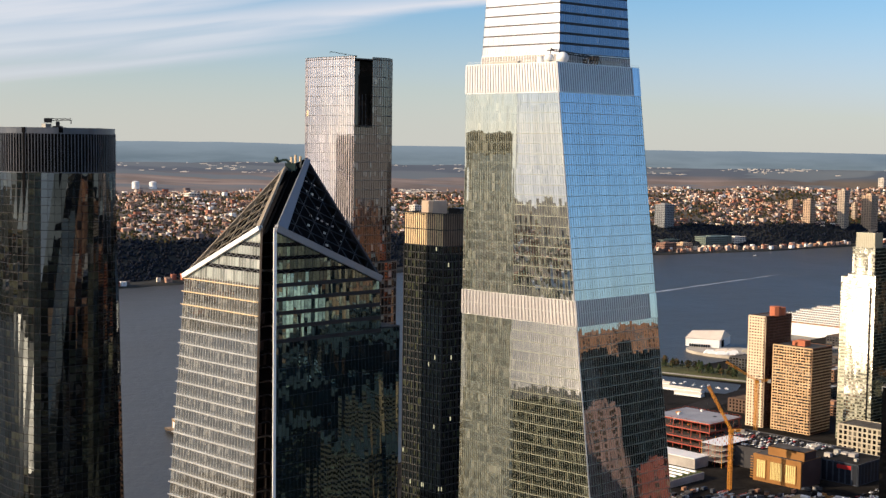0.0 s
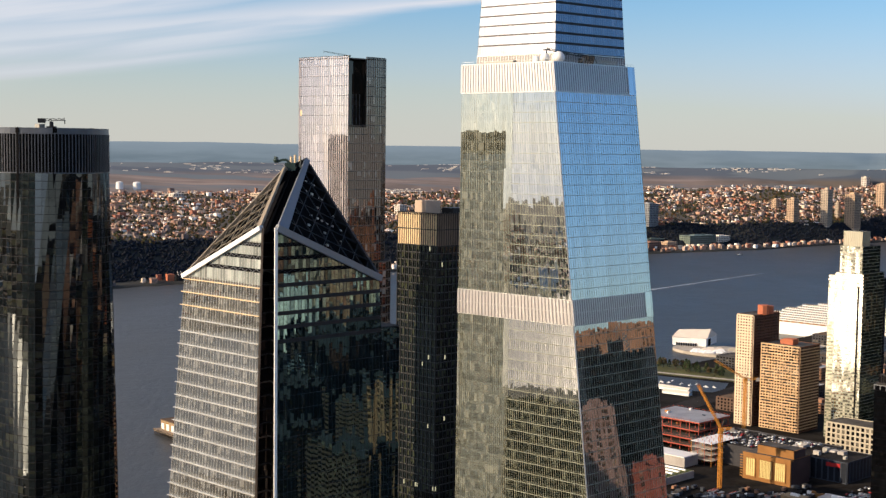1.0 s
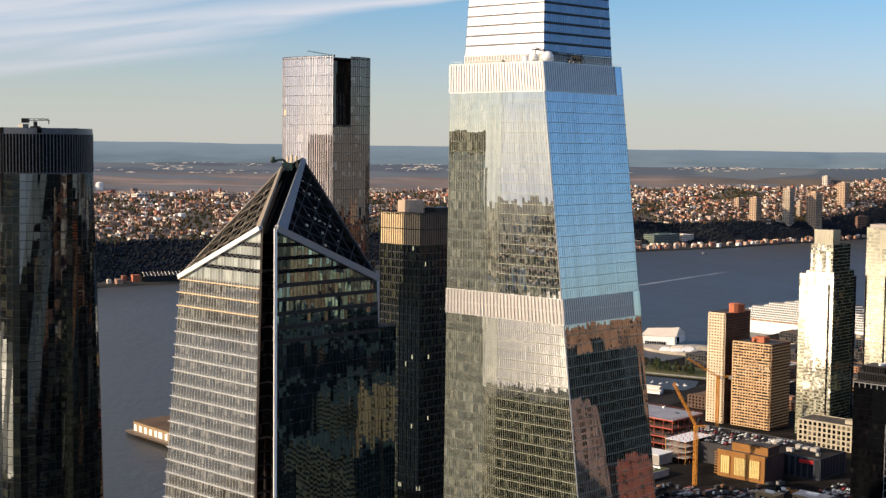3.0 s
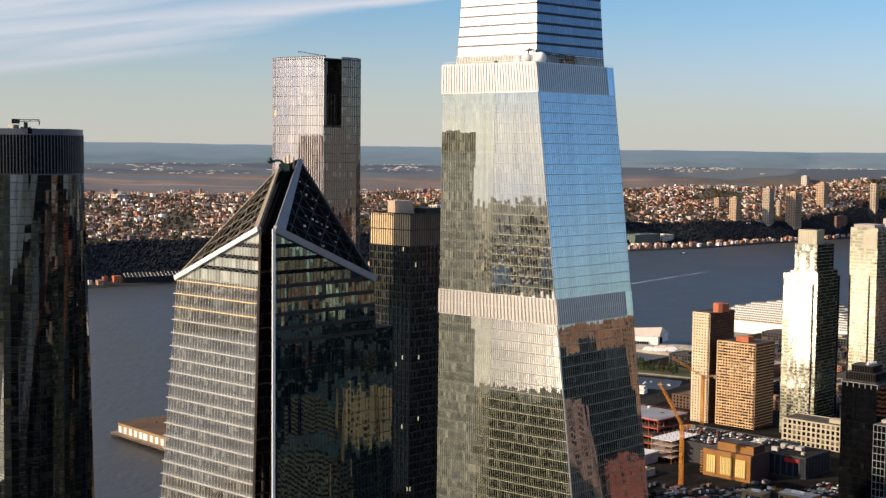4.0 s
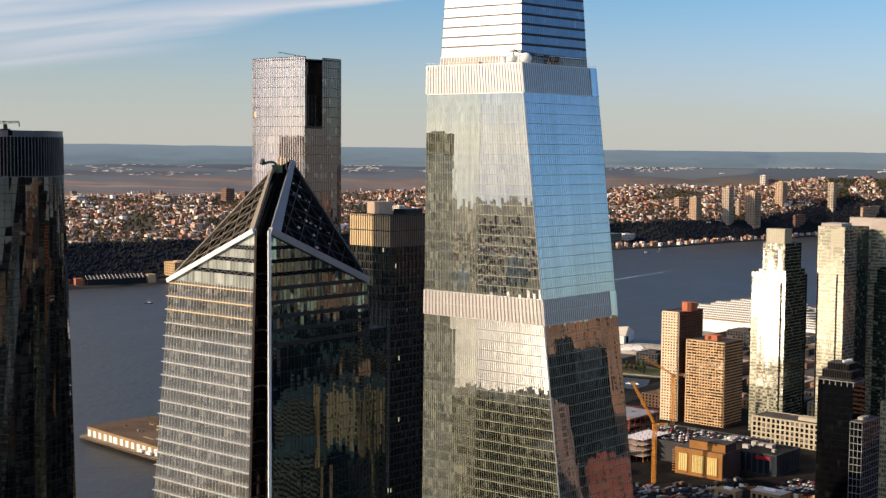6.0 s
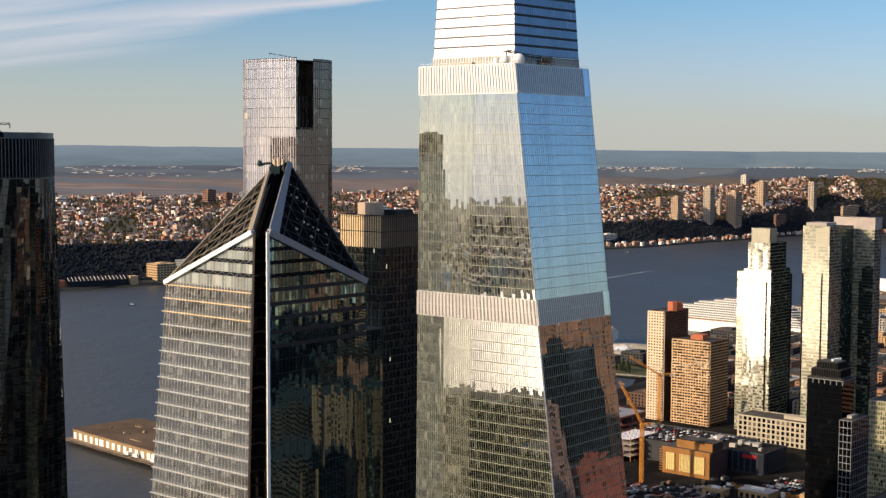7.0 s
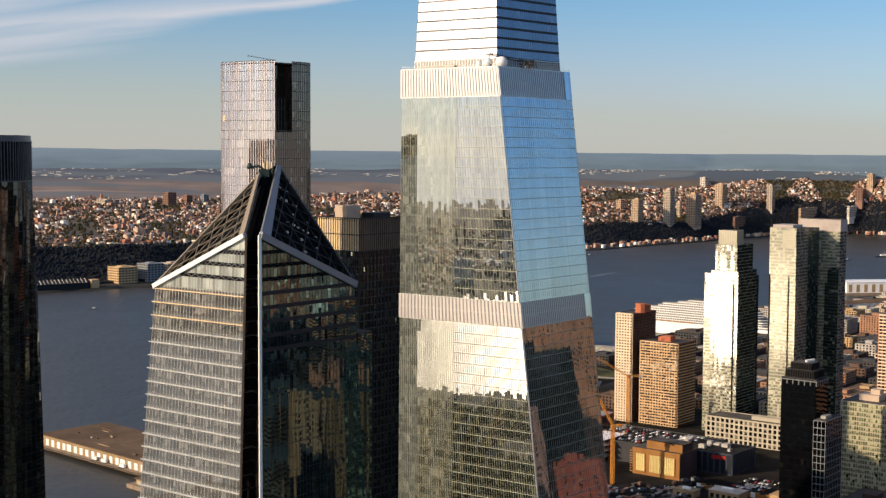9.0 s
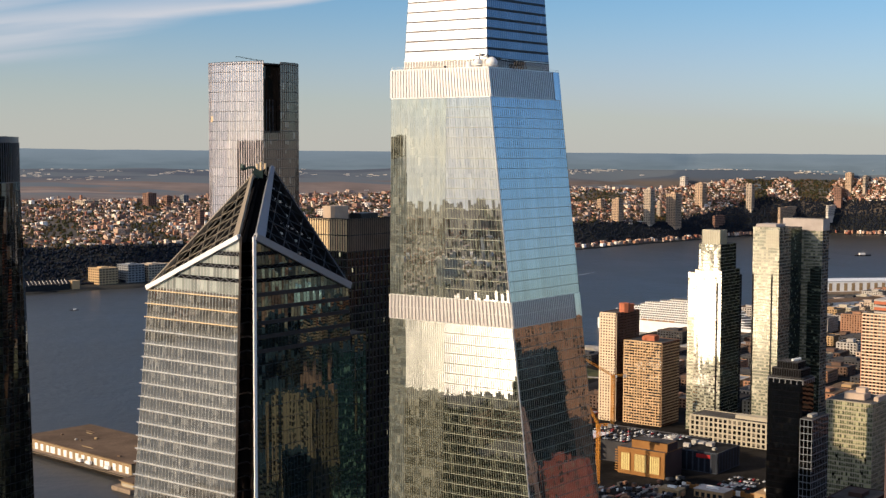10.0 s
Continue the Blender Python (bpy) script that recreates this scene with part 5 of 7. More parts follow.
def ochre_hall():
    ob = thing("ochre_hall", (293, 1093, 0), "ochre-clad hall with tall pale yellow banner windows", "building")
    c = V(293, 1092.6)
    acc = Acc()
    acc.prism(corner_box(c, 45, 30), 0, 22.5)
    part("wall", acc, M_GOLD, ob)
    acc = Acc()
    acc.prism(corner_box(c - E1 * 0.25 - E2 * 0.25, 45.5, 4), 20.6, 22.2)
    part("cornice", acc, M_GOLD, ob)
    # dark sheet over the right side puts its shade into the colour
    acc = Acc()
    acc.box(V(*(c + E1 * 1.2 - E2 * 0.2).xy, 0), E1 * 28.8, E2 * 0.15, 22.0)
    part("shaded_side_sheet", acc, M_DEEP_BROWN, ob, "dark sheet with the side wall's shade in its colour")
    acc = Acc()
    acc.prism(corner_box(c + E1 * 0.6 + E2 * 0.6, 43.8, 28.8), 22.5, 22.62)
    part("roof", acc, M_ROOF, ob)
    acc = Acc()
    acc.prism(corner_box(c + E1 * 4 - E2 * 0.2, 34, 18), 22.5, 29.5)
    part("attic", acc, M_GOLD, ob)
    acc = Acc()
    acc.prism(corner_box(c + E1 * 4.8 + E2 * 0.4, 32.8, 16.4), 29.5, 29.62)
    part("attic_roof", acc, M_ROOF, ob)
    # the attic's right side is shaded by colour likewise
    acc = Acc()
    acc.box(V(*(c + E1 * 5.0 - E2 * 0.36).xy, 22.7), E1 * 17, E2 * 0.15, 6.6)
    part("attic_shaded_side", acc, M_DEEP_BROWN, ob, "dark sheet with the side wall's shade in its colour")
    acc = Acc()
    for k in range(17):
        p = V(*(c + E1 * 3.7 + E2 * (0.5 + 2 * k)).xy, 29.5)
        acc.box(p, E1 * 0.8, E2 * 1.0, 0.5)
    part("attic_crenel", acc, M_BLACK, ob)
    out = -E1
    for f, w, n in ((5.0, 9.0, 5), (17.5, 11.0, 8), (33.5, 8.0, 4)):
        acc = Acc()
        p = V(*(c + E2 * f).xy, 3.0)
        acc.box(p - E1 * 0.35, E1 * 0.5, E2 * w, 15.5)
        part("banner_window", acc, M_POSTER, ob, "pale yellow banner window")
        for k in range(1, n):
            m = Acc()
            q = V(*(c + E2 * (f + w * k / n)).xy, 3.0)
            m.beam(q - E1 * 0.45, q - E1 * 0.45 + UP * 15.5, 0.25, 0.25)
            part("banner_rib", m, M_GOLD, ob)
        m = Acc()
        for z in (3.0, 18.5):
            m.beam(V(*(c + E2 * (f - 0.6) - E1 * 0.4).xy, z), V(*(c + E2 * (f + w + 0.6) - E1 * 0.4).xy, z), 0.7, 0.7)
        for g in (f - 0.5, f + w + 0.5):
            q = V(*(c + E2 * g - E1 * 0.4).xy, 3.0)
            m.beam(q, q + UP * 15.5, 0.8, 0.7)
        part("window_surround", m, M_GOLD_DARK, ob)
    for k in range(9):
        m = Acc()
        p = V(*(c + E2 * 45.3 - E1 * 0.1).xy, 2.0 + 2.2 * k)
        m.beam(p, p + E2 * 2.4, 0.5, 0.8)
        part("side_fin", m, M_GOLD_DARK, ob)


def car_thing(paint):
    ob = thing("car", (0, 0, 0), "parked car with dark windows", "car", "cars on the parking deck")
    acc = Acc()
    prof = [(-2.2, 0.35), (2.2, 0.35), (2.25, 0.8), (1.2, 0.95), (-2.0, 0.98), (-2.25, 0.75)]
    for s in (-1, 1):
        pts = [V(x, 0.88 * s, z) for x, z in prof]
        acc.poly(pts if s < 0 else pts[::-1])
    for (xa, za), (xb, zb) in zip(prof, prof[1:] + prof[:1]):
        acc.poly([V(xa, 0.88, za), V(xb, 0.88, zb), V(xb, -0.88, zb), V(xa, -0.88, za)])
    part("body", acc, paint, ob)
    acc = Acc()
    acc.hexa([V(-1.7, -0.8, 0.95), V(0.9, -0.8, 0.93), V(0.9, 0.8, 0.93), V(-1.7, 0.8, 0.95), V(-1.2, -0.62, 1.45), V(0.2, -0.62, 1.45), V(0.2, 0.62, 1.45), V(-1.2, 0.62, 1.45)])
    part("cabin", acc, M_WINDOW_DARK, ob)
    acc = Acc()
    acc.box(V(-1.15, -0.6, 1.44), V(1.3, 0, 0), V(0, 1.2, 0), 0.05)
    part("car_roof", acc, paint, ob)
    for x in (-1.4, 1.4):
        for y in (-0.85, 0.85):
            acc = Acc()
            ring = [V(x + 0.33 * math.cos(a), y, 0.33 + 0.33 * math.sin(a)) for a in (0, 1.05, 2.09, 3.14, 4.19, 5.24)]
            acc.poly(ring)
            acc.poly([p + V(0, 0.16 if y > 0 else -0.16) for p in ring][::-1])
            part("wheel", acc, M_BLACK, ob)
    return ob


def parking_deck():
    ob = thing("parking_garage", (300, 1180, 0), "long grey garage with a crowded open parking deck", "garage")
    c = V(311, 1120)
    ring = corner_box(c, 112, 66)
    acc = Acc()
    acc.prism(ring, 0, 17.0)
    part("wall", acc, M_GARAGE, ob)
    acc = Acc()
    acc.prism(corner_box(c + E1 * 0.6 + E2 * 0.6, 110.8, 64.8), 17.0, 17.35)
    part("deck", acc, M_ASPHALT, ob)
    for a, b in zip(ring, ring[1:] + ring[:1]):
        acc = Acc()
        acc.beam(V(a.x, a.y, 17.6), V(b.x, b.y, 17.6), 1.2, 0.4, V(0, 0, 1).cross((b - a).normalized()))
        part("parapet", acc, M_GARAGE, ob)
    for k in range(7):
        acc = Acc()
        p = V(*(c + E1 * (4 + 9 * k) - E2 * 0.1).xy, 3.0)
        acc.box(p, E1 * 6.5, E2 * 0.2, 8.5)
        part("garage_opening", acc, M_BLACK, ob)
    paints = [M_CAR_WHITE, M_CAR_DARK, M_CAR_RED, M_CAR_SILVER]
    protos = []
    for i, p in enumerate(paints):
        protos.append(car_thing(p))
    rnd = random.Random(21)
    placed = [0] * 4
    spots = []
    for row in range(9):
        for k in range(26):
            if rnd.random() < 0.66:
                spots.append((row, k))
    for row, k in spots:
        q = c + E1 * (9 + 6.3 * row + rnd.uniform(-0.3, 0.3)) + E2 * (16 + 3.5 * k + rnd.uniform(-0.2, 0.2))
        if q.y < 1165:
            continue
        kind = rnd.choices(range(4), (5, 4, 1, 3))[0]
        m = Matrix.Translation((q.x, q.y, 17.38)) @ Matrix.Rotation(GRID + (math.pi if rnd.random() < 0.5 else 0) + rnd.uniform(-0.03, 0.03), 4, "Z")
        if placed[kind] == 0:
            protos[kind].matrix_basis = m
        else:
            copy_thing(protos[kind], m)
        placed[kind] += 1
    return protos


def steel_site():
    ob = thing("unfinished_steel_building", (243, 1240, 0), "unfinished steel-framed building with red edge beams and decks", "building")
    c = V(243.0, 1218.0)
    levels = ((27.6, 62, 50, 0), (20.0, 66, 50, 0), (13.0, 70, 40, 1), (6.5, 74, 34, 1))
    for z, wl_, wr_, m in levels:
        ring = corner_box(c - E1 * 5 * m - E2 * 2 * m, wl_, wr_)
        acc = Acc()
        acc.prism(ring, z - 0.35, z)
        # lower slabs use a darker material: the shade between decks, painted in
        part("deck_slab", acc, M_DECK if z > 25 else M_ROOF, ob)
        for a, b in zip(ring, ring[1:] + ring[:1]):
            acc = Acc()
            acc.beam(V(a.x, a.y, z - 0.9), V(b.x, b.y, z - 0.9), 1.0, 0.4, V(0, 0, 1).cross((b - a).normalized()))
            part("edge_beam", acc, M_STEEL_RED, ob)
            rail = Acc()
            rail.beam(V(a.x, a.y, z + 1.1), V(b.x, b.y, z + 1.1), 0.12, 0.12)
            n = int((b - a).length / 3)
            for k in range(n + 1):
                p = lerp(a, b, k / n)
                rail.beam(V(p.x, p.y, z), V(p.x, p.y, z + 1.15), 0.1, 0.1)
            part("edge_rail", rail, M_STEEL_RED, ob)
    for i in range(7):
        for j in range(6):
            p = c + E1 * (1 + 9.4 * j) + E2 * (1 + 10 * i)
            acc = Acc()
            acc.beam(V(p.x, p.y, 0), V(p.x, p.y, 27.0), 0.55, 0.55)
            part("column", acc, M_STEEL_RED, ob)
    for z in (26.9, 19.3, 12.3):
        for i in range(7):
            acc = Acc()
            p = c + E2 * (1 + 10 * i)
            acc.beam(V(p.x, p.y, z), V(*(p + E1 * 48).xy, z), 0.5, 0.4)
            part("floor_beam", acc, M_STEEL_RED, ob)
    rnd = random.Random(3)
    for k in range(26):
        p = c + E1 * rnd.uniform(3, 44) + E2 * rnd.uniform(3, 56)
        z = rnd.choice((27.6, 20.0, 13.0))
        acc = Acc()
        acc.box(V(p.x, p.y, z), E1 * rnd.uniform(1, 6), E2 * rnd.uniform(1, 4), rnd.uniform(0.4, 2.2))
        part("material_stack", acc, rnd.choice((M_CRANE, M_WHITE, M_BLACK, M_BLUEGREY)), ob)
    # side frame with scaffolds nearer the crane
    ob = thing("scaffolded_frame", (250, 1175, 0), "open scaffolded steel frame with a white deck", "scaffold")
    c = V(243, 1162)
    for z in (5, 10, 15, 20):
        acc = Acc()
        acc.prism(corner_box(c, 22, 42), z - 0.3, z)
        part("deck_slab", acc, M_WHITE if z == 20 else M_CONCRETE, ob)
    for i in range(4):
        for j in range(7):
            p = c + E1 * (0.5 + 6.8 * j) + E2 * (0.5 + 7 * i)
            acc = Acc()
            acc.beam(V(p.x, p.y, 0), V(p.x, p.y, 22), 0.35, 0.35)
            part("post", acc, M_CRANE if (i + j) % 3 == 0 else M_STEEL_RED, ob)
    # low roofs with bright panels and a grass roof
    ob = thing("green_roofed_hall", (190, 1110, 0), "low hall with a grassed roof and pale roof lights", "building")
    c = V(186, 1090)
    acc = Acc()
    acc.prism(corner_box(c, 46, 48), 0, 6.0)
    part("wall", acc, M_CONCRETE, ob)
    acc = Acc()
    acc.prism(corner_box(c + E1 + E2, 44, 46), 6.0, 6.3)
    part("grass_roof", acc, M_GRASS, ob)
    for k in range(5):
        acc = Acc()
        p = V(*(c + E1 * (4 + 9 * k) + E2 * 4).xy, 6.3)
        acc.hexa([p, p + E1 * 2.6, p + E1 * 2.6 + E2 * 36, p + E2 * 36, p + E1 * 0.6 + UP * 1.2, p + E1 * 2.0 + UP * 1.2, p + E1 * 2.0 + E2 * 36 + UP * 1.2, p + E1 * 0.6 + E2 * 36 + UP * 1.2])
        part("roof_light", acc, M_WHITE, ob, "pale ridge roof light")
    ob = thing("white_roofed_shed", (215, 1160, 0), "long low shed with a glaring white roof", "shed")
    acc = Acc()
    acc.prism(corner_box((219, 1158), 52, 20), 0, 8.6)
    part("wall", acc, M_CONCRETE, ob)
    acc = Acc()
    acc.prism(corner_box((218.5, 1157.5), 53, 21), 8.6, 9.4)
    part("roof", acc, M_WHITE, ob)


def lattice(acc, p, q, w, n, bar, out=None):
    ax = (q - p).normalized()
    ref = UP if abs(ax.z) < 0.8 else E1
    s = ax.cross(ref).normalized() * (w / 2)
    t = ax.cross(s).normalized() * (w / 2)
    rails = [s + t, s - t, -s - t, -s + t]
    for r in rails:
        acc.beam(p + r, q + r, bar, bar)
    for k in range(n):
        u, v = lerp(p, q, k / n), lerp(p, q, (k + 1) / n)
        for a, b in zip(rails, rails[1:] + rails[:1]):
            acc.beam(u + a, v + b, bar * 0.7, bar * 0.7)
            acc.beam(u + a, u + b, bar * 0.6, bar * 0.6)


def tower_crane(p, top, jib_to, tail, label):
    ob = thing("tower_crane", p, label, "crane")
    acc = Acc()
    lattice(acc, p, V(p.x, p.y, top), 2.4, int(top / 3.2), 0.42)
    part("mast", acc, M_CRANE, ob)
    head = V(p.x, p.y, top)
    acc = Acc()
    acc.box(head - V(1.8, 1.8, 0), V(3.6, 0, 0), V(0, 3.6, 0), 2.2)
    part("slewing_unit", acc, M_CRANE, ob)
    acc = Acc()
    acc.box(head + V(1.9, -1.2, 0.2), V(1.8, 0, 0), V(0, 2.2, 0), 2.3)
    part("cab", acc, M_WHITE, ob)
    acc = Acc()
    lattice(acc, head + UP * 2.2, jib_to, 1.7, max(6, int((jib_to - head).length / 3)), 0.34)
    part("jib", acc, M_CRANE, ob)
    back = Vector((head.x - jib_to.x, head.y - jib_to.y, 0)).normalized()
    acc = Acc()
    lattice(acc, head + UP * 2.0, head + UP * 2.4 + back * tail, 1.6, 4, 0.3)
    part("counter_jib", acc, M_CRANE, ob)
    acc = Acc()
    acc.box(head + back * tail - V(1.4, 1.4, 0), V(2.8, 0, 0), V(0, 2.8, 0), 3.0)
    part("counterweight", acc, M_CONCRETE, ob)
    acc = Acc()
    peak = head + UP * 9 + back * 2.5
    acc.beam(head + UP * 2, peak, 0.4, 0.4)
    acc.beam(peak, jib_to, 0.1, 0.1)
    acc.beam(peak, head + UP * 2.4 + back * tail, 0.12, 0.12)
    part("pendant_line", acc, M_STEEL_DARK, ob)
    acc = Acc()
    acc.beam(jib_to, jib_to - UP * 14, 0.12, 0.12)
    acc.box(jib_to - UP * 15.2 - V(0.4, 0.4, 0), V(0.8, 0, 0), V(0, 0.8, 0), 1.2)
    part("hook_block", acc, M_STEEL_DARK, ob)


def depot_sign(ob):
    acc = Acc()
    p = V(343, 1105, 12.6) + E2 * 6.0
    acc.box(p - E1 * 0.35, E1 * 0.3, E2 * 13.0, 3.2)
    part("sign_panel", acc, M_CAR_RED, ob, "dark red sign panel")


def blue_depot():
    ob = flat_block("blue_grey_depot", (343, 1105), 74, 44, 17.5, M_BLUEGREY, "blue-grey depot with ribbed walls and roof plant", 17.5, 5.5, 0.25, 0.06, roof_box=False, seed=11, windows=M_DEPOT, roof_mat=M_ASPHALT)
    depot_sign(ob)
    rnd = random.Random(2)
    for k in range(12):
        p = V(343, 1105, 17.6) + E1 * rnd.uniform(4, 34) + E2 * rnd.uniform(6, 64)
        acc = Acc()
        acc.box(p, E1 * rnd.uniform(2, 7), E2 * rnd.uniform(2, 7), rnd.uniform(1.2, 3.4))
        part("roof_unit", acc, rnd.choice((M_WHITE, M_CONCRETE, M_BEIGE_GREY)), ob)


M_MIRROR_FRAME = plain("olive_grey_window_frame", (0.24, 0.235, 0.18), 0.5, 0.2, 0.1, 0.2)
M_GLASS_TAN = glass_wall("tan_residential_glass", gloss=0.2, tint=(0.8, 0.74, 0.66), rough=0.1, inside=(0.05, 0.045, 0.035), blind=(0.30, 0.23, 0.16), blinds=0.35, wobble=0.02, spandrel=0.3, span_color=(0.22, 0.17, 0.12), vary=0.4)
M_CAP = plain("pale_cap_panel", (0.36, 0.34, 0.26), 0.4, 0.4, 0.06, 0.2)
M_CAP_FIN = plain("cream_cap_fin", (0.44, 0.42, 0.34), 0.35, 0.4, 0.05, 0.2)
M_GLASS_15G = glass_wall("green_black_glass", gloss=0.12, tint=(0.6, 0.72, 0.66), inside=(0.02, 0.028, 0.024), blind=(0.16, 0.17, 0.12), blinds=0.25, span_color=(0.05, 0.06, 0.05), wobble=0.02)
M_DEEP_BROWN = plain("dark_chocolate_brick", (0.07, 0.045, 0.04), 0.85, 0, 0.2, 0.06, 1.5)
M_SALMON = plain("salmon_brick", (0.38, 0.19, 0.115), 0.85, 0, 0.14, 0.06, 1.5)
# brick for the shaded sides, shade put into the colour
M_BRICK_SHADED = plain("shaded_brown_brick", (0.15, 0.075, 0.045), 0.85, 0, 0.2, 0.06, 1.5)
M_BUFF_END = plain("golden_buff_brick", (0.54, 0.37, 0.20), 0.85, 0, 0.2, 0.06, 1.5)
# real bands, and a left wall with sunlight in its colour
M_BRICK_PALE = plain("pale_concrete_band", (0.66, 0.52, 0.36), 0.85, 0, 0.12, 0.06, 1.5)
M_CREAM = plain("cream_precast", (0.40, 0.36, 0.27), 0.7, 0, 0.1, 0.2)
M_GRID_WHITE = plain("grey_white_frame", (0.20, 0.215, 0.235), 0.5, 0, 0.08, 0.2)
M_GOLD_DARK = plain("brown_ochre_trim", (0.30, 0.15, 0.04), 0.6, 0.1, 0.15, 0.2)
M_GARAGE = plain("stained_grey_concrete", (0.05, 0.05, 0.054), 0.9, 0, 0.25, 0.08, 0.8)
M_DECK = plain("steel_floor_deck", (0.34, 0.33, 0.33), 0.5, 0.3, 0.25, 0.08)
M_GRASS = plain("roof_grass", (0.10, 0.11, 0.03), 0.9, 0, 0.35, 0.15, 1.5)
M_DEPOT = plain("dark_blue_ribbed_cladding", (0.014, 0.018, 0.028), 0.5, 0.2, 0.2, 0.2)
M_CAR_WHITE = plain("white_car_paint", (0.75, 0.75, 0.74), 0.25, 0, 0.04, 0.3)
M_CAR_DARK = plain("black_car_paint", (0.03, 0.03, 0.035), 0.2, 0, 0.1, 0.3)
M_CAR_RED = plain("red_car_paint", (0.35, 0.03, 0.03), 0.25, 0, 0.06, 0.3)
M_CAR_SILVER = plain("silver_car_paint", (0.42, 0.43, 0.45), 0.25, 0.5, 0.06, 0.3)

brick_towers()
mirror_towers()
dark_pair()
ochre_hall()
CARS = parking_deck()
steel_site()
tower_crane(V(234.5, 1088.8, 0), 47.0, V(216.0, 1093.0, 84.0), 9.0, "yellow lattice tower crane with a raised jib")
tower_crane(V(292.0, 1252.0, 0), 60.0, V(262.0, 1248.0, 80.0), 12.0, "yellow tower crane with a low sloping jib")
blue_depot()
# ---------------------------------------------------------------- piers and river
M_WOOD_DECK = plain("weathered_pier_deck", (0.26, 0.20, 0.14), 0.85, 0, 0.3, 0.1, 1.0)
M_PIER_ROOF = plain("brown_felt_roof", (0.14, 0.098, 0.065), 0.95, 0, 0.3, 0.04, 0.5, spec=0.05)
M_PIER_WALL = plain("ochre_pier_wall", (0.30, 0.22, 0.12), 0.8, 0, 0.2, 0.1, 1.0)
M_PILE = plain("tarred_pile", (0.05, 0.04, 0.03), 0.8, 0, 0.3, 0.3)
M_PARK = plain("park_grass", (0.085, 0.085, 0.03), 0.95, 0, 0.4, 0.05, 0.6)
M_PAVE = plain("pale_pavement", (0.40, 0.36, 0.30), 0.9, 0, 0.25, 0.05, 0.5)
M_WAKE = plain("churned_water", (0.25, 0.27, 0.29), 0.5, 0, 0.3, 0.02, 0.2)


def old_pier():
    ob = thing("pier_shed", (-154, 1180, 0), "flat-roofed pier shed with pale roller doors on a timber pier", "pier")
    turn = radians(39.5)
    D1, D2 = Vector((math.cos(turn), math.sin(turn), 0)), Vector((-math.sin(turn), math.cos(turn), 0))
    def pier_box(c, wl, wr):
        c = V(c[0], c[1])
        return [c, c + D1 * wr, c + D1 * wr + D2 * wl, c + D2 * wl]
    c = V(-149.5, 1161.0)
    acc = Acc()
    acc.prism(pier_box(c - D1 * 5 - D2 * 2, 178, 84), 0.0, 1.6)
    part("pier_deck", acc, M_WOOD_DECK, ob)
    piles = Acc()
    for k in range(91):
        for r in (-4.4,):
            p = c + D1 * r + D2 * (-1 + 1.95 * k)
            piles.tube(V(p.x, p.y, -5), 0.3, 0.3, 5.2, 6)
    part("pile_rest", piles, M_PILE, ob, kind="stuff")
    acc = Acc()
    acc.beam(V(*(c - D1 * 5.1 - D2 * 2).xy, 1.0), V(*(c - D1 * 5.1 + D2 * 176).xy, 1.0), 1.0, 0.4, -D1)
    part("fender", acc, M_PILE, ob)
    acc = Acc()
    acc.prism(pier_box(c, 170, 72), 1.6, 10.4)
    part("wall", acc, M_PIER_WALL, ob)
    acc = Acc()
    acc.prism(pier_box(c - D1 * 0.5 - D2 * 0.5, 171, 73), 10.4, 11.2)
    part("roof", acc, M_PIER_ROOF, ob)
    for k in range(18):
        acc = Acc()
        w = 7.0 if k in (3, 12) else 4.6
        p = V(*(c - D1 * 0.18 + D2 * (4 + 9.4 * k)).xy, 2.0)
        acc.box(p, D1 * 0.3, D2 * w, 6.2)
        part("roller_door", acc, M_WHITE, ob, "pale roller door")
        acc = Acc()
        acc.beam(p + UP * 6.5 - D1 * 0.2, p + D2 * w + UP * 6.5 - D1 * 0.2, 0.5, 0.5)
        part("door_head", acc, M_GOLD_DARK, ob)
    rnd = random.Random(6)
    for k in range(16):
        p = V(*(c + D1 * rnd.uniform(6, 64) + D2 * rnd.uniform(6, 160)).xy, 11.2)
        acc = Acc()
        if k % 3 == 0:
            acc.box(p, D1 * 0.8, D2 * rnd.uniform(8, 20), 0.5)
        else:
            acc.box(p, D1 * rnd.uniform(1, 2.5), D2 * rnd.uniform(1, 4), rnd.uniform(0.6, 1.6))
        part("roof_unit", acc, rnd.choice((M_PIER_WALL, M_PIER_ROOF, M_CONCRETE)), ob)
    for k in (2, 4, 5):
        p = V(*(c - D1 * 4.0 + D2 * (14 * k)).xy, 1.6)
        ob2 = thing("box_truck", p, "white box truck parked on the pier", "truck", "trucks on the pier")
        acc = Acc()
        acc.box(p + UP * 0.9, D1 * 2.4, D2 * 6.5, 2.7)
        part("cargo_box", acc, M_WHITE, ob2)
        acc = Acc()
        acc.box(p + UP * 0.6 + D2 * 6.6, D1 * 2.3, D2 * 1.9, 2.0)
        part("cab", acc, M_CREAM, ob2)
        for a in (0.8, 5.4, 7.4):
            w = Acc()
            w.tube(p + D2 * a + D1 * 0.2, 0.45, 0.45, 0.85, 8)
            part("wheel", w, M_BLACK, ob2)
    ob = thing("floating_landing", (-146, 1125, 0), "low wooden landing stage with a cream hut", "pier")
    acc = Acc()
    acc.prism(pier_box((-147, 1113), 26, 22), -3.2, 0.4)
    part("pontoon", acc, M_WOOD_DECK, ob)
    acc = Acc()
    acc.prism(pier_box((-144, 1116), 18, 15), 0.4, 5.0)
    part("hut_wall", acc, M_PIER_WALL, ob)
    acc = Acc()
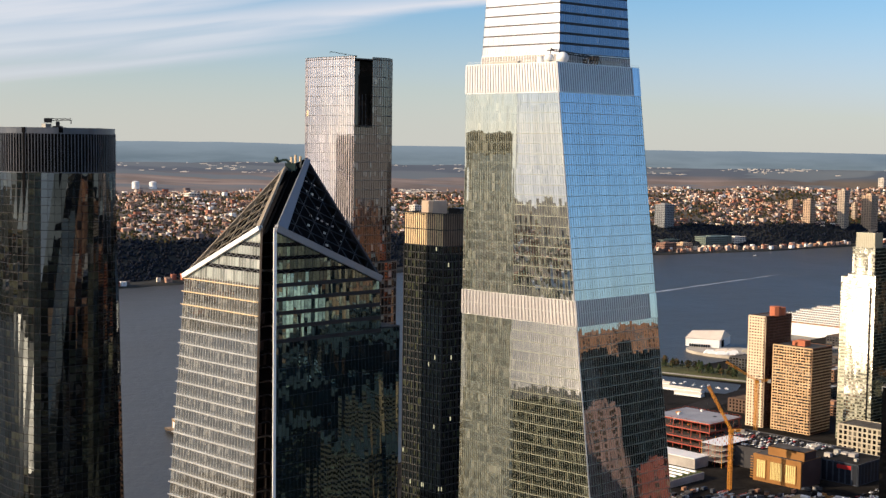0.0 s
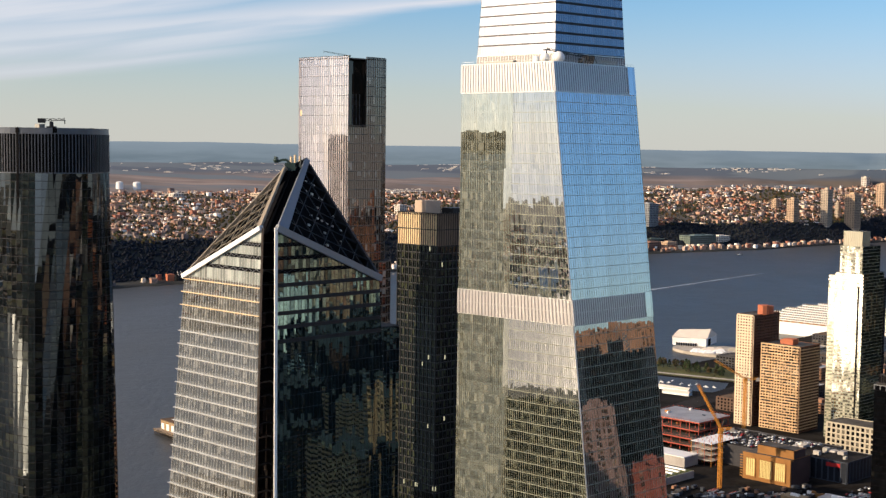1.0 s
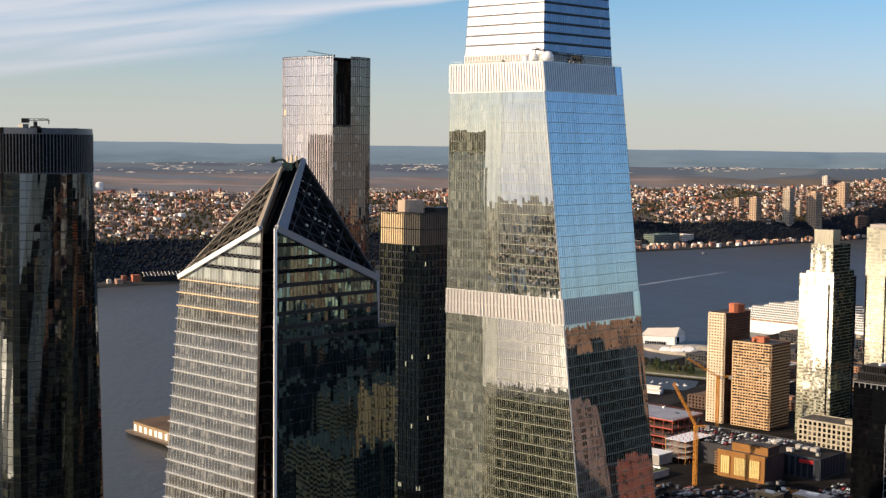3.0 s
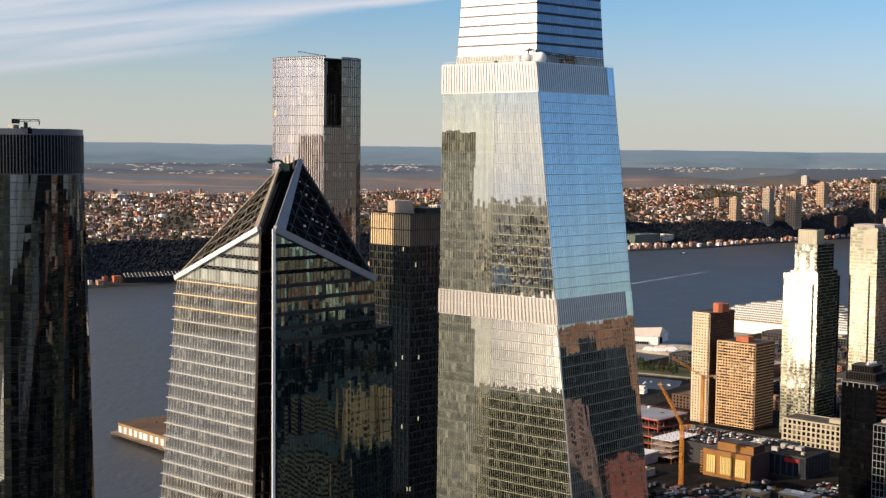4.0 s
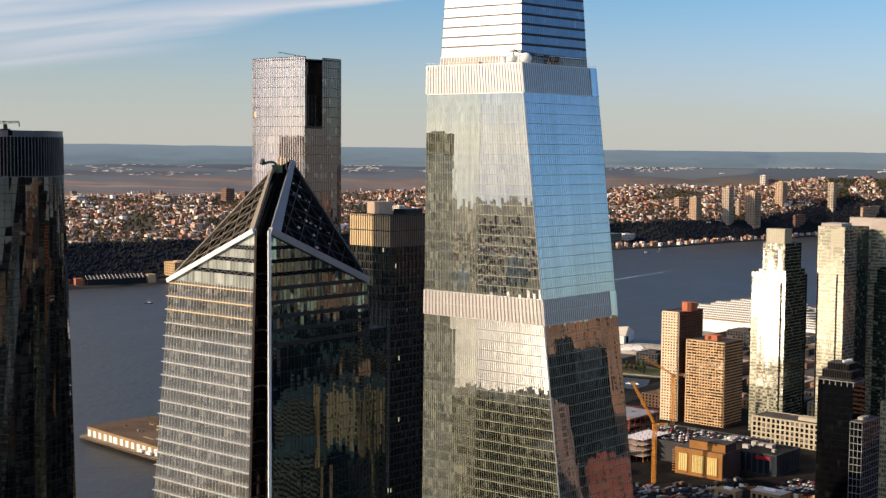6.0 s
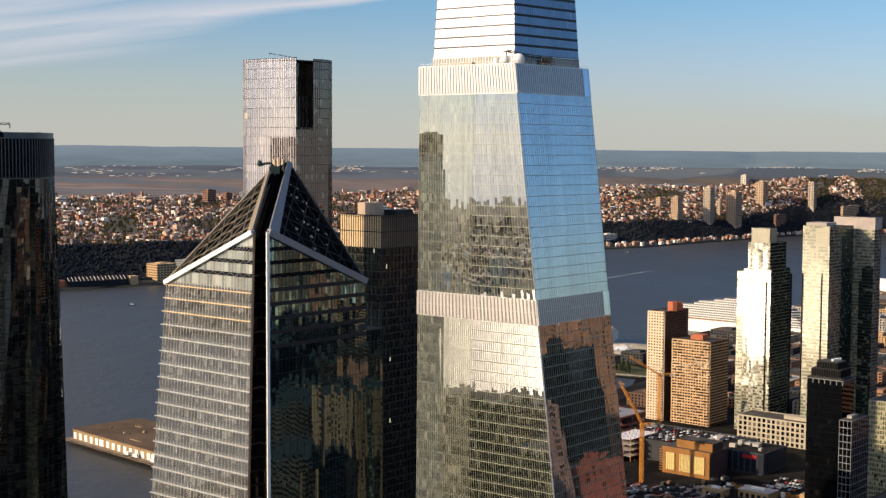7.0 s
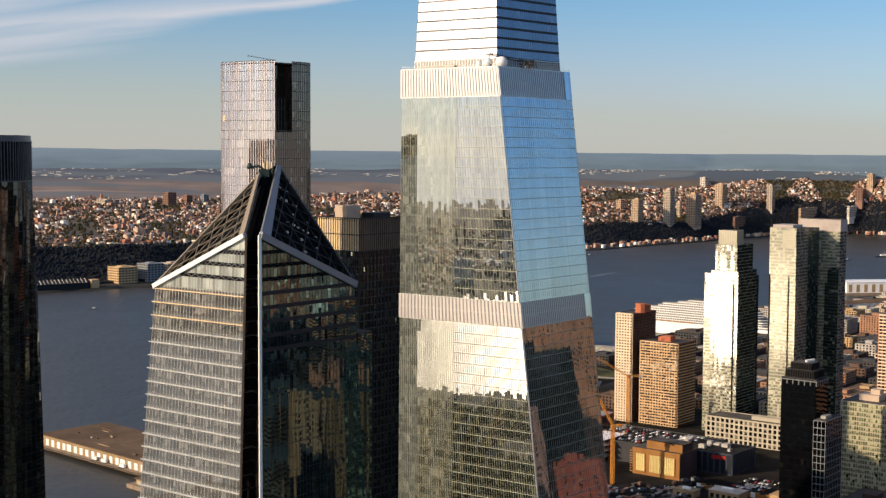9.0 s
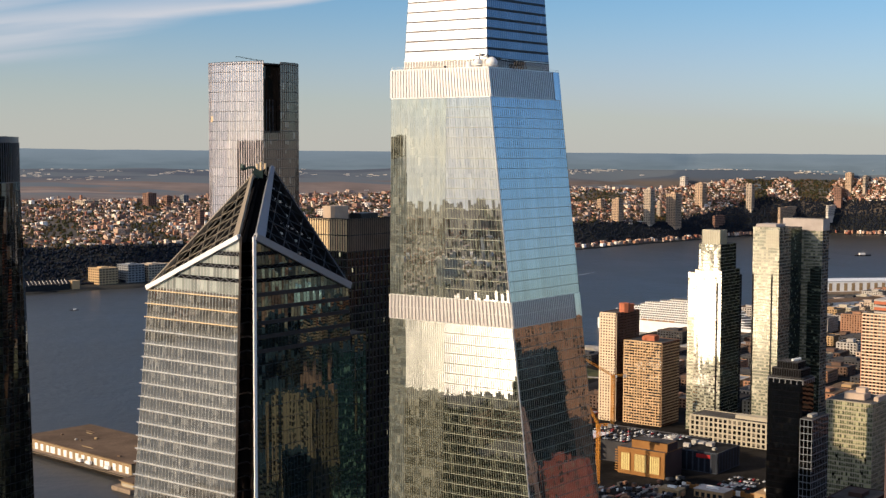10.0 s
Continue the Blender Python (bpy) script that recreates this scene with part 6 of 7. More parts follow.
    acc.prism(pier_box((-145, 1115), 20, 17), 5.0, 5.6)
    part("hut_roof", acc, M_PIER_ROOF, ob)
    acc = Acc()
    acc.box(V(-145.2, 1116.5, 1.0), D1 * 0.3, D2 * 15, 2.4)
    part("hut_front", acc, M_CREAM, ob)


def white_pavilion():
    ob = thing("river_pavilion", (378, 1890, 0), "large white tent-roofed pavilion on a rounded pier", "pavilion")
    deck = []
    for k in range(40):
        a = 2 * math.pi * k / 40
        d = V(400, 1846) + V(0.83, -0.56) * 70 * math.cos(a) + V(0.56, 0.83) * 42 * math.sin(a)
        deck.append(d)
    acc = Acc()
    acc.prism(deck, -3.5, 0.8)
    part("pier_deck", acc, M_PAVE, ob)
    a, b, d = V(341, 1897, 0.8), V(385, 1880, 0.8), V(24, 44, 0)
    acc = Acc()
    acc.hexa([a, b, b + d, a + d] + [p + UP * 11.5 for p in (a, b, b + d, a + d)])
    part("wall", acc, M_WHITE, ob)
    acc = Acc()
    r0, r1 = a + V(13, 21, 19), b + V(11, 22, 22)
    e = [p + UP * 11.5 for p in (a - V(1.5, 1), b + V(1.5, -1.5), b + d + V(1.5, 1), a + d + V(-1.5, 1))]
    acc.poly([e[0], e[1], r1, r0])
    acc.poly([e[2], e[3], r0, r1])
    acc.poly([e[1], e[2], r1])
    acc.poly([e[3], e[0], r0])
    part("tent_roof", acc, M_TENT, ob)
    acc = Acc()
    for k in range(9):
        p = lerp(a, b, 0.12 + 0.07 * k)
        acc.box(p + V(-0.6, -1.4, 0), V(2.0, -0.7, 0), V(0.1, 0.4, 0), 4.0)
    part("arch_row", acc, M_BLACK, ob)
    acc = Acc()
    acc.box(b + V(5, 8, 0), V(5, 9, 0), V(-1, 0.5, 0), 9.5)
    part("portal", acc, M_BLACK, ob)
    rnd = random.Random(9)
    for k in range(16):
        p = V(386 + rnd.uniform(-24, 44), 1836 + rnd.uniform(-22, 14), 0.8)
        o2 = thing("deck_canopy", p, "cream canvas canopy on the pier deck", "canopy", "canopies on the pier")
        acc = Acc()
        s = rnd.uniform(4, 9)
        acc.hexa([p + V(-s, -s * 0.5), p + V(s, -s * 0.5), p + V(s, s * 0.5), p + V(-s, s * 0.5), p + V(-s * 0.5, -0.4, s * 0.55), p + V(s * 0.5, -0.4, s * 0.55), p + V(s * 0.5, 0.4, s * 0.55), p + V(-s * 0.5, 0.4, s * 0.55)])
        part("canvas", acc, rnd.choice((M_WHITE, M_CREAM, M_TENT)), o2)


M_TENT = plain("warm_white_canvas", (0.66, 0.58, 0.48), 0.7, 0, 0.08, 0.1)


def tree(p, h, kind, rnd):
    ob = thing("tree", p, "dark green conifer in the riverside park" if kind else "autumn tree with thinning brown leaves", "tree", "park trees")
    acc = Acc()
    acc.tube(p, 0.035 * h, 0.008 * h, h * 0.9, 7)
    for k in range(7):
        a = rnd.uniform(0, 6.28)
        z = h * (0.25 + 0.09 * k)
        acc.beam(p + UP * z, p + Vector((math.cos(a) * h * 0.2, math.sin(a) * h * 0.2, z + h * 0.12)), 0.015 * h, 0.015 * h)
    part("trunk", acc, M_TRUNK, ob)
    acc = Acc()
    for k in range(64):
        if kind:
            f = rnd.random() ** 0.8
            rad = h * 0.27 * (1 - f) + 0.2
            z = h * (0.12 + 0.88 * f)
        else:
            f = rnd.uniform(-1, 1)
            rad = h * 0.32 * math.sqrt(max(0, 1 - f * f)) * rnd.uniform(0.5, 1)
            z = h * (0.62 + 0.32 * f)
        a = rnd.uniform(0, 6.28)
        acc.ball(p + Vector((rad * math.cos(a), rad * math.sin(a), z)), h * rnd.uniform(0.05, 0.1), 5, 3, 0.7, 0.35, rnd)
    part("crown", acc, M_CONIFER if kind else M_TREES, ob)
    return ob


M_TRUNK = plain("grey_brown_bark", (0.09, 0.07, 0.05), 0.9, 0, 0.3, 1.0)
M_CONIFER = far_houses("conifer_green", [(0.03, 0.045, 0.02), (0.045, 0.055, 0.022), (0.022, 0.035, 0.018)])


def riverside():
    acc = Acc()
    acc.prism([V(252, 1668), V(362, 1598), V(392, 1640), V(372, 1690), V(330, 1715), V(285, 1752), V(262, 1725)], -4.0, 0.35)
    solid("park_lawn", acc, M_PARK, "dark autumn park lawn beside the river", "lawn", "structure")
    acc = Acc()
    a, b = V(258, 1676), V(366, 1607)
    n = (b - a).normalized()
    s = V(-n.y, n.x) * 4.0
    acc.prism([a - n * 10 - s, b + n * 30 - s, b + n * 30 + s, a - n * 10 + s], 0.36, 0.5)
    solid("riverside_path", acc, M_PAVE, "pale paved riverside path across the lawn", "path", "structure")
    acc = Acc()
    acc.prism([V(240, 1560), V(330, 1522), V(352, 1588), V(250, 1655)], 0.02, 0.08)
    solid("basin_water", acc, M_WATER, "dark still water of a small boat basin", "water", "structure")
    rnd = random.Random(12)
    for k in range(30):
        t = k / 29
        p = lerp(V(272, 1726, 0.35), V(360, 1640, 0.35), t) + V(rnd.uniform(-6, 6), rnd.uniform(-14, 8))
        tree(p, rnd.uniform(7, 15), rnd.random() < 0.65, rnd)
    # long marquees and moored boats round the basin
    for o, q, wide, h in ((V(244, 1562), V(292, 1522), 9.0, 5.0), (V(262, 1520), V(288, 1500), 9.0, 4.5), (V(246, 1590), V(266, 1576), 7.0, 4.0)):
        ob = thing("marquee", o, "long white canvas marquee beside the boat basin", "marquee", "marquees by the basin")
        d = (q - o).normalized()
        w = V(-d.y, d.x) * wide
        acc = Acc()
        acc.hexa([o, q, q + w, o + w] + [p + UP * h * 0.6 for p in (o, q, q + w, o + w)])
        part("wall", acc, M_WHITE, ob)
        acc = Acc()
        acc.hexa([p + UP * h * 0.6 for p in (o - w * 0.05, q - w * 0.05, q + w * 1.05, o + w * 1.05)] + [p + UP * h for p in (o + w * 0.4, q + w * 0.4, q + w * 0.6, o + w * 0.6)])
        part("canvas_roof", acc, M_TENT, ob)
    for k in range(10):
        p = V(256 + 8.2 * k + rnd.uniform(-2, 2), 1612 - 6.0 * k + rnd.uniform(-14, 14), 0.1)
        small_boat(p, GRID + rnd.choice((0, 1.57)), rnd.uniform(2.4, 4.6), "small white boat moored in the basin", M_WHITE)
    # the highway and yards between park and city
    acc = Acc()
    h0, h1 = V(-60, 1020), V(760, 2060)
    d = (h1 - h0).normalized()
    s = V(-d.y, d.x) * 14
    acc.prism([h0 + s * -1, h1 + s * -1, h1 + s, h0 + s], 0.05, 0.25)
    solid("road", acc, M_ASPHALT, "dark riverside highway with several lanes", "road", "structure")


def cruise_ship():
    ob = thing("cruise_ship", (610, 2010, -3), "large white cruise ship with stacked decks moored at a pier", "ship")
    stern, bow = V(512, 2100), V(722, 1882)
    ax = (bow - stern).normalized()
    s = V(-ax.y, ax.x)
    L = (bow - stern).length
    def ring(x0, x1, half, taper):
        return [stern + ax * x0 - s * half, stern + ax * (x1 - taper) - s * half, stern + ax * x1, stern + ax * (x1 - taper) + s * half, stern + ax * x0 + s * half]
    def deckring(*a):
        return ring(*a)
    acc = Acc()
    acc.prism(deckring(0, L, 16, 45), -3.5, 14)
    part("hull", acc, M_WHITE, ob)
    for k in range(11):
        z = 14 + 3.5 * k
        acc = Acc()
        x0, x1 = 4 + (0, 7, 12, 22, 28, 44, 50, 70, 78, 104, 120)[k], L - 30 - 4.5 * k - (6 if k % 3 == 2 else 0)
        acc.prism(deckring(x0, x1, 15.0 - 0.4 * k, 10), z, z + 1.3)
        part("deck_rail", acc, M_WHITE, ob)
        acc = Acc()
        acc.prism(deckring(x0 + 2, x1 - 2.5, 12.6 - 0.4 * k, 10), z + 1.2, z + 3.6)
        part("cabin_deck", acc, M_SHIP_GLASS, ob)
        if k < 10:
            m = Acc()
            for i in range(int((x1 - x0 - 14) / 4)):
                for sd in (-1, 1):
                    p = stern + ax * (x0 + 4 * i) + s * sd * (13.6 - 0.4 * k)
                    m.beam(V(p.x, p.y, z + 1.4), V(p.x, p.y, z + 3.1), 0.8, 0.9)
            part("cabin_divider_rest", m, M_WHITE, ob, kind="stuff")
    acc = Acc()
    acc.prism(deckring(190, 206, 5, 8), 52.5, 60)
    part("funnel", acc, M_WHITE, ob)
    for i in range(9):
        acc = Acc()
        p = stern + ax * (30 + 12 * i) - s * 15.2
        acc.box(V(p.x, p.y, 15.5), ax * 8, s * 1.2, 2.4)
        part("lifeboat", acc, M_GOLD, ob, "ochre covered lifeboat")
    p = stern + ax * (L - 100)
    acc = Acc()
    acc.beam(V(p.x, p.y, 45), V(p.x, p.y, 64), 1.0, 1.0)
    acc.ball(V(p.x, p.y, 58), 2.4, 10, 6)
    part("mast", acc, M_WHITE, ob)
    ob = thing("terminal_shed", (640, 1960, 0), "long low cream ship terminal shed on a pier", "shed")
    o = stern + s * 24 + ax * 30
    acc = Acc()
    acc.hexa([V(*(o + q).xy, -3) for q in (V(0, 0), ax * 230, ax * 230 + s * 28, s * 28)] + [V(*(o + q).xy, 9) for q in (V(0, 0), ax * 230, ax * 230 + s * 28, s * 28)])
    part("wall", acc, M_CREAM, ob)
    acc = Acc()
    acc.hexa([V(*(o + q).xy, 9) for q in (V(0, 0), ax * 230, ax * 230 + s * 28, s * 28)] + [V(*(o + q).xy, 11) for q in (s * 4, ax * 230 + s * 4, ax * 230 + s * 24, s * 24)])
    part("roof", acc, M_CONCRETE, ob)


M_SHIP_GLASS = plain("ship_cabin_glass", (0.05, 0.05, 0.055), 0.35, 0, 0.4, 0.3)


def long_pier(o, d, length, wide, h, label, roof_mat):
    ob = thing("pier_shed", (o.x, o.y, 0), label, "pier")
    d = d.normalized()
    s = V(-d.y, d.x)
    def quad(a0, a1, b0, b1, z):
        return [V(*(o + d * a + s * b).xy, z) for a, b in ((a0, b0), (a1, b0), (a1, b1), (a0, b1))]
    acc = Acc()
    acc.hexa(quad(-14, length + 10, -8, wide + 8, -4) + quad(-14, length + 10, -8, wide + 8, 1.5))
    part("pier_deck", acc, M_WOOD_DECK, ob)
    acc = Acc()
    acc.hexa(quad(0, length, 0, wide, 1.5) + quad(0, length, 0, wide, h))
    part("wall", acc, M_WHITE, ob)
    acc = Acc()
    acc.hexa(quad(-1, length + 1, -1, wide + 1, h) + quad(-1, length + 1, wide * 0.3, wide * 0.7, h + 3))
    part("roof", acc, roof_mat, ob)
    for k in range(int(length / 16)):
        acc = Acc()
        acc.hexa(quad(4 + 16 * k, 11 + 16 * k, -0.25, 0.1, 3) + quad(4 + 16 * k, 11 + 16 * k, -0.25, 0.1, h - 4))
        part("pier_door", acc, M_PIER_WALL, ob)


def small_boat(p, heading, size, label, paint=None):
    ob = thing("boat", p, label, "boat")
    d = Vector((math.cos(heading), math.sin(heading), 0))
    s = Vector((-d.y, d.x, 0))
    k = size
    acc = Acc()
    hull = [p - d * k - s * k * 0.22, p + d * k * 0.4 - s * k * 0.22, p + d * k, p + d * k * 0.4 + s * k * 0.22, p - d * k + s * k * 0.22]
    acc.prism(hull, p.z - 0.3, p.z + k * 0.14)
    part("hull", acc, paint or M_STEEL_DARK, ob)
    acc = Acc()
    acc.box(p - d * k * 0.5 - s * k * 0.13 + UP * k * 0.14, d * k * 0.7, s * k * 0.26, k * 0.2)
    part("cabin", acc, paint or M_WHITE, ob)
    acc = Acc()
    acc.beam(p + UP * k * 0.3, p + UP * k * 0.7, 0.25, 0.25)
    part("mast", acc, M_WHITE, ob)
    return ob


old_pier()
white_pavilion()
riverside()
cruise_ship()
long_pier(V(1085, 2540), V(1.0, 0.02), 330, 46, 22, "long cream pier shed with a pale roof", M_WHITE)
long_pier(V(880, 2230), V(0.94, 0.33), 300, 40, 12, "long low pier shed with a brown roof", M_PIER_ROOF)
small_boat(V(1460, 3380, -3), radians(20), 13, "tug boat out on the river")
small_boat(V(1610, 3480, -3), radians(5), 24, "low barge-like ship out on the river")
small_boat(V(826, 3600, -3), radians(10), 9, "small dark boat out on the river")
small_boat(V(-687, 2796, -3), radians(35), 11, "small red ferry at the far landing", M_BRICK_RED)
small_boat(V(-345, 2430, -3), radians(190), 8, "small white boat with a faint wake")


# ---------------------------------------------------------------- low city blocks
M_UMBER_BRICK = plain("umber_brick", (0.11, 0.07, 0.05), 0.85, 0, 0.2, 0.06, 1.5)


def city_fill():
    """Plain low blocks on the street grid, between the named buildings and out of sight around the viewer."""
    rnd = random.Random(77)
    mats = [M_BRICK, M_BRICK_LIGHT, M_CONCRETE, M_BEIGE, M_GARAGE, M_GARAGE, M_CREAM, M_UMBER_BRICK]
    taken = [(319, 1339, 60), (357, 1306, 60), (402, 1262, 62), (448, 1220, 66), (490, 1250, 50), (420, 1180, 75), (263, 745, 50), (329, 790, 55), (500, 1095, 75),
             (293, 1093, 60), (300, 1180, 105), (343, 1105, 80), (243, 1240, 85), (190, 1110, 70), (243, 1162, 60), (234, 1089, 22), (292, 1252, 20), (316, 742, 40)]
    def coast_x(y):
        for (xa, ya), (xb, yb) in zip(COAST, COAST[1:]):
            if ya <= y <= yb:
                return xa + (xb - xa) * (y - ya) / (yb - ya)
        return 1e9
    made = 0
    # rows in view behind the towers on the river side
    for i in range(-3, 40):
        for j in range(-16, 26):
            o = V(330, 1400) + E1 * (62 * i) + E2 * (58 * j)
            if not (620 < o.y < 2900) or o.x < coast_x(o.y) + 85 or o.x > 1500:
                continue
            az = math.degrees(math.atan2(o.x, o.y))
            if o.y < 1000 and az < 20 or az > 33:
                continue
            if 215 < o.x < 385 and 1470 < o.y < 1800 or 190 < o.x < 300 and 1395 < o.y < 1500:
                continue
            if any((o.x - x) ** 2 + (o.y - y) ** 2 < r * r for x, y, r in taken):
                continue
            w, d = rnd.uniform(26, 50), rnd.uniform(26, 46)
            h = rnd.uniform(6, 15) if o.y > 1380 else rnd.uniform(8, 20)
            if o.y > 1750 and rnd.random() < 0.15:
                h *= 2.2
            if o.y < 1000:
                h = rnd.uniform(18, 45)
            lab = rnd.choice(("low brick block with a flat roof", "low pale warehouse with a flat roof", "low mixed city block with roof plant"))
            flat_block("city_block", (o.x, o.y), w, d, h, rnd.choice(mats), lab, 3.6, 4.2, rnd.uniform(0.35, 0.6), 0.4, seed=made, group="low city blocks", roof_mat=rnd.choice((M_ROOF, M_CONCRETE, M_PIER_ROOF, M_ROOF)))
            made += 1
    # towers and blocks out of view on both sides and behind: they show in the glass
    M_DEEP_BRICK = plain("deep_brown_brick", (0.085, 0.055, 0.04), 0.85, 0, 0.2, 0.06, 1.5)
    mats2 = [M_DEEP_BRICK, M_DEEP_BRICK, M_BRICK, M_BLUEGREY, M_GLASS_DARK, M_GLASS_DARK, M_BLACK, M_BRICK_RED]
    mats4 = [M_DEEP_BRICK, M_GLASS_DARK, M_BLACK, M_BLUEGREY, M_GLASS_DARK]
    mats3 = [M_SALMON, M_BRICK_LIGHT, M_SALMON, M_STONE, M_BRICK_RED, M_DEEP_BRICK, M_GLASS_DARK, M_BEIGE]
    M_OLIVE_GLASS = glass_wall("pale_olive_residential_glass", gloss=0.12, rough=0.1, tint=(0.95, 0.96, 0.86), inside=(0.50, 0.51, 0.40), blind=(0.68, 0.67, 0.54), blinds=0.5, spandrel=0.3, span_color=(0.66, 0.66, 0.53), mottle=(0.8, 1.1))
    M_BROWN_PANE = glass_wall("brown_window_glass", gloss=0.10, inside=(0.06, 0.04, 0.028), blind=(0.14, 0.10, 0.07), blinds=0.4, spandrel=0.0, wobble=0.02)
    M_CRIMSON = plain("dark_red_brick", (0.16, 0.05, 0.035), 0.85, 0, 0.3, 0.06, 0.8)
    M_DUSK = plain("brown_sandstone", (0.21, 0.12, 0.07), 0.85, 0, 0.3, 0.05, 0.6)
    M_ROSE = plain("rose_grey_stone", (0.17, 0.12, 0.11), 0.8, 0, 0.25, 0.08)
    ob = thing("dark_glass_slab", (310, 600, 0), "dark glass office slab beside the avenue", "building")
    ring = [V(296, 574), V(328, 570), V(334, 624), V(302, 630)]
    storeys(ob, [(0, ring), (185, ring)], 4.0, 1.8, M_GLASS_DARK, M_BLACK, None, (0.3, 0.2))
    roof(ob, ring, 185.2)
    for p, a, b, h in ((V(304, 582, 185), 9, 14, 5.5), (V(311, 604, 185), 8, 8, 8.0)):
        acc = Acc()
        acc.box(p, V(a, 0), V(0, b), h)
        part("plant_room", acc, M_BLACK, ob)
    for at, ring, h, m, lab in (
            ((480, 640), [V(470, 560), V(510, 560), V(510, 712), V(470, 712)], 203, M_DUSK, "broad brown brick office tower catching the low sun"),
            ((244, 584), [V(238, 574), V(256, 572), V(258, 590), V(240, 592)], 157, M_ROSE, "pink stone office tower catching the low sun"),
            ((270, 610), [V(258, 598), V(282, 595), V(285, 624), V(261, 627)], 120, M_CRIMSON, "dark red brick office building catching the low sun")):
        ob = thing("masonry_tower", (*at, 0), lab, "building")
        storeys(ob, [(0, ring), (h, ring)], 3.6, 5.2, M_BROWN_PANE, m, (3.6, 0.3), (1.3, 0.2))
        roof(ob, ring, h + 0.2)
        for k in range(3):
            acc = Acc()
            p = lerp(ring[0], ring[2], 0.18 + 0.24 * k)
            acc.box(V(p.x, p.y, h), V(5, 0), V(0, 7), 3.0 + 2.0 * (k % 2))
            part("roof_house", acc, m, ob)
    # hidden block, added only to cast a shadow over the yard
    ob = thing("courtyard_block", (100, 930, 0), "unseen block behind the tallest tower, added to shade the yard", "building")
    ring = corner_box((100, 930), 70, 60)
    storeys(ob, [(0, ring), (92, ring)], 4.0, 3.0, M_WINDOWS, M_BRICK, (0.8, 0.4), (1.4, 0.4))
    roof(ob, ring, 92.2)
    # stand-in out of view, added so the tallest tower's glass reflects it
    ob = thing("olive_glass_tower", (-222, 584, 0), "unseen pale olive tower added for its reflection in the tallest tower", "skyscraper")
    ring = [V(-240, 566), V(-205, 566), V(-205, 592), V(-240, 592)]
    storeys(ob, [(0, ring), (268, ring)], 4.4, 2.4, M_OLIVE_GLASS, M_CREAM, (0.25, 0.2), (0.5, 0.2))
    storeys(ob, [(268, ring), (281, ring)], 13, 2.4, M_BLACK, M_STEEL_DARK, (0.5, 0.3), (0.5, 0.2), body="crown_wall")
    roof(ob, ring, 281.2)
    # out of view, added to close a bright gap beside the olive reflection
    ob = thing("dark_glass_block", (-281, 550, 0), "unseen dark block added to close a bright gap in the reflection", "building")
    ring = [V(-300, 530), V(-262, 530), V(-262, 563), V(-300, 563)]
    storeys(ob, [(0, ring), (108, ring)], 9.0, 3.0, M_GLASS_DARK, M_BLACK, None, (0.6, 0.2))
    roof(ob, ring, 108.2)
    ob = thing("salmon_brick_tower", (312, 436, 0), "salmon brick office tower catching the low sun", "building")
    ring = corner_box((312, 436), 26, 34)
    storeys(ob, [(0, ring), (132, ring)], 3.8, 5.0, M_BROWN_PANE, M_BRICK, (3.2, 0.4), (1.3, 0.3))
    roof(ob, ring, 132.2)
    # unseen towers, added to break up the brick tower's reflection
    for at, ring, h, m, lab in (
            ((282, 446), [V(272, 440), V(288, 438), V(290, 452), V(274, 454)], 104, M_GLASS_DARK, "unseen dark glass tower added in front of the brick one"),
            ((300, 476), [V(290, 470), V(312, 467), V(315, 484), V(293, 487)], 158, M_GLASS_15G, "unseen green-black glass tower added beside the avenue")):
        ob = thing("glass_tower", (*at, 0), lab, "building")
        storeys(ob, [(0, ring), (h, ring)], 4.0, 2.0, m, M_STEEL_DARK, None, (0.4, 0.2))
        roof(ob, ring, h + 0.2)
    taken += [(305, 420, 75), (300, 590, 125), (490, 640, 110), (110, 975, 90), (-222, 584, 75)]
    n = 0
    for i in range(-22, 16):
        for j in range(-12, 16):
            o = V(0, 0) + E1 * (92 * i + rnd.uniform(-12, 12)) + E2 * (84 * j + rnd.uniform(-12, 12))
            right = o.x > -57 + 0.56 * (o.y + 30) + 30
            left = o.x < -0.40 * (o.y + 20) - 60 and (o.y < 640 and o.x > -400 + (o.y - 640) * 0.93 + 90 or o.y < -400)
            behind = o.y < -60
            if not (right or left or behind) or o.y > 900 or o.y < -700 or o.x > 1300 or o.x < -900:
                continue
            if abs(o.x) < 110 and abs(o.y) < 110:
                continue
            if any((o.x - x) ** 2 + (o.y - y) ** 2 < r * r for x, y, r in taken):
                continue
            if left and not behind:
                h = rnd.uniform(62, 104) if o.y > 330 and o.x < -250 else rnd.uniform(10, 42)
            elif right and o.x > 190 and o.y > 300:
                h = rnd.uniform(105, 178) if o.y > 480 else rnd.uniform(45, 108)
            else:
                h = rnd.uniform(18, 60)
            w, d = rnd.uniform(34, 62), rnd.uniform(34, 58)
            ob = thing("city_building", (o.x, o.y, 0), "plain masonry city building with a flat roof", "building", "city buildings around")
            m = rnd.choice(mats3 if right and o.y > 425 else mats4 if right else mats2)
            ring = corner_box((o.x, o.y), w, d)
            g = Acc()
            for q in range(4):
                a, b = ring[q], ring[(q + 1) % 4]
                wall(g, a, b, a + UP * h, b + UP * h, max(2, round((b - a).length / 3.6)), max(2, round(h / 3.4)), 40 * q)
            part("window_wall", g, M_WINDOWS if m is not M_GLASS_DARK else m, ob)
            acc = Acc()
            for k in range(int(h / 3.4) + 1):
                for q in range(4):
                    a, b = ring[q], ring[(q + 1) % 4]
